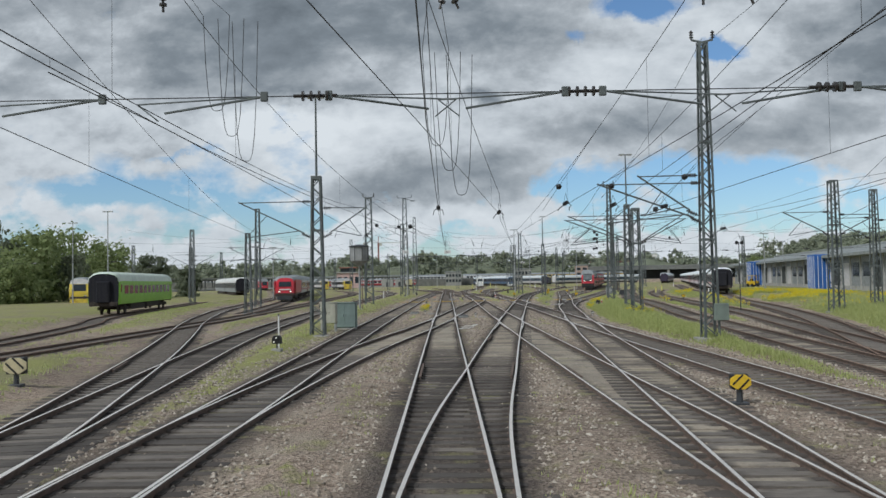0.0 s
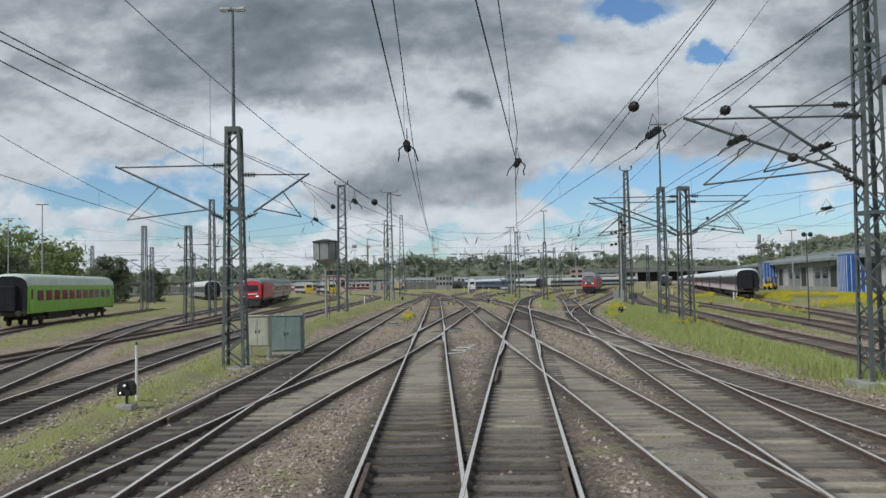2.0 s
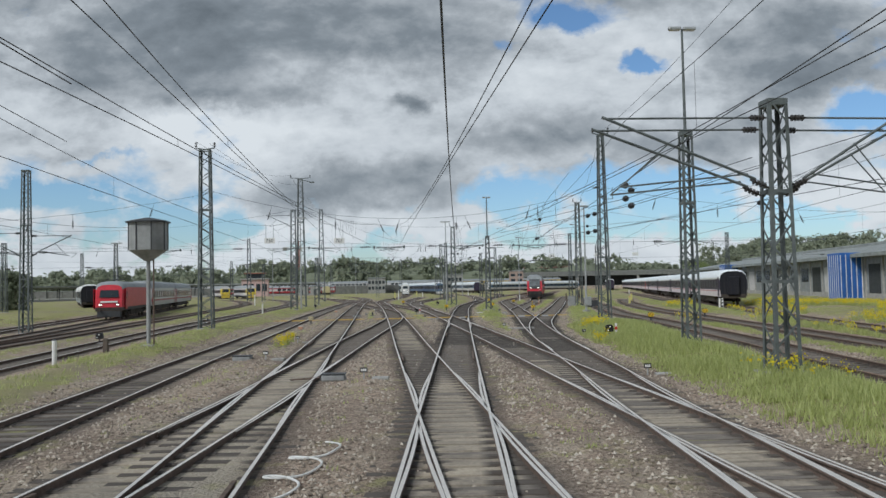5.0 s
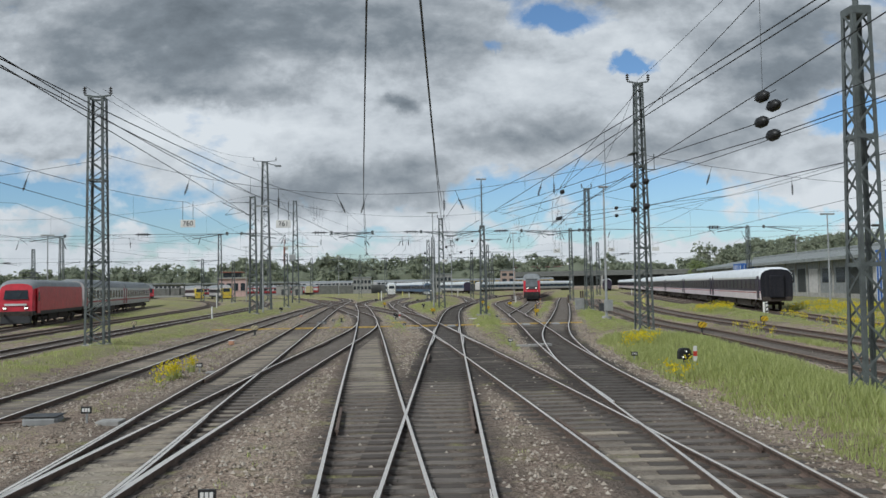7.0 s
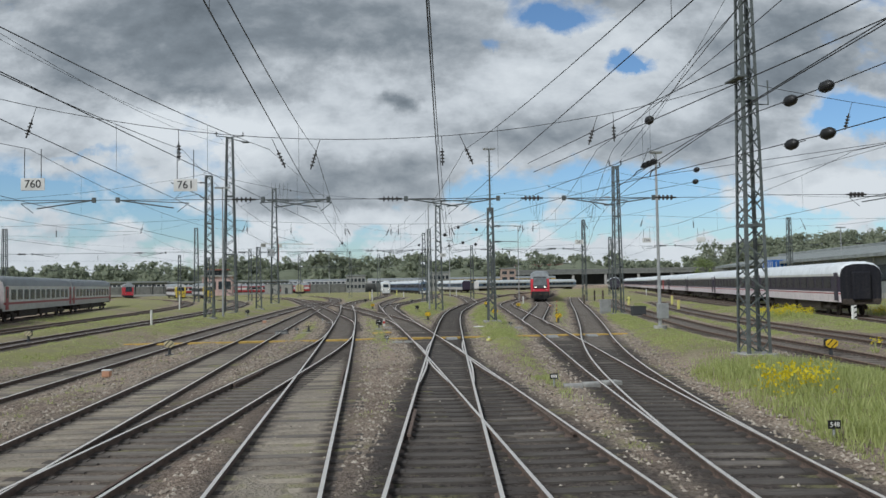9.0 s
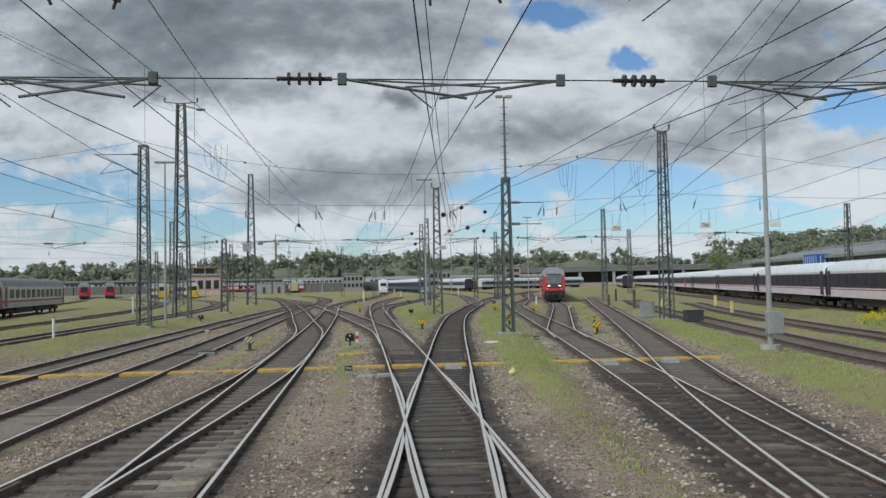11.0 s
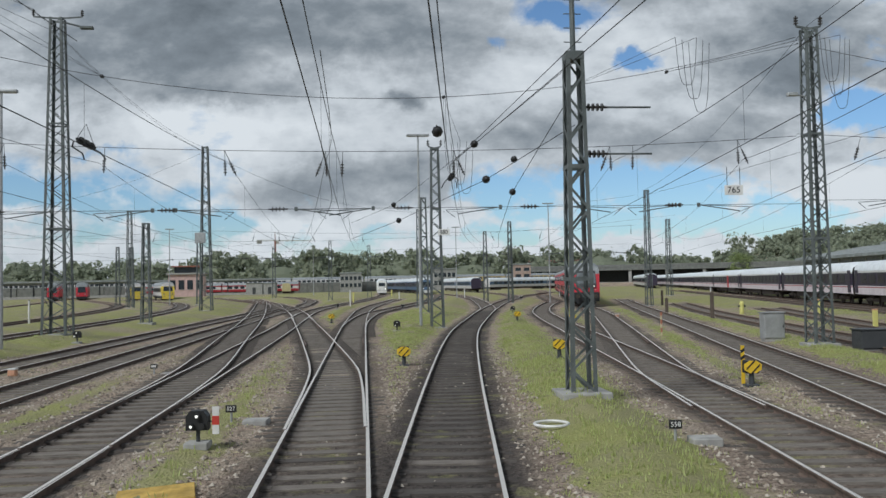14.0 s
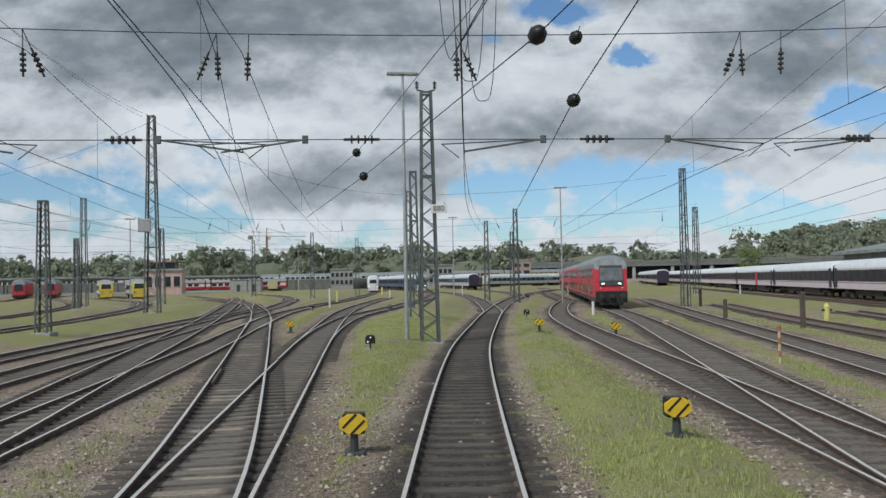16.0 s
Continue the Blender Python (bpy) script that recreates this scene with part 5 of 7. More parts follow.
# The green coach and the yellow railcars.
vehicle("passenger_coach", facing(-31.5, 76.3, -0.142), "lime green coach with black end and pale green roof", 26.4, [(1.0, LIME), (1.85, LIME), (2.85, LIME)], painted("pale_green_roof", (0.66, 0.74, 0.64), 0.5, 0.12), win=(1.95, 2.75), end_mat=END_BLACK, group="")
for x, y, slope, lab in ((-54, 122, -0.2, "yellow-fronted white railcar beside the green coach"), (-43.0, 299, -0.33, "yellow-fronted white railcar with dark windscreen"), (-33.8, 290, -0.33, "yellow-fronted white railcar with dark windscreen")):
    v = vehicle("railcar", facing(x, y, slope), lab, 24.0, [(0.6, DARK_GREY), (1.0, PALE), (1.8, SMOKED), (2.75, PALE)], GREY_ROOF, H=4.1, W=2.85, zb=0.6, shoulder=3.2, cab="slope", lean=0.26, plain=y > 250, group="railcars")
    part("yellow_nose", Shell().loft([[(-1.36, 0.0, 1.02), (1.36, 0.0, 1.02), (1.436, 1.6, 1.02), (-1.436, 1.6, 1.02)], [(-1.375, -0.02, 1.9), (1.375, -0.02, 1.9), (1.436, 1.6, 1.9), (-1.436, 1.6, 1.9)], [(-1.375, 0.31, 3.1), (1.375, 0.31, 3.1), (1.436, 1.6, 3.2), (-1.436, 1.6, 3.2)]]), SUNNY, v)
    cab_face(v, 2.85, 4.1, 2.0, 2.05, 3.05, 0.26, 1.35, SUNNY, False, -0.02)

# Far sets between the ladder's end and the station.
v = vehicle("control_car", facing(14.0, 318, 0.02), "white control car with a dark rounded windscreen", 26.0, [(0.6, DARK_GREY), (1.0, CREAM), (2.7, CREAM)], SILVER, zb=0.6, cab="round", lean=0.3, plain=True, group="far white sets")
cab_face(v, 2.8, 4.05, 1.7, 2.1, 3.0, 0.3, 1.4, CREAM)
for i in range(4):
    x, y = follow(24.8, 306, -0.085, 26.9 * i)
    v = vehicle("passenger_coach", facing(x, y, -0.085), "blue-grey coach of a long parked set", 26.4, [(1.0, CAR_BLUE), (1.8, NIGHT), (2.9, CAR_BLUE)], SILVER, cab="round" if i == 0 else None, lean=0.3, plain=True, group="far blue-grey set")
    if i == 0:
        cab_face(v, 2.8, 4.05, 1.7, 2.1, 3.0, 0.3, 1.4, CREAM)
for i in range(2):
    x, y = follow(39.3, 322, -0.05, 26.9 * i)
    vehicle("passenger_coach", facing(x, y, -0.05), "grey-blue coach with a dark end", 26.4, [(1.0, PALE), (1.8, CAR_BLUE), (2.9, PALE)], SILVER, end_mat=NIGHT, plain=True, group="far grey sets")
for i in range(2):
    x, y = 49.5 + 22.5 * i, 371 + 14.4 * i
    vehicle("passenger_coach", pose(x, y, 0, 0, 0, -57.4), "pale blue-grey coach standing across the far tracks", 26.4, [(1.0, PALE), (1.8, CAR_BLUE), (2.8, CREAM)], SILVER, plain=True, seen=1, group="far grey sets")
v = vehicle("works_railcar", facing(44.6, 352, 0.1), "small yellow works railcar with a dark cab", 9.0, [(0.9, DARK_GREY), (1.2, SUNNY), (2.3, DARK_GREY)], SUNNY, H=3.4, W=2.6, zb=0.9, shoulder=2.9, windows=2, win=(2.0, 2.6), bogie_at=2.4, plain=True, group="works vehicles")
v = vehicle("locomotive", facing(75.5, 408, 0.25), "bright red locomotive standing before the overpass", 19.1, [(0.95, DARK_GREY), (1.25, RED), (2.9, RED)], GREY_ROOF, H=3.80, W=2.95, zb=0.95, shoulder=3.2, windows=0, cab="round", tail="round", lean=0.28, plain=True, bogie_at=4.0, group="far red sets")
cab_face(v, 2.5, 3.8, 1.8, 2.20, 2.92, 0.28, 1.5, DARK_GREY)
for i in range(2):
    x, y = follow(-41.5, 170, -0.36, 26.9 * i)
    vehicle("passenger_coach", facing(x, y, -0.36), "grey-green coach with pale roof and black end", 26.4, [(1.0, GREY_ROOF), (1.8, DARK_GREY), (2.9, PALE)], CREAM, end_mat=END_BLACK, plain=i > 0, group="far grey sets")
# A long rake on the embankment across the far end.
for i in range(8):
    x, y = -125 + 26.9 * i, 418 - 0.6 * i
    warm = i > 5
    vehicle("passenger_coach", pose(x, y, 1.65, 0, 0, -91.3), "ochre and cream coach of the far rake" if warm else "pale green-grey coach of the far rake", 26.4, [(1.0, GREY_ROOF), (1.9, OCHRE if warm else PALE), (2.9, OCHRE if warm else CREAM)], GREY_ROOF, win=(2.15, 2.95), windows=13, plain=True, seen=1, group="far rake on the embankment")
v = vehicle("works_railcar", facing(-15.7, 372, -0.1), "white works railcar with yellow lower front", 12.0, [(0.9, FADED_YELLOW), (1.3, CREAM), (2.6, CREAM)], GREY_ROOF, H=3.7, W=2.8, zb=0.9, shoulder=3.0, windows=3, win=(2.0, 2.7), bogie_at=2.8, plain=True, group="works vehicles")
for i in range(2):
    vehicle("passenger_coach", pose(-66 + 26.6 * i, 398 - 3.0 * i, 0, 0, 0, -96.4), "red and white regional coach at the platforms", 26.4, [(1.0, RED_STRIPE), (1.8, PALE), (2.7, RED_STRIPE)], GREY_ROOF, plain=True, seen=1, group="far red sets")
# Red sets at the station throat.
for x, y, slope in ((-70, 322, -0.3), (-63.5, 324, -0.3)):
    v = vehicle("control_car", facing(x, y, slope), "red double-deck control car at the station throat", 27.0, [(0.55, DARK_GREY), (0.95, RED), (3.45, GREY_ROOF)], GREY_ROOF, H=4.60, W=2.80, zb=0.55, shoulder=3.75, cab="slope", lean=0.20, windows=0, plain=True, group="far red sets")
    cab_face(v, 2.8, 4.6, 1.9, 1.98, 3.45, 0.20, 1.55, BLACK, False)


# ---------------------------------------------------------------- buildings round the yard
WALL_GREY = painted("grey_metal_cladding", (0.29, 0.305, 0.31), 0.6, 0.35)
ROOF_SHEET = painted("weathered_roof_sheet", (0.30, 0.32, 0.31), 0.7, 0.35, 0.8)
DOOR_BLUE = painted("cobalt_blue_sheet", (0.035, 0.13, 0.42), 0.45, 0.2)
BRICK = painted("red_brick_wall", (0.36, 0.155, 0.11), 0.9, 0.3, 3.0)
# Near-black colour that paints the shade inside openings.
OPENING_SHADE = painted("dark_opening_shade", (0.05, 0.055, 0.055), 0.8, 0.2)


def workshop():
    slope = 0.205
    b = thing("workshop_building", facing(54.5, 99.0, slope), "long grey workshop with a sloping roof and blue porches", "building")
    L, H, D = 135.0, 5.3, 26.0
    part("wall", Shell().box(0, 0, -0.2, D, L, H), WALL_GREY, b)
    part("roof", Shell().loft([[(-1.4, y, H - 0.15), (-1.4, y, H + 0.25), (D * 0.35, y, H + 2.0), (D * 0.7, y, H + 2.0), (D + 1, y, H + 0.2), (D + 1, y, H - 0.15)] for y in (-1.0, L + 1.0)]), ROOF_SHEET, b)
    part("skylight", Shell().box(D * 0.36, 4, H + 1.9, D * 0.66, L - 6, H + 2.45, bevel=0.1), ROOF_SHEET, b)
    part("plinth", Shell().box(-0.08, 0, -0.2, 0.02, L, 0.9), CONCRETE, b)
    post = Shell().box(-0.16, -0.11, 0, 0.0, 0.11, H - 0.1).mesh("post", CONCRETE)
    gate = Shell().box(-0.07, -1.7, 0.02, 0.0, 1.7, 4.2, bevel=0.02).mesh("gate", PALE)
    pane = Shell().box(-0.05, -1.5, 2.3, 0.0, 1.5, 4.2, bevel=0.01).mesh("window", GLASS)
    # Open doorways are dark sheets on the wall, their inner shade painted.
    dark = Shell().box(-0.06, -1.6, 0.02, 0.0, 1.6, 4.3).mesh("doorway", OPENING_SHADE)
    for i in range(27):
        y = 2.5 + 5.0 * i
        part("post", post, None, b, at=Matrix.Translation((0, y - 2.5, 0)))
        part(("gate", "doorway", "window", "window")[i % 4], (gate, dark, pane, pane)[i % 4], None, b, at=Matrix.Translation((-0.004, y, 0)))
    for y0, wide in ((31.0, 4.2), (92.0, 5.0)):
        p = part("porch", Shell().box(-2.6, y0, -0.1, -0.02, y0 + wide, 5.75, bevel=0.05), DOOR_BLUE, b, "cobalt blue corrugated porch")
        for i in range(9):
            x = -2.5 + 2.4 * i / 8
            part("rib", Shell().box(x - 0.04, y0 - 0.05, 0.1, x + 0.04, y0 + 0.01, 5.5), CREAM if i % 2 == 0 else DOOR_BLUE, p)
        for i in range(12):
            y = y0 + 0.2 + (wide - 0.4) * i / 11
            part("rib", Shell().box(-2.65, y - 0.035, 0.1, -2.59, y + 0.035, 5.5), CREAM if i % 2 else DOOR_BLUE, p)
        part("edge_strip", Shell().rod((-0.1, y0 - 0.06, 0), (-0.1, y0 - 0.06, 5.6), 0.06, 6), WHITE, p)


workshop()


def block(name, x, y, turn, w, d, h, wall, roof, label, rows, cols, over=0.3):
    """A plain house: walls, an overhanging slab roof and rows of windows on the two seen sides."""
    b = thing(name, pose(x, y, 0, 0, 0, turn), label, "building", "far buildings")
    part("wall", Shell().box(-w / 2, 0, -0.3, w / 2, d, h), wall, b)
    part("roof", Shell().box(-w / 2 - over, -over, h, w / 2 + over, d + over, h + 0.45, bevel=0.05), roof, b)
    for r in range(rows):
        for c in range(cols):
            cx, cz = -w / 2 + w * (c + 0.5) / cols, 1.2 + (h - 1.6) * (r + 0.5) / rows
            q = part("window", Shell().box(cx - w / cols * 0.33, -0.05, cz - h / rows * 0.2, cx + w / cols * 0.33, 0.0, cz + h / rows * 0.2, bevel=0.01), GLASS, b)
            part("sill", Shell().box(cx - w / cols * 0.36, -0.14, cz - h / rows * 0.2 - 0.1, cx + w / cols * 0.36, 0.01, cz - h / rows * 0.2 - 0.01), CONCRETE, q)
    return b


DIM_RENDER = painted("dim_grey_render", (0.36, 0.355, 0.335), 0.9, 0.3)
b = block("signal_box", -38.0, 328, 4, 9.0, 6.5, 6.2, painted("faded_pink_render", (0.62, 0.44, 0.40), 0.9, 0.2), CONCRETE, "pinkish signal box with a flat overhanging roof", 1, 4, 0.5)
part("glazed_storey", Shell().box(-2.9, -0.4, 6.66, 2.9, 6.9, 8.2, bevel=0.05), GLASS, b)
part("upper_roof", Shell().box(-3.6, -1.1, 8.2, 3.6, 7.6, 8.55, bevel=0.05), BRICK, b)
block("office_block", 66, 395, -8, 6.0, 9, 8.6, painted("pinkish_render", (0.42, 0.31, 0.26), 0.9, 0.25), ROOF_SHEET, "pinkish rendered block beside the tracks", 3, 2)
block("yard_office", 38, 396, 0, 8.0, 8, 7.4, DIM_RENDER, ROOF_SHEET, "pale low yard office with two window rows", 2, 5)
block("yard_office", 4.6, 398, 0, 7.6, 7, 6.6, DIM_RENDER, ROOF_SHEET, "pale low yard office with a grey roof", 2, 5)
block("station_hall", 97, 470, -14, 27, 16, 11.5, painted("brown_red_brick", (0.34, 0.19, 0.15), 0.9, 0.25), painted("faded_tile_roof", (0.36, 0.22, 0.18), 0.85, 0.3), "brownish station hall with a reddish roof behind the overpass", 2, 7, 1.0)


def canopy(x, y, turn, L, z, label):
    b = thing("platform_canopy", pose(x, y, 0, 0, 0, turn), label, "platform canopy", "station canopies")
    part("roof", Shell().loft([[(0, -4, z), (0, 0, z - 0.5), (0, 4, z), (0, 4, z + 0.5), (0, 0, z + 0.1), (0, -4, z + 0.5)], [(L, -4, z), (L, 0, z - 0.5), (L, 4, z), (L, 4, z + 0.5), (L, 0, z + 0.1), (L, -4, z + 0.5)]]), ROOF_SHEET, b)
    part("platform", Shell().box(-8, -3.5, -0.2, L, 3.5, 0.76, bevel=0.03), CONCRETE, b)
    for i in range(int(L / 10)):
        part("column", Shell().rod((5 + 10 * i, 0, 0.7), (5 + 10 * i, 0, z - 0.45), 0.18, 8), DARK_GREY, b)


canopy(-150, 372, 3, 130, 4.8, "long grey platform canopy on steel columns")
canopy(-190, 352, 4, 130, 4.9, "long grey platform canopy on steel columns")
canopy(-128, 268, 58, 70, 4.6, "grey platform canopy behind the parked trains")

DECK_GREY = painted("stained_concrete_deck", (0.20, 0.205, 0.19), 0.9, 0.35, 0.9)
o = thing("road_overpass", pose(72, 440, 0, 0, 0, -16), "grey concrete road overpass across the tracks", "bridge")
part("deck", Shell().box(0, 0, 6.4, 210, 11, 7.7, bevel=0.05), DECK_GREY, o)
part("parapet", Shell().box(0, -0.15, 7.7, 210, 0.05, 8.7), DECK_GREY, o)
# An added dark sheet gives the shade beneath the deck.
part("undercroft", Shell().box(0, 9.5, -0.3, 210, 11, 6.4), OPENING_SHADE, o, "dark sheet standing in for the shade under the deck")
for i in range(15):
    part("pier", Shell().box(2 + 14.5 * i, 0.6, -0.3, 3.2 + 14.5 * i, 2.0, 6.4, bevel=0.05), CONCRETE, o)

e = Shell().loft([[(-420, y, 0.0), (420, y, 0.0), (420, y2, 1.6), (-420, y2, 1.6)] for y, y2 in ((409, 412), (432, 427))])
tagged(part("embankment", e, GROUND), "low weedy embankment across the far end", "ground", kind="structure")
tagged(part("rail_bed", Shell().box(-420, 414, 1.59, 420, 422, 1.68), CONCRETE), "pale track bed on the embankment", "ground", kind="structure")


SOOTY_WALL = painted("sooty_concrete_wall", (0.20, 0.20, 0.185), 0.9, 0.4, 0.7)
fence = thing("retaining_wall", pose(-150, 408.4, 0), "long grey retaining wall with a parapet before the embankment", "wall", kind="structure")
part("wall_face", Shell().box(0, 0, -0.2, 222, 0.4, 3.5), SOOTY_WALL, fence)
part("coping", Shell().box(0, -0.12, 3.5, 222, 0.5, 3.72, bevel=0.03), ROOF_SHEET, fence)
for i in range(38):
    part("pilaster", Shell().box(6 * i - 0.25, -0.22, -0.2, 6 * i + 0.25, 0.01, 3.5), SOOTY_WALL, fence)


def tower_crane(x, y, h, jib, turn):
    c = thing("tower_crane", pose(x, y, 0, 0, 0, turn), "distant red and white tower crane", "crane", "tower cranes")
    paint = painted("faded_crane_red", (0.38, 0.20, 0.17), 0.6)
    part("tower", Shell().box(-0.6, -0.6, 0, 0.6, 0.6, h), paint, c)
    part("jib", Shell().box(-14, -0.3, h, jib, 0.3, h + 0.6), WHITE, c)
    part("cab", Shell().box(0.9, -0.9, h - 2.6, 2.8, 0.9, h - 0.2), WHITE, c)
    part("counterweight", Shell().box(-14, -1, h - 2.4, -10.5, 1, h), CONCRETE, c)
    part("apex", Shell().bar((0, 0, h), (0, 0, h + 6), 0.5, 0.5), paint, c)
    part("tie", Shell().rod((0, 0, h + 6), (jib * 0.7, 0, h + 1.3), 0.12, 4), DARK_GREY, c)


tower_crane(-58, 735, 37, 30, 25)


# ---------------------------------------------------------------- trees
BARK = painted("grey_brown_bark", (0.12, 0.095, 0.075), 0.95, 0.3)
LEAVES = leaf_material("spring_leaves", (0.19, 0.24, 0.10), (0.36, 0.41, 0.19))
# Distant leaves: the air's haze is mixed into this paler, greyer colour.
HAZY_WOODS = leaf_material("hazy_grey_green_woods", (0.27, 0.305, 0.225), (0.36, 0.385, 0.275))
LEAVES_DARK = leaf_material("dark_leaves", (0.165, 0.190, 0.130), (0.225, 0.250, 0.165))


def crown_shell(rng, height, spread, clumps, leaves, size, low=0.12):
    """Leaf cards gathered into clumps along uneven limbs."""
    s = Shell()
    for _ in range(clumps):
        a, r = rng.uniform(0, 2 * math.pi), spread * math.sqrt(rng.random())
        cz = height * rng.uniform(low, 0.97)
        r *= 1.0 - 0.75 * max(0.0, cz / height - 0.55)
        c = Vector((r * math.cos(a), r * math.sin(a), cz))
        own = spread * rng.uniform(0.16, 0.34)
        for _ in range(leaves):
            d = Vector((rng.gauss(0, 1), rng.gauss(0, 1), rng.gauss(0, 0.75))) * own * 0.6
            out = (d.normalized() + Vector((rng.uniform(-0.7, 0.7), rng.uniform(-0.7, 0.7), rng.uniform(-0.3, 1.0)))).normalized()
            u = out.cross(Vector((rng.uniform(-1, 1), rng.uniform(-1, 1), rng.uniform(-0.6, 0.6)))).normalized()
            w = out.cross(u)
            q, k = c + d, size * rng.uniform(0.6, 1.4)
            s.add([q - u * k, q + w * k * 0.6, q + u * k, q - w * k * 0.6], [(0, 1, 2, 3)])
    return s


def trunk_shell(rng, height, r):
    s = Shell()
    top = Vector((rng.uniform(-0.4, 0.4), rng.uniform(-0.4, 0.4), height * 0.62))
    s.rod((0, 0, -0.4), top, r, 8, r2=r * 0.4)
    for i in range(6):
        a = rng.uniform(0, 6.28)
        p = Vector((0, 0, 0)).lerp(top, rng.uniform(0.45, 0.95))
        s.rod(p, p + Vector((math.cos(a) * height * 0.2, math.sin(a) * height * 0.2, height * rng.uniform(0.12, 0.28))), r * 0.35, 5, r2=r * 0.08)
    return s


rng = random.Random(7)
kinds = []
for i in range(5):
    h, w = rng.uniform(10, 13), rng.uniform(4.2, 5.6)
    kinds.append((trunk_shell(rng, h, 0.26).mesh("trunk", BARK), crown_shell(rng, h, w, 95, 36, 0.40, 0.04).mesh("crown", LEAVES if i % 2 else LEAVES_DARK)))


def tree(x, y, scale, z=None):
    tr, cr = kinds[rng.randrange(5)]
    t = thing("tree", pose(x, y, 0.0 if z is None else z, 0, 0, rng.uniform(0, 360)), "leafy broad tree in spring green at the yard's edge", "tree", "trees round the yard")
    t.scale = (scale, scale, scale * rng.uniform(0.85, 1.15))
    part("trunk", tr, None, t)
    part("crown", cr, None, t)


for x, y, s in ((-74, 120, 1.1), (-66, 132, 1.0), (-82, 108, 1.25), (-60, 146, 0.85), (-70, 152, 0.95), (-90, 128, 1.3), (-56, 158, 0.75), (-84, 148, 1.2), (-98, 112, 1.3), (-62, 172, 0.8), (-76, 178, 1.0), (-70, 112, 0.62), (-78, 128, 0.8), (-64, 122, 0.55), (-88, 118, 0.85), (-60, 134, 0.55), (-73, 138, 0.75), (-93, 104, 0.9), (-52, 168, 0.55), (-66, 158, 0.7), (-102, 122, 1.0), (-80, 98, 0.7)):
    tree(x, y, s)
for x, y, s in ((158, 418, 0.95), (166, 424, 1.0), (174, 420, 0.8), (150, 430, 0.7)):
    tree(x, y, s)
w = Shell()
x = -520.0
while x < 520:
    y, hgt = rng.uniform(446, 490), rng.uniform(10.5, 15.5) + (2.5 if -60 < x < 130 else 0)
    for tall, near in ((hgt, 0), (hgt * 0.6, -9)):
        c = crown_shell(rng, tall, rng.uniform(5, 8), 34 if near == 0 else 16, 16, 1.0, 0.0)
        w.add([(p[0] + x, p[1] + y + near, p[2]) for p in c.v], c.f)
    x += rng.uniform(2.0, 3.6)
# The shaded inside of the wood, under an uneven top.
inner = Shell()
for i in range(261):
    x = -520 + 4 * i
    top = 8.6 + 1.4 * math.sin(0.071 * x) + 1.1 * math.sin(0.23 * x + 1) + (2.0 if -60 < x < 130 else 0) + rng.uniform(-0.7, 0.7)
    inner.v += [(x, 446, -0.3), (x, 449 + rng.uniform(-1, 1), top * 0.7), (x, 456, top), (x, 488, top * 0.8), (x, 494, -0.3)]
inner.f = [(5 * i + j, 5 * i + 5 + j, 5 * i + 6 + j, 5 * i + 1 + j) for i in range(260) for j in range(4)]
inner.k = [0] * len(inner.f)
w.add(inner.v, inner.f)
tagged(part("far_woods", w, HAZY_WOODS), "belt of distant trees with haze in their grey-green colour", "trees", kind="stuff")
# A wooded hill rising behind the workshop.
hill = Shell()
for i in range(13):
    x = 196 + 22 * i
    rise = 14 + 2.0 * i
    hill.v += [(x - 10, 440, 0.0), (x, 480, rise * 0.8), (x + 6, 520, rise), (x + 14, 640, 0.0)]
hill.f = [(4 * i + j, 4 * i + 4 + j, 4 * i + 5 + j, 4 * i + 1 + j) for i in range(12) for j in range(3)]
hill.k = [0] * len(hill.f)
tagged(part("hill", hill, GROUND, smooth=True), "green hill under the distant woods", "hill", kind="structure")
w = Shell()
for i in range(150):
    x, u = rng.uniform(205, 450), rng.random()
    rise = 14 + 2.0 * (x - 196) / 22
    c = crown_shell(rng, rng.uniform(8, 11.5), rng.uniform(5, 8), 26, 20, 0.85)
    w.add([(p[0] + x, p[1] + 462 + 55 * u, p[2] + rise * (0.35 + 0.6 * u)) for p in c.v], c.f)
tagged(part("hill_woods", w, HAZY_WOODS), "leafy woods covering the hill, coloured pale with haze", "trees", kind="stuff")


# ---------------------------------------------------------------- lineside things
LAMP_WHITE = lamp_material("signal_white_light", (1.0, 0.97, 0.88), 0.7)
PLATE_RED = painted("signal_red_paint", (0.58, 0.05, 0.035), 0.5, 0.2)
ORANGE = painted("orange_plastic", (0.62, 0.33, 0.20), 0.5, 0.2)
BEIGE = painted("beige_cabinet_paint", (0.50, 0.49, 0.40), 0.6, 0.25)
CABINET_GREEN = painted("grey_green_cabinet_paint", (0.20, 0.26, 0.24), 0.6, 0.25)
DECK_YELLOW = painted("worn_yellow_deck", (0.62, 0.41, 0.10), 0.85, 0.45, 4.0)
HYDRANT = painted("hydrant_yellow", (0.66, 0.62, 0.20), 0.5, 0.2)
TANK_GREY = painted("weathered_tank_sheet", (0.34, 0.345, 0.34), 0.6, 0.35, 1.2)


def text_mesh(words, size):
    """Raised letters, centred, upright and facing -y."""
    c = bpy.data.curves.new("writing", "FONT")
    c.body, c.size, c.extrude = words, size, 0.003
    c.align_x, c.align_y = "CENTER", "CENTER"
    ob = bpy.data.objects.new("writing", c)
    me = bpy.data.meshes.new_from_object(ob)
    bpy.data.objects.remove(ob)
    bpy.data.curves.remove(c)
    me.transform(Matrix.Rotation(math.pi / 2, 4, "X"))
    me.name = "writing"
    return me


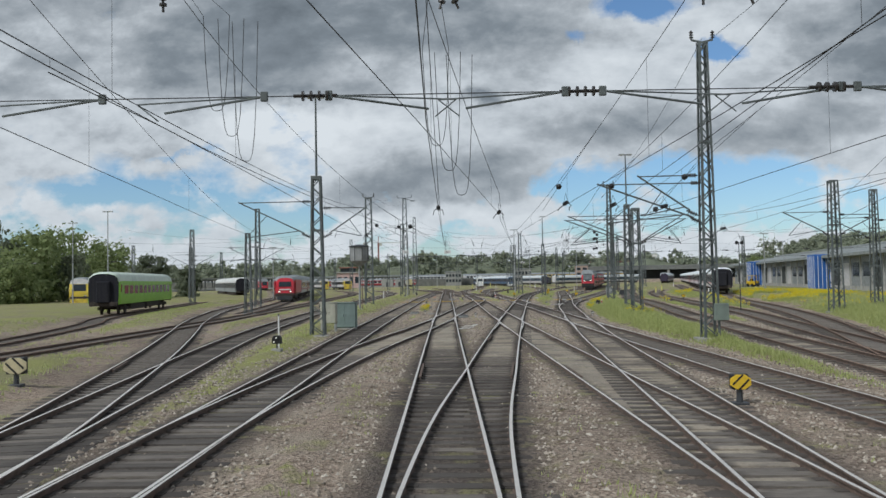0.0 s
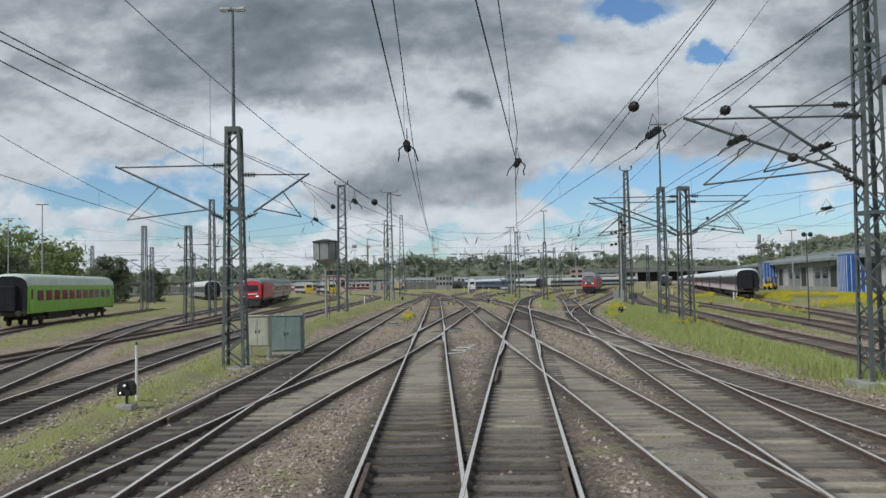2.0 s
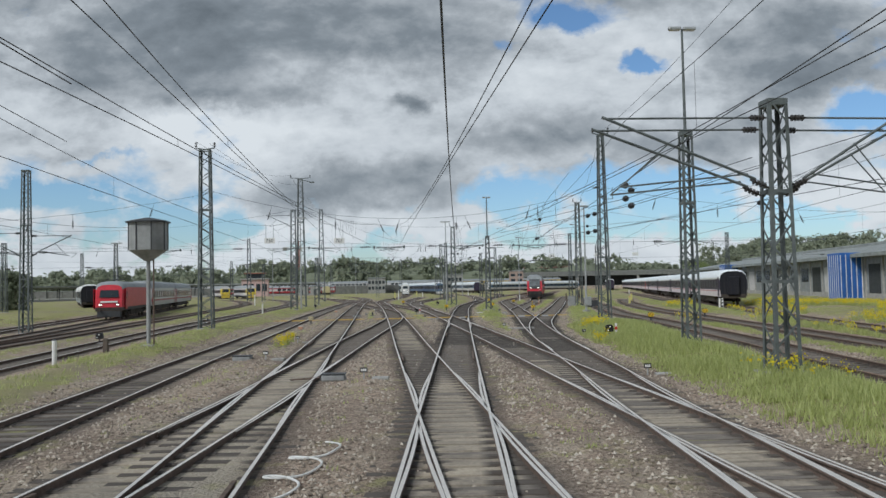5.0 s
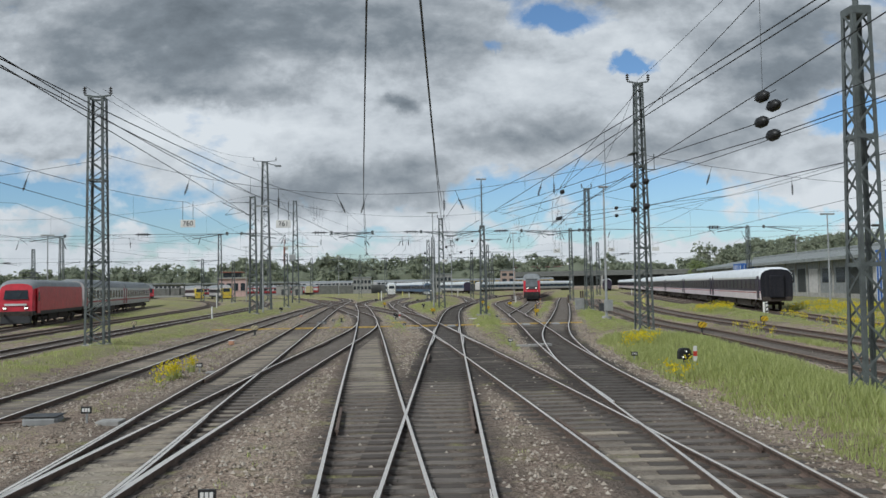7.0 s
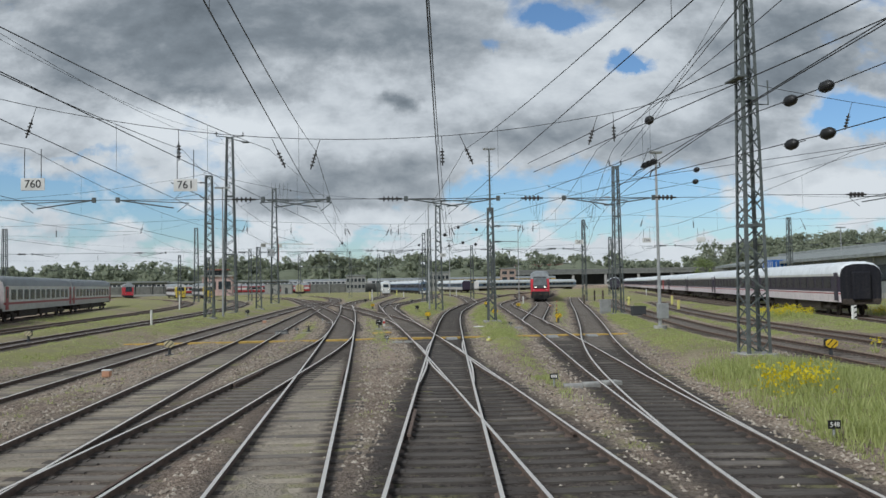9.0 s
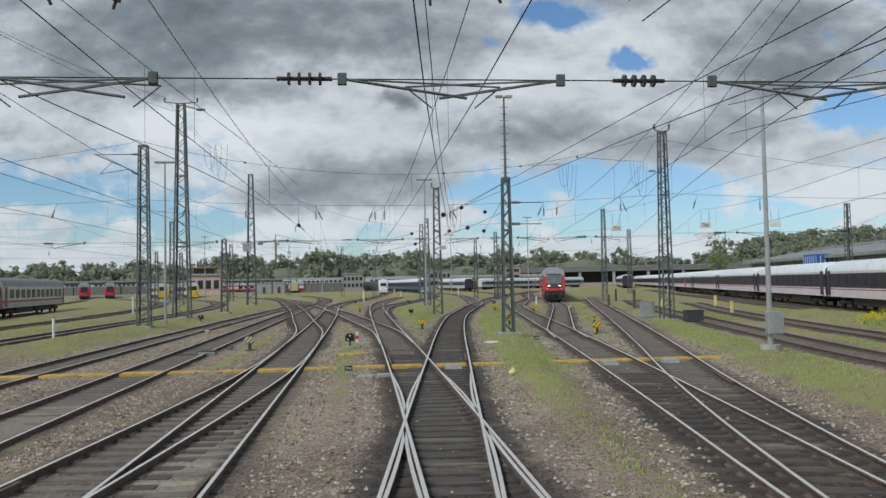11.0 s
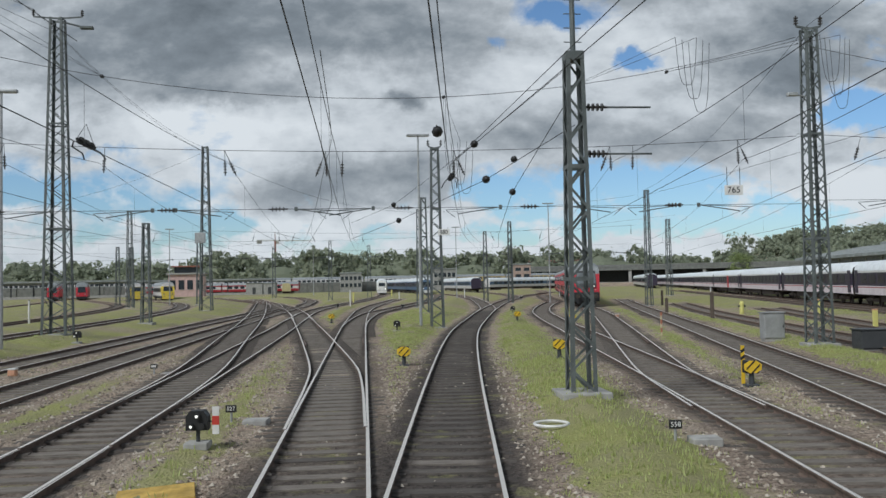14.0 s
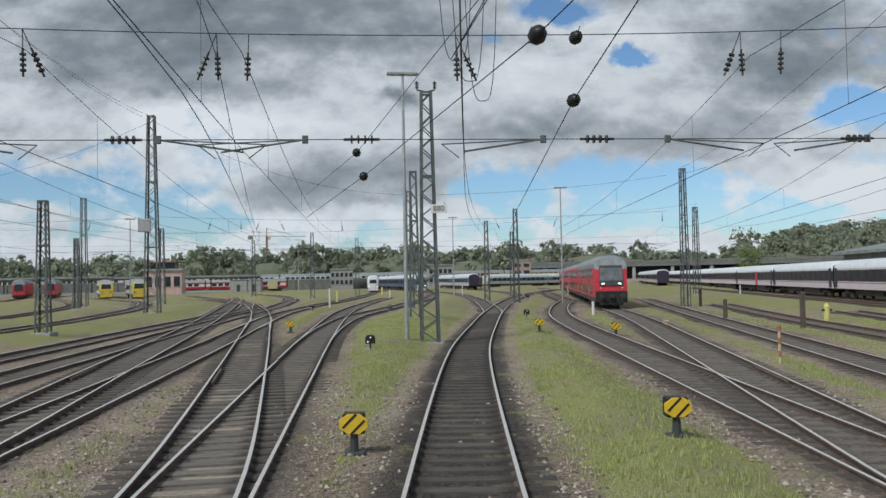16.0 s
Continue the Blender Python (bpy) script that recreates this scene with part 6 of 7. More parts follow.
def writing(words, size, material, parent, x, y, z):
    me = text_mesh(words, size)
    me.materials.clear()
    me.materials.append(material)
    return part("writing", me, None, parent, at=Matrix.Translation((x, y, z)))


FADED = painted("bleached_yellow_paint", (0.62, 0.54, 0.34), 0.6, 0.3, 5.0)


def point_lantern(x, y, turn=0.0, size=0.22, faded=False, tilt=45):
    face = FADED if faded else YELLOW
    z0 = level(x, y)
    t = thing("point_lantern", pose(x, y, z0, 0, 0, turn), "yellow and black striped point indicator on a low stand" if not faded else "faded pale striped point indicator on a low stand", "signal", "point indicators")
    part("base_plate", Shell().box(-0.17, -0.06, -0.03, 0.17, 0.26, 0.05, bevel=0.015), DARK_GREY, t)
    part("stand", Shell().rod((0, 0.1, 0.04), (0, 0.1, 0.36), 0.075, 10, r2=0.06), DARK_GREY, t)
    cz = 0.33 + 0.76 * size
    part("housing", Shell().box(-size * 0.82, 0.0, 0.33, size * 0.82, 0.26, 0.33 + 1.5 * size, bevel=0.03), BLACK, t, "black lantern housing")
    ring = lambda y, r: [(r * math.cos(math.pi / 8 + i * math.pi / 4) * 1.08, y, cz + 0.76 * r * math.sin(math.pi / 8 + i * math.pi / 4)) for i in range(8)]
    plate = part("face", Shell().loft([ring(-0.03, size), ring(0.0, size * 1.04)]), face, t, "faded white face" if faded else "octagonal yellow face")
    e = math.radians(tilt)
    for off in (-0.42, 0.42):
        cx, oz = -off * size * math.sin(e), 0.8 * off * size * math.cos(e)
        half = size * 0.70
        a = Vector((cx - half * math.cos(e), -0.036, cz + oz - half * math.sin(e)))
        b = Vector((cx + half * math.cos(e), -0.036, cz + oz + half * math.sin(e)))
        part("stripe", Shell().add([a + Vector((-math.sin(e), 0, math.cos(e))) * k + Vector((0, dy, 0)) for k, dy in ((-0.085 * size, 0), (0.085 * size, 0), (0.085 * size, 0.008), (-0.085 * size, 0.008))] + [b + Vector((-math.sin(e), 0, math.cos(e))) * k + Vector((0, dy, 0)) for k, dy in ((-0.085 * size, 0), (0.085 * size, 0), (0.085 * size, 0.008), (-0.085 * size, 0.008))], [(3, 2, 1, 0), (4, 5, 6, 7), (0, 1, 5, 4), (1, 2, 6, 5), (2, 3, 7, 6), (3, 0, 4, 7)]), BLACK, plate)


for x, y in ((6.4, 18.0), (19.6, 122.6), (11.04, 130.1), (16.3, 129.8), (22.9, 154.0), (22.5, 93.8), (28.7, 99.1), (19.6, 155.4), (7.3, 162.4)):
    point_lantern(x, y, -3)
point_lantern(-11.7, 22.5, 6, 0.3, True, -45)
point_lantern(-2.2, 101.2, 0, 0.2, True)
point_lantern(2.6, 117.0, 0, 0.2, True)
point_lantern(-12.5, 113.5, 0, 0.2, True)


def dwarf_signal(x, y, turn=0.0, plate=False):
    t = thing("dwarf_signal", pose(x, y, level(x, y), 0, 0, turn) @ Matrix.Scale(0.72, 4), "low black shunting signal with small white lights" + (" and a striped plate" if plate else ""), "signal", "shunting signals")
    part("footing", Shell().box(-0.28, -0.2, -0.05, 0.28, 0.3, 0.12, bevel=0.02), CONCRETE, t)
    part("post", Shell().rod((0, 0.08, 0.1), (0, 0.08, 0.42), 0.05, 8), DARK_GREY, t)
    h = part("housing", Shell().loft([[(-0.26, y, 0.40), (0.26, y, 0.40), (0.26, y, 0.72), (0.16, y, 0.86), (-0.16, y, 0.86), (-0.26, y, 0.72)] for y in (-0.06, 0.22)]), BLACK, t)
    for lx, lz in ((-0.12, 0.5), (0.13, 0.5), (0.02, 0.74)):
        part("hood", Shell().rod((lx, -0.14, lz), (lx, -0.05, lz), 0.075, 10), BLACK, h)
    for lx, lz in ((-0.12, 0.5), (0.02, 0.74)):
        part("light", Shell().disc((lx, -0.145, lz), (0, 1, 0), 0.035, 0.006, 10), LAMP_WHITE, h)
    if plate:
        q = part("mast_plate", Shell().box(0.36, -0.02, 0.3, 0.52, 0.0, 0.95), WHITE, t, "white plate with a red band")
        part("band", Shell().box(0.355, -0.026, 0.52, 0.525, -0.016, 0.73), PLATE_RED, q)
        part("bracket", Shell().rod((0.2, 0.03, 0.6), (0.44, 0.003, 0.6), 0.02, 5), DARK_GREY, t)


for x, y, plate in ((-6.84, 33.6, False), (14.0, 75.2, True), (11.5, 148.5, False), (6.9, 116.8, True), (-12.4, 83.0, False), (21.9, 169.9, False), (6.7, 192.5, False), (13.7, 190.9, False), (31.5, 216.6, False), (-4.9, 146.0, False)):
    dwarf_signal(x, y, -4, plate)


def number_plate(x, y, words=None, lids=1, machine=False):
    """A point number on a short post beside pale duct lids."""
    z = level(x, y)
    t = thing("point_number_sign", pose(x, y, z, 0, 0, -4), "black point number plate on a short post", "sign", "point number signs")
    part("post", Shell().rod((0, 0.03, -0.05), (0, 0.03, 0.34), 0.025, 6), GALVANISED, t)
    q = part("plate", Shell().box(-0.11, -0.01, 0.2, 0.11, 0.02, 0.345, bevel=0.006), BLACK, t)
    if words:
        writing(words, 0.115, WHITE, q, 0, -0.014, 0.272)
    else:
        for i in range(3):
            part("mark", Shell().box(-0.08 + 0.057 * i, -0.018, 0.235, -0.038 + 0.057 * i, -0.008, 0.31), WHITE, q)
    for i in range(lids):
        l = tagged(part("duct_lid", Shell().box(-0.25, -0.2, -0.1, 0.25, 0.2, 0.05, bevel=0.02), CONCRETE), "pale concrete cable duct lid in the ballast", "duct lid", "cable duct lids")
        l.matrix_basis = pose(x + 0.5 + 0.6 * i, y + 0.25 * i, z, 0, 0, -6 + 9 * i)
    if machine:
        m = thing("point_machine", pose(x - 0.9, y + 0.1, z, 0, 0, -3), "grey point machine box beside the rail", "point machine", "point machines")
        part("case", Shell().box(-0.36, -0.22, -0.05, 0.36, 0.22, 0.16, bevel=0.05), TANK_GREY, m)
        part("lid", Shell().box(-0.37, -0.23, 0.16, 0.37, 0.23, 0.19, bevel=0.01), DARK_GREY, m)
        part("rod", Shell().rod((-1.3, 0, 0.02), (-0.42, 0, 0.06), 0.03, 6), RUST, m)


number_plate(7.0, 105.6, "546", 2)
number_plate(14.9, 115.7, "558", 1)
number_plate(13.8, 79.3, "548", 1)
number_plate(10.8, 60.3, None, 2)
number_plate(2.3, 61.1, None, 1, True)
number_plate(10.8, 87.3, None, 3)
number_plate(7.05, 119.4, "527", 1)
number_plate(-1.3, 79.5, None, 1)
number_plate(-1.6, 68.9, None, 1, True)
number_plate(2.9, 130.0, None, 1)
number_plate(2.0, 115.6, "543", 1, True)


def hanging_board(x, y, z, words, up=0.35):
    t = thing("number_board", pose(x, y, z, 0, 0, -4), "white catenary number board with black digits", "sign", "catenary number boards")
    b = part("board", Shell().box(-0.36, -0.012, -0.19, 0.36, 0.012, 0.19, bevel=0.006), WHITE, t)
    if words:
        writing(words, 0.34, BLACK, b, 0, -0.016, 0)
    for s in (-0.25, 0.25):
        part("hanger", Shell().rod((s, 0, 0.19), (s, 0, 0.19 + up), 0.012, 4), WIRE, t)


hanging_board(-4.2, 92.0, 5.95, "760", 0.9)
hanging_board(0.45, 91.5, 5.85, "761", 0.9)
hanging_board(24.0, 132.8, 6.05, "765", 0.7)
hanging_board(28.8, 130.0, 6.0, "766", 0.7)
hanging_board(33.2, 129.7, 6.0, None, 0.7)
hanging_board(14.62, 152.6, 5.8, "880", 0.1)


def duct_crossing():
    """Yellow walking boards laid between the rails, right across the tracks."""
    t = thing("cable_crossing", pose(0, 0, 0), "worn yellow board crossing laid across the tracks", "track crossing")
    rails = []
    for name in ("west", "second", "third", "fourth", "driven", "ladder", "fan"):
        c = at_y(name, 108.6)
        rails += [c - RAIL_GAP, c + RAIL_GAP]
    edges = sorted(rails)
    edges = [-8.2] + edges + [edges[-1] + 1.2]
    r = random.Random(5)
    for a, b in zip(edges[:-1], edges[1:]):
        if b - a < 0.3:
            continue
        n = max(1, round((b - a - 0.2) / 1.25))
        w = (b - a - 0.2) / n
        for i in range(n):
            x0 = a + 0.1 + w * i
            part("board", Shell().box(x0 + 0.015, 108.28 + r.uniform(-0.03, 0.03), -0.16, x0 + w - 0.015, 108.92 + r.uniform(-0.03, 0.03), -0.035 + r.uniform(-0.012, 0.008), bevel=0.012), DECK_YELLOW, t)


duct_crossing()
slab = tagged(part("loose_board", Shell().box(-0.5, -0.35, 0.0, 0.5, 0.35, 0.045, bevel=0.015), DECK_YELLOW), "worn yellow board lying on the ballast", "board")
slab.matrix_basis = pose(7.0, 113.6, level(7.0, 113.6), 2, -2, 12)
for x in (10.4, 15.65, 17.75):
    p = tagged(part("ramp_plate", Shell().loft([[(-0.26, -0.35, -0.12), (0.26, -0.35, -0.12), (0.3, 0.35, -0.12), (-0.3, 0.35, -0.12)], [(-0.24, -0.1, 0.0), (0.24, -0.1, 0.0), (0.28, 0.3, 0.0), (-0.28, 0.3, 0.0)]]), GALVANISED), "grey steel ramp plate beside the boards", "ramp plate", "ramp plates")
    p.matrix_basis = pose(x, 107.8, -0.02)


def cabinet(name, x, y, w, d, z0, z1, material, label, doors=2):
    t = thing(name, pose(x, y, level(x, y), 0, 0, -3), label, "cabinet", "lineside cabinets")
    b = part("body", Shell().box(-w / 2, 0, z0, w / 2, d, z1, bevel=0.02), material, t)
    part("roof", Shell().box(-w / 2 - 0.04, -0.05, z1, w / 2 + 0.04, d + 0.04, z1 + 0.05, bevel=0.012), material, t)
    if z0 > 0.2:
        for sx in (-w / 2 + 0.06, w / 2 - 0.06):
            for sy in (0.06, d - 0.06):
                part("leg", Shell().bar((sx, sy, -0.1), (sx, sy, z0 + 0.01), 0.06, 0.06), GALVANISED, t)
    else:
        part("plinth", Shell().box(-w / 2 + 0.03, 0.03, -0.15, w / 2 - 0.03, d - 0.03, z0 + 0.01), CONCRETE, t)
    for i in range(doors):
        x0 = -w / 2 + 0.03 + i * (w - 0.06) / doors
        x1 = x0 + (w - 0.06) / doors
        q = part("door", Shell().box(x0 + 0.008, -0.022, z0 + 0.05, x1 - 0.008, 0.004, z1 - 0.04, bevel=0.006), material, b)
        hx = x1 - 0.07 if i == 0 else x0 + 0.07
        part("handle", Shell().box(hx - 0.012, -0.05, (z0 + z1) / 2 - 0.07, hx + 0.012, -0.02, (z0 + z1) / 2 + 0.07, bevel=0.005), BLACK, q)


cabinet("lineside_cabinet", -6.55, 46.4, 0.9, 0.5, 0.45, 1.6, BEIGE, "beige two-door lineside cabinet on four legs")
cabinet("relay_cabinet", -5.9, 48.9, 1.3, 0.6, 0.1, 1.55, CABINET_GREEN, "grey-green relay cabinet beside the mast")
cabinet("relay_cabinet", 27.2, 136.2, 0.9, 0.5, 0.1, 1.2, TANK_GREY, "grey metal cabinet in the grass strip", 1)
cabinet("cable_box", 28.4, 131.0, 1.1, 0.7, 0.05, 0.75, DARK_GREY, "dark rounded cable box beside a mast", 1)


def pole_tank(x, y):
    t = thing("pole_tank", pose(x, y, 0), "weathered grey tank on a single pole", "tank")
    z0 = level(x, y)
    ring = lambda r, z: [(r * math.cos(math.pi / 8 + i * math.pi / 4), r * math.sin(math.pi / 8 + i * math.pi / 4), z) for i in range(8)]
    part("footing", Shell().box(-0.3, -0.3, z0 - 0.2, 0.3, 0.3, z0 + 0.04, bevel=0.03), CONCRETE, t)
    part("pole", Shell().rod((0, 0, z0 + 0.1), (0, 0, 4.2), 0.10, 12, r2=0.09), TANK_GREY, t)
    b = part("tank", Shell().loft([ring(0.16, 4.1), ring(0.86, 4.6), ring(0.86, 5.86)]), TANK_GREY, t)
    for i in range(8):
        a = math.pi / 8 + i * math.pi / 4
        part("seam", Shell().rod((0.87 * math.cos(a), 0.87 * math.sin(a), 4.6), (0.87 * math.cos(a), 0.87 * math.sin(a), 5.86), 0.03, 5), DARK_GREY, b)
    part("roof", Shell().loft([ring(1.0, 5.86), ring(1.0, 5.93), ring(0.2, 6.1)]), DARK_GREY, t)
    part("pipe", Shell().rod((0.25, -0.05, z0), (0.25, -0.05, 4.45), 0.035, 6), RUST, t)


pole_tank(-7.68, 75.1)
lump = thing("rubbish_bag", pose(11.9, 105.2, level(11.9, 105.2), 0, 0, 25), "crumpled yellow and white bag on the ballast", "rubbish")
ringed = lambda r, z: [(r * (1.25 + 0.2 * math.sin(3 * i)) * math.cos(i * math.pi / 5), r * math.sin(i * math.pi / 5), z) for i in range(10)]
part("bag", Shell().loft([ringed(0.08, 0.0), ringed(0.12, 0.05), ringed(0.10, 0.12), ringed(0.03, 0.17)]), HYDRANT, lump)
part("knot", Shell().loft([ringed(0.05, 0.15), ringed(0.035, 0.19), ringed(0.06, 0.23)]), WHITE, lump)


def marker(name, x, y, parts, label, category, group=""):
    t = thing(name, pose(x, y, level(x, y), 0, 0, -4), label, category, group)
    for nm, shell, mat in parts:
        part(nm, shell, mat, t)


for x, y in ((-2.3, 93.0), (-1.5, 130.0), (28.2, 161.7)):
    marker("orange_box", x, y, (("case", Shell().box(-0.13, -0.1, 0.02, 0.13, 0.1, 0.22, bevel=0.03), ORANGE), ("lid", Shell().box(-0.14, -0.11, 0.22, 0.14, 0.11, 0.26, bevel=0.01), CREAM)), "small orange box with pale lid standing in the ballast", "box", "orange boxes")
FADED_RED = painted("faded_signal_red", (0.42, 0.17, 0.11), 0.7, 0.3)
post_parts = [("post", Shell().rod((0, 0, -0.1), (0, 0, 1.0), 0.045, 8), FADED), ("cap", Shell().rod((0, 0, 1.0), (0, 0, 1.16), 0.06, 8), FADED_RED)]
for z in (0.2, 0.6):
    post_parts.append(("band", Shell().rod((0, 0, z), (0, 0, z + 0.2), 0.049, 8), FADED_RED))
marker("marker_post", 24.0, 141.1, post_parts, "red and white banded marker post in the grass", "post")
for x, y in ((37.0, 115.5), (-9.75, 69.4), (27.3, 173.2)):
    marker("bollard", x, y, (("post", Shell().rod((0, 0, -0.1), (0, 0, 0.95), 0.09, 10), WHITE), ("cap", Shell().rod((0, 0, 0.95), (0, 0, 1.0), 0.1, 10, r2=0.05), DARK_GREY)), "white painted bollard post in the weeds", "post", "bollards")
marker("hydrant", 37.9, 162.0, (("barrel", Shell().rod((0, 0, -0.05), (0, 0, 0.8), 0.16, 12), HYDRANT), ("bonnet", Shell().rod((0, 0, 0.8), (0, 0, 0.98), 0.18, 12, r2=0.07), HYDRANT), ("outlet", Shell().rod((-0.28, 0, 0.6), (0.28, 0, 0.6), 0.07, 10), DARK_GREY)), "yellow hydrant in the grass beside the tracks", "hydrant")

marker("marker_post", -6.95, 34.6, (("post", Shell().rod((0, 0, -0.1), (0, 0, 1.35), 0.035, 8), WHITE), ("cap", Shell().rod((0, 0, 1.35), (0, 0, 1.42), 0.04, 8, r2=0.02), DARK_GREY)), "slim white marker post behind a shunting signal", "post")
for x, y, tall in ((7.9, 202.9, 2.0), (28.5, 258.2, 1.9), (43.6, 244.4, 1.5), (15.8, 251.9, 1.2), (62.4, 224.4, 1.3), (-9.4, 128.0, 1.2), (-15.8, 168.0, 1.7)):
    marker("marker_post", x, y, (("post", Shell().rod((0, 0, -0.1), (0, 0, tall), 0.08, 8), WHITE), ("cap", Shell().rod((0, 0, tall), (0, 0, tall + 0.06), 0.09, 8, r2=0.03), DARK_GREY)), "slim white marker post in the weeds", "post", "white marker posts")
for x, y, tall in ((7.9, 228.9, 1.6), (14.8, 263.4, 1.3), (37.0, 144.3, 0.9), (41.5, 157.5, 1.1)):
    marker("marker_post", x, y, (("post", Shell().box(-0.12, -0.08, -0.1, 0.12, 0.08, tall, bevel=0.02), HYDRANT), ("cap", Shell().box(-0.14, -0.1, tall, 0.14, 0.1, tall + 0.06, bevel=0.02), ORANGE)), "short yellow marker post beside the track", "post", "yellow marker posts")
for x, y, tall in ((32.7, 155.3, 1.75), (41.1, 187.4, 1.5), (33.4, 165.5, 1.2), (-9.4, 74.5, 0.55)):
    marker("fence_post", x, y, (("post", Shell().box(-0.11, -0.09, -0.2, 0.11, 0.09, tall, bevel=0.02), BARK), ("top", Shell().loft([[(-0.12, -0.1, tall), (0.12, -0.1, tall), (0.12, 0.1, tall), (-0.12, 0.1, tall)], [(-0.05, -0.04, tall + 0.08), (0.05, -0.04, tall + 0.08), (0.05, 0.04, tall + 0.08), (-0.05, 0.04, tall + 0.08)]]), BARK)), "weathered brown timber post between the sidings", "post", "timber posts")
stripes = [("post", Shell().box(-0.045, -0.02, -0.1, 0.045, 0.02, 1.0), YELLOW)]
for z in (0.62, 0.80):
    stripes.append(("stripe", Shell().add([(-0.047, -0.024, z), (0.047, -0.024, z + 0.06), (0.047, -0.024, z + 0.14), (-0.047, -0.024, z + 0.08), (-0.047, 0.024, z), (0.047, 0.024, z + 0.06), (0.047, 0.024, z + 0.14), (-0.047, 0.024, z + 0.08)], [(0, 1, 2, 3), (7, 6, 5, 4), (0, 4, 5, 1), (1, 5, 6, 2), (2, 6, 7, 3), (3, 7, 4, 0)]), BLACK))
marker("striped_post", 19.62, 123.2, stripes, "yellow and black striped stake behind a point indicator", "post")
stake = [("post", Shell().box(-0.09, -0.03, -0.1, 0.09, 0.03, 1.05), WHITE)]
for z in (0.15, 0.48, 0.80):
    stake.append(("stripe", Shell().add([(-0.092, -0.034, z), (0.092, -0.034, z + 0.08), (0.092, -0.034, z + 0.2), (-0.092, -0.034, z + 0.12), (-0.092, 0.034, z), (0.092, 0.034, z + 0.08), (0.092, 0.034, z + 0.2), (-0.092, 0.034, z + 0.12)], [(0, 1, 2, 3), (7, 6, 5, 4), (0, 4, 5, 1), (1, 5, 6, 2), (2, 6, 7, 3), (3, 7, 4, 0)]), BLACK))
marker("striped_post", 37.6, 116.2, stake, "white and black striped stake before the parked coaches", "post")
for x, y, w, h in ((-25.3, 367.2, 5.0, 3.4), (-19.3, 357.0, 3.6, 3.2)):
    marker("lineside_hut", x, y, (("wall", Shell().box(-w / 2, 0, -0.3, w / 2, 3.0, h), DIM_RENDER), ("roof", Shell().box(-w / 2 - 0.2, -0.2, h, w / 2 + 0.2, 3.2, h + 0.2, bevel=0.03), ROOF_SHEET), ("door", Shell().box(-0.5, -0.05, 0, 0.5, 0.01, 2.1), DARK_GREY)), "small grey lineside hut at the station throat", "hut", "lineside huts")

marker("loudspeaker_post", 23.3, 65.0, (("post", Shell().rod((0, 0, -0.2), (0, 0, 5.45), 0.045, 8, r2=0.03), DARK_GREY), ("crossbar", Shell().rod((-0.2, 0, 5.4), (0.2, 0, 5.4), 0.02, 6), DARK_GREY), ("horn", Shell().rod((-0.2, -0.14, 5.4), (-0.2, 0.1, 5.4), 0.15, 12, r2=0.06), BLACK), ("horn", Shell().rod((0.2, -0.14, 5.4), (0.2, 0.1, 5.4), 0.15, 12, r2=0.06), BLACK)), "thin dark post with two round loudspeakers", "post")


def works_truck(x, y, turn):
    t = thing("works_truck", pose(x, y, level(x, y), 0, 0, turn), "small yellow works truck parked beside the workshop", "vehicle")
    part("body", Shell().box(-0.75, -1.1, 0.35, 0.75, 1.2, 1.15, bevel=0.08), YELLOW, t)
    for sx in (-0.68, 0.68):
        for sy in (-0.3, 0.9):
            part("cab_post", Shell().bar((sx, sy, 1.1), (sx * 0.92, sy, 2.2), 0.08, 0.08), YELLOW, t)
            part("wheel", Shell().disc((sx, sy - 0.3, 0.34), (1, 0, 0), 0.34, 0.12, 16), BLACK, t)
    part("cab_roof", Shell().box(-0.75, -0.4, 2.18, 0.75, 1.0, 2.28, bevel=0.04), YELLOW, t)
    part("seat", Shell().box(-0.3, 0.2, 1.1, 0.3, 0.7, 1.6, bevel=0.06), BLACK, t)
    part("lift_mast", Shell().box(-0.45, -1.3, 0.1, -0.35, -1.15, 2.4).box(0.35, -1.3, 0.1, 0.45, -1.15, 2.4).box(-0.45, -1.3, 2.3, 0.45, -1.15, 2.4).box(-0.5, -1.35, 0.3, 0.5, -1.28, 0.7), DARK_GREY, t)


works_truck(62.5, 167.0, 20)

# Sprayed white squiggle on the ballast, lying a little over the stones.
loops = [(1.72 - 0.011 * k + 0.34 * math.sin(k * 0.29), 50.75 - 0.062 * k + 0.35 * math.cos(k * 0.29)) for k in range(62)]
tagged(part("paint_mark", Shell().tube([(x, y, level(x, y) + 0.035) for x, y in loops], 0.02, 5), WHITE), "white sprayed squiggle on the ballast", "paint mark")
ring = [(13.25 + 0.32 * math.cos(a * 0.314), 117.7 + 0.32 * math.sin(a * 0.314), level(13.25, 117.7) + 0.06) for a in range(21)]
tagged(part("hose_ring", Shell().tube(ring, 0.03, 6), WHITE), "white coil of hose lying in the ballast", "hose")


# ---------------------------------------------------------------- grass, flowers and loose stones
BLADES = leaf_material("grass_blades", (0.33, 0.37, 0.120), (0.58, 0.615, 0.28))
PETALS = leaf_material("rapeseed_petals", (0.70, 0.56, 0.02), (0.86, 0.74, 0.06))


def stones_material():
    m = Mat("broken_ballast_stone", 0.9, 0.0, 0.25)
    m.colour(m.ramp(m.island(), (0.0, (0.14, 0.115, 0.092)), (0.5, (0.33, 0.278, 0.225)), (1.0, (0.50, 0.445, 0.375))))
    return m.m


STONE = stones_material()
gen = np.random.default_rng(11)


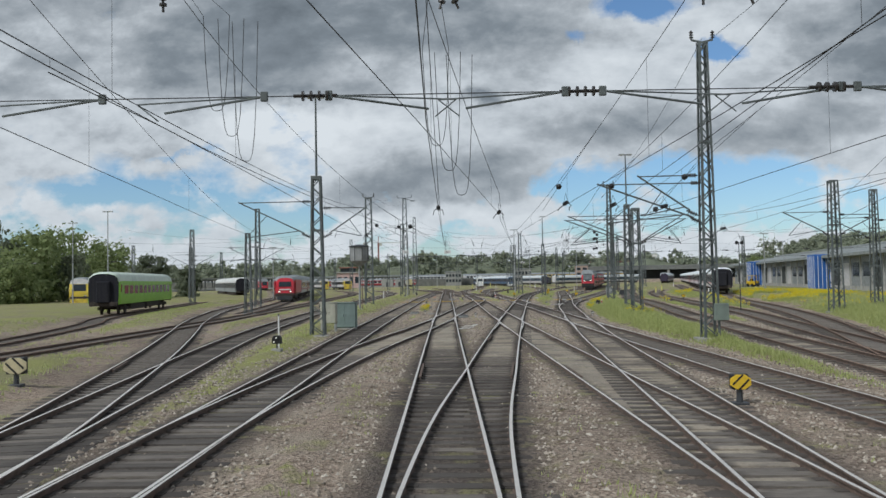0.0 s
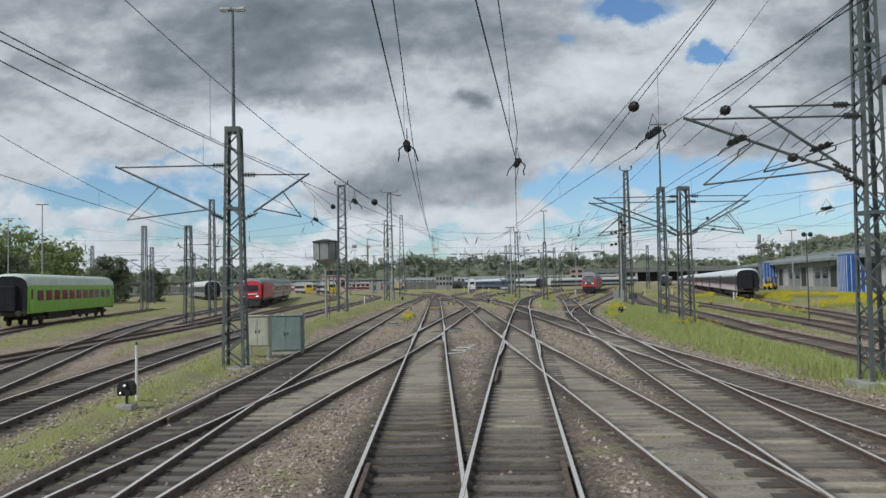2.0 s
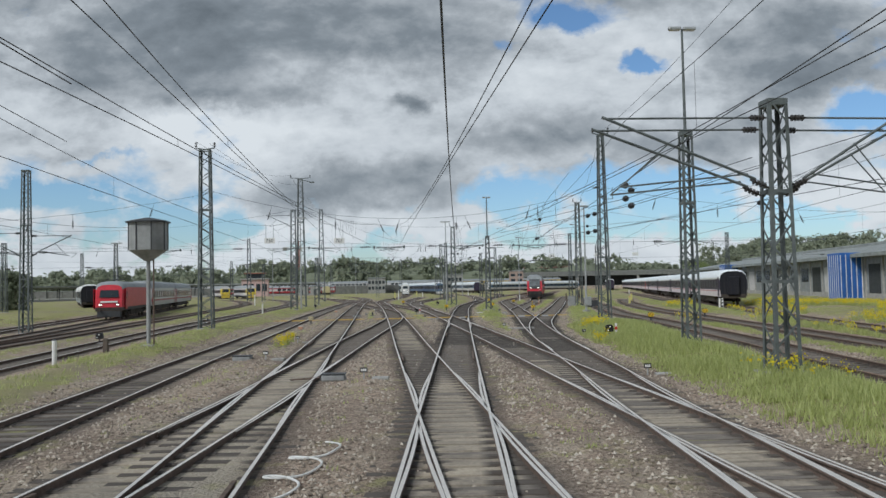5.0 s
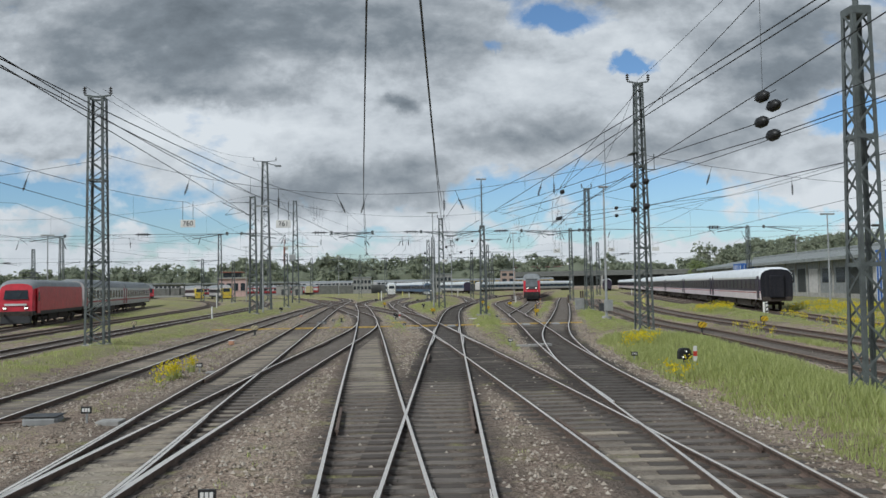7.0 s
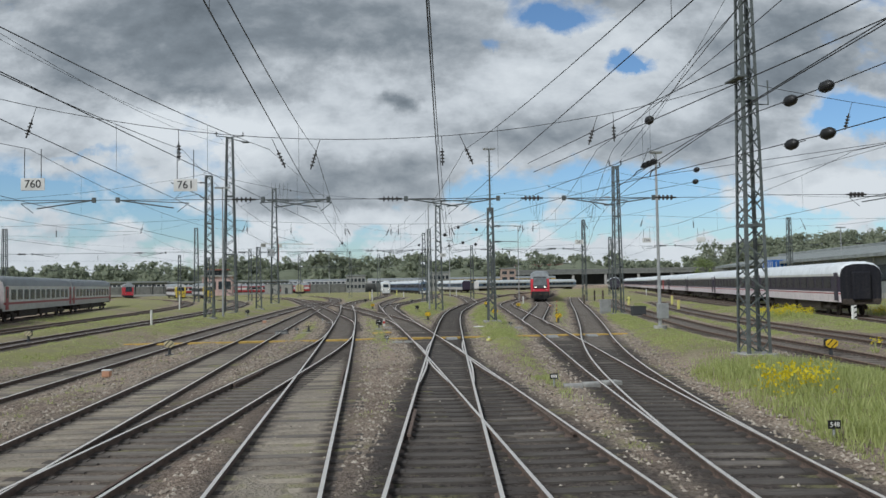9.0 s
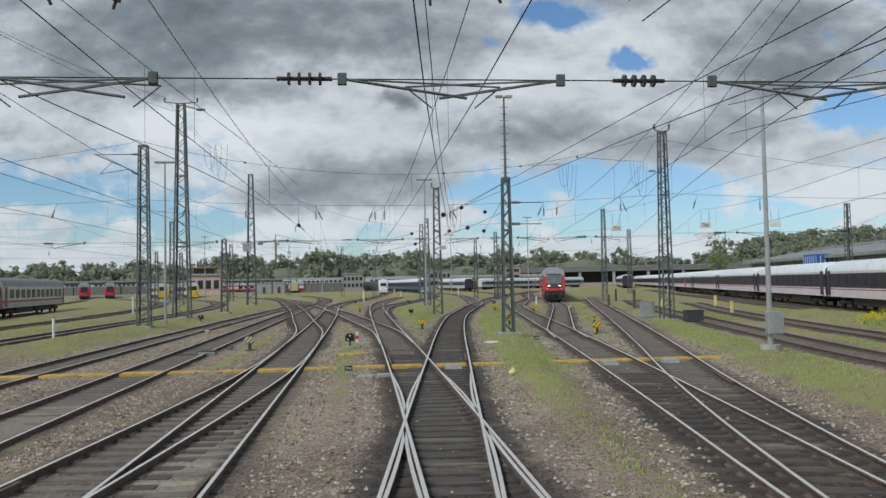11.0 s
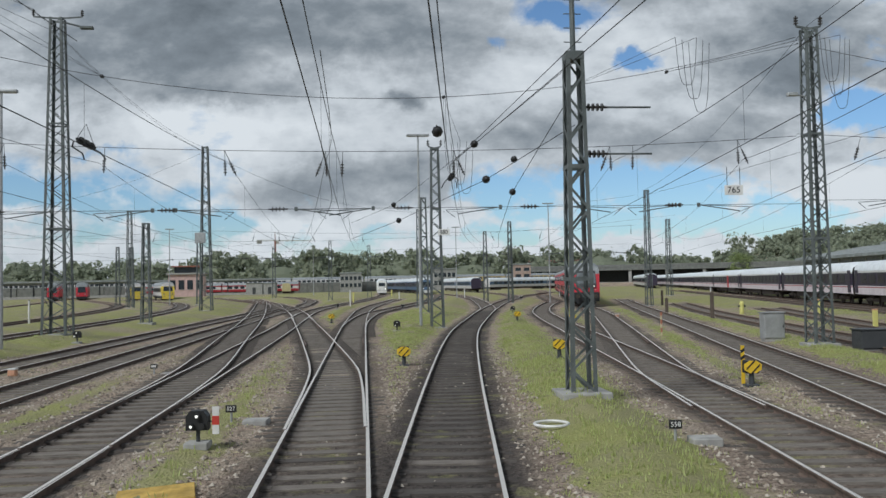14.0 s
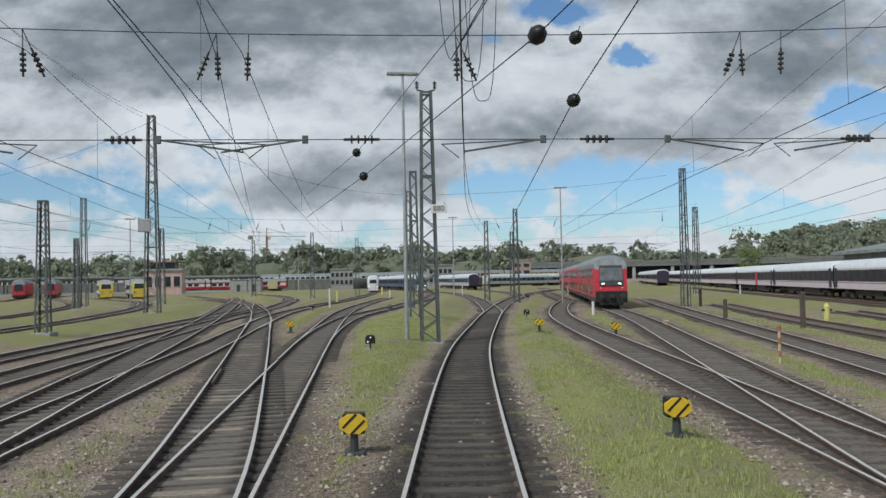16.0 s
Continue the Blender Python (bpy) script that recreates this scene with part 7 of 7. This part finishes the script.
def bulk(name, verts, faces, material, label, category):
    me = bpy.data.meshes.new(name)
    me.from_pydata(verts.tolist(), [], faces.tolist())
    me.materials.append(material)
    tagged(new(name, me), label, category, kind="stuff")


def patchy(x, y):
    return 0.5 + 0.25 * np.sin(0.61 * x + 1.3 * np.sin(0.23 * y)) + 0.25 * np.sin(0.37 * y + 1.7 * np.sin(0.41 * x))


def blades(x, y, z, tall, spread, each):
    """Thin bent blades round each tuft's foot."""
    n = len(x)
    x, y, z, tall, spread = (np.repeat(v, each) for v in (x, y, z, tall, spread))
    k = n * each
    a = gen.uniform(0, 2 * np.pi, k)
    ox, oy = gen.normal(0, 1, k) * spread, gen.normal(0, 1, k) * spread
    h = tall * gen.uniform(0.5, 1.2, k)
    w = 0.012 + 0.028 * h
    lean = h * gen.uniform(0.1, 0.7, k)
    b = gen.uniform(0, 2 * np.pi, k)
    p0 = np.c_[x + ox - w * np.cos(a), y + oy - w * np.sin(a), z - 0.02]
    p1 = np.c_[x + ox + w * np.cos(a), y + oy + w * np.sin(a), z - 0.02]
    p2 = np.c_[x + ox + lean * np.cos(b), y + oy + lean * np.sin(b), z + h]
    v = np.stack([p0, p1, p2], 1).reshape(-1, 3)
    return v, np.arange(3 * k).reshape(-1, 3)


def scatter(count, x0, x1, y0, y1):
    return gen.uniform(x0, x1, count), y0 + (y1 - y0) * gen.random(count) ** 1.0


def grow_grass():
    xs, ys, hs = [], [], []
    # Thick strips beside the tracks.
    for count, x0, x1, y0, y1, tall, least in ((26000, -32, 10, 8, 150, 0.16, 1.85), (150000, 9, 30, 16, 150, 0.26, 1.8), (20000, 26, 56, 50, 165, 0.26, 1.8), (42000, 4, 40, 105, 175, 0.11, 1.4)):
        x, y = scatter(count, x0, x1, y0, y1)
        d = near_line(x, y)
        keep = (d > least) & (gen.random(count) < (0.25 + 0.9 * patchy(x, y)) * np.where((y > 90) & (count > 100000), 0.3, 1.0))
        xs.append(x[keep]); ys.append(y[keep]); hs.append(np.where(y[keep] > 90, min(tall, 0.10), tall) * (0.55 + 0.8 * patchy(x[keep] * 2.3, y[keep] * 2.1)) * np.clip((d[keep] - least + 0.4) / 1.0, 0.3, 1))
    # Odd weeds in the ballast.
    x, y = scatter(9000, -14, 26, 8, 140)
    d = near_line(x, y)
    keep = (d > 1.2) & (patchy(x * 1.7 + 4, y * 1.9) > 0.55)
    xs.append(x[keep]); ys.append(y[keep]); hs.append(np.full(keep.sum(), 0.07))
    x, y, h = np.concatenate(xs), np.concatenate(ys), np.concatenate(hs)
    z = ground_height(near_line(x, y), x, y)
    v, f = blades(x, y, z, h, 0.05 + 0.25 * h, 6)
    bulk("grass", v, f, BLADES, "tufts of yellow-green grass and weeds in the yard", "grass")


grow_grass()


def grow_flowers():
    xs, ys = [], []
    for x, y, r, n in ((15.5, 83.8, 0.45, 40), (-1.25, 76, 0.3, 18), (13.6, 56.3, 0.5, 16), (12.7, 73, 0.4, 22), (16, 46, 0.8, 30), (-1.7, 77.6, 0.25, 24), (-1.5, 79.9, 0.22, 18)):
        xs.append(gen.normal(x, r, n)); ys.append(gen.normal(y, r * 1.6, n))
    for count, x0, x1, y0, y1 in ((2600, 30, 45, 75, 100), (2600, 34, 47, 98, 124), (500, 24, 32, 60, 95)):
        x, y = scatter(count, x0, x1, y0, y1)
        keep = patchy(x, y) > 0.55
        xs.append(x[keep]); ys.append(y[keep])
    x, y = np.concatenate(xs), np.concatenate(ys)
    d = near_line(x, y)
    x, y, d = x[d > 1.7], y[d > 1.7], d[d > 1.7]
    z = ground_height(d, x, y)
    tall = gen.uniform(0.28, 0.58, len(x))
    stems, sf = blades(x, y, z, tall, np.full(len(x), 0.04), 5)
    bulk("flower_stems", stems, sf, BLADES, "green stems of the rapeseed plants", "stems")
    n = 15
    cx, cy, cz = (np.repeat(q, n) for q in (x, y, z + tall))
    k = len(cx)
    c = np.c_[cx + gen.normal(0, 0.09, k), cy + gen.normal(0, 0.09, k), cz + gen.normal(-0.03, 0.07, k)]
    u = gen.normal(0, 1, (k, 3)); u /= np.linalg.norm(u, axis=1)[:, None]
    w = np.cross(u, gen.normal(0, 1, (k, 3))); w /= np.linalg.norm(w, axis=1)[:, None]
    s = gen.uniform(0.022, 0.042, k)[:, None]
    v = np.stack([c - u * s, c + w * s, c + u * s, c - w * s], 1).reshape(-1, 3)
    bulk("rapeseed_flowers", v, np.arange(4 * k).reshape(-1, 4), PETALS, "yellow rapeseed flowers in the weeds", "flowers")


grow_flowers()


def strew_stones():
    x, y = scatter(190000, -9, 22, 7, 140)
    d = near_line(x, y)
    keep = (d < 1.95) & ((d > 1.15) | (gen.random(len(x)) < 0.035)) & (gen.random(len(x)) < np.clip(1.15 - abs(y - 50) / 160, 0.3, 1))
    x, y, d = x[keep][:95000], y[keep][:95000], d[keep][:95000]
    k = len(x)
    inside = d < 1.35
    z = ground_height(d, x, y) + np.where(inside, 0.004, 0.012)
    s = gen.uniform(0.022, 0.05, k)
    base = np.array([(1, 0, 0), (0, 1, 0), (-1, 0, 0), (0, -1, 0), (0, 0, 0.8), (0, 0, -0.8)], float)
    v = base[None] * s[:, None, None] * gen.uniform(0.6, 1.3, (k, 6, 1))
    a = gen.uniform(0, 6.28, k)
    ca, sa = np.cos(a)[:, None], np.sin(a)[:, None]
    v = np.stack([v[..., 0] * ca - v[..., 1] * sa, v[..., 0] * sa + v[..., 1] * ca, v[..., 2]], -1) + np.stack([x, y, z], -1)[:, None]
    f = np.array([(0, 1, 4), (1, 2, 4), (2, 3, 4), (3, 0, 4), (1, 0, 5), (2, 1, 5), (3, 2, 5), (0, 3, 5)])
    bulk("ballast_stones", v.reshape(-1, 3), (f[None] + 6 * np.arange(k)[:, None, None]).reshape(-1, 3), STONE, "loose grey and brown ballast stones along the tracks", "ballast")


strew_stones()


# ---------------------------------------------------------------- sleepers, one by one
sleeper_shell = Shell()
sleeper_shell.box(-1.3, -0.13, -0.16, 1.3, 0.13, 0.0)
for side in (-RAIL_GAP, RAIL_GAP):
    sleeper_shell.box(side - 0.17, -0.09, -0.001, side + 0.17, 0.09, 0.012)
spots = np.array([where.to_translation() for _, where in road_sleepers])
sandy = stained(SANDED, spots[:, 0], spots[:, 1], 0.9, 0.3)
oily = stained(OILED, spots[:, 0], spots[:, 1], 0.9, 0.3)
kept = []
for material in (SLEEPER, SANDY_SLEEPER, OILY_SLEEPER):
    kept.append(sleeper_shell.mesh("sleeper", material))
    kept[-1].attributes.new("across", "FLOAT", "POINT").data.foreach_set("value", [v[0] for v in sleeper_shell.v])
for (road, where), a, b in zip(road_sleepers, sandy, oily):
    piece = new("sleeper", kept[1] if random.random() < a else kept[2] if random.random() < b else kept[0])
    piece.parent, piece.matrix_basis = road, where
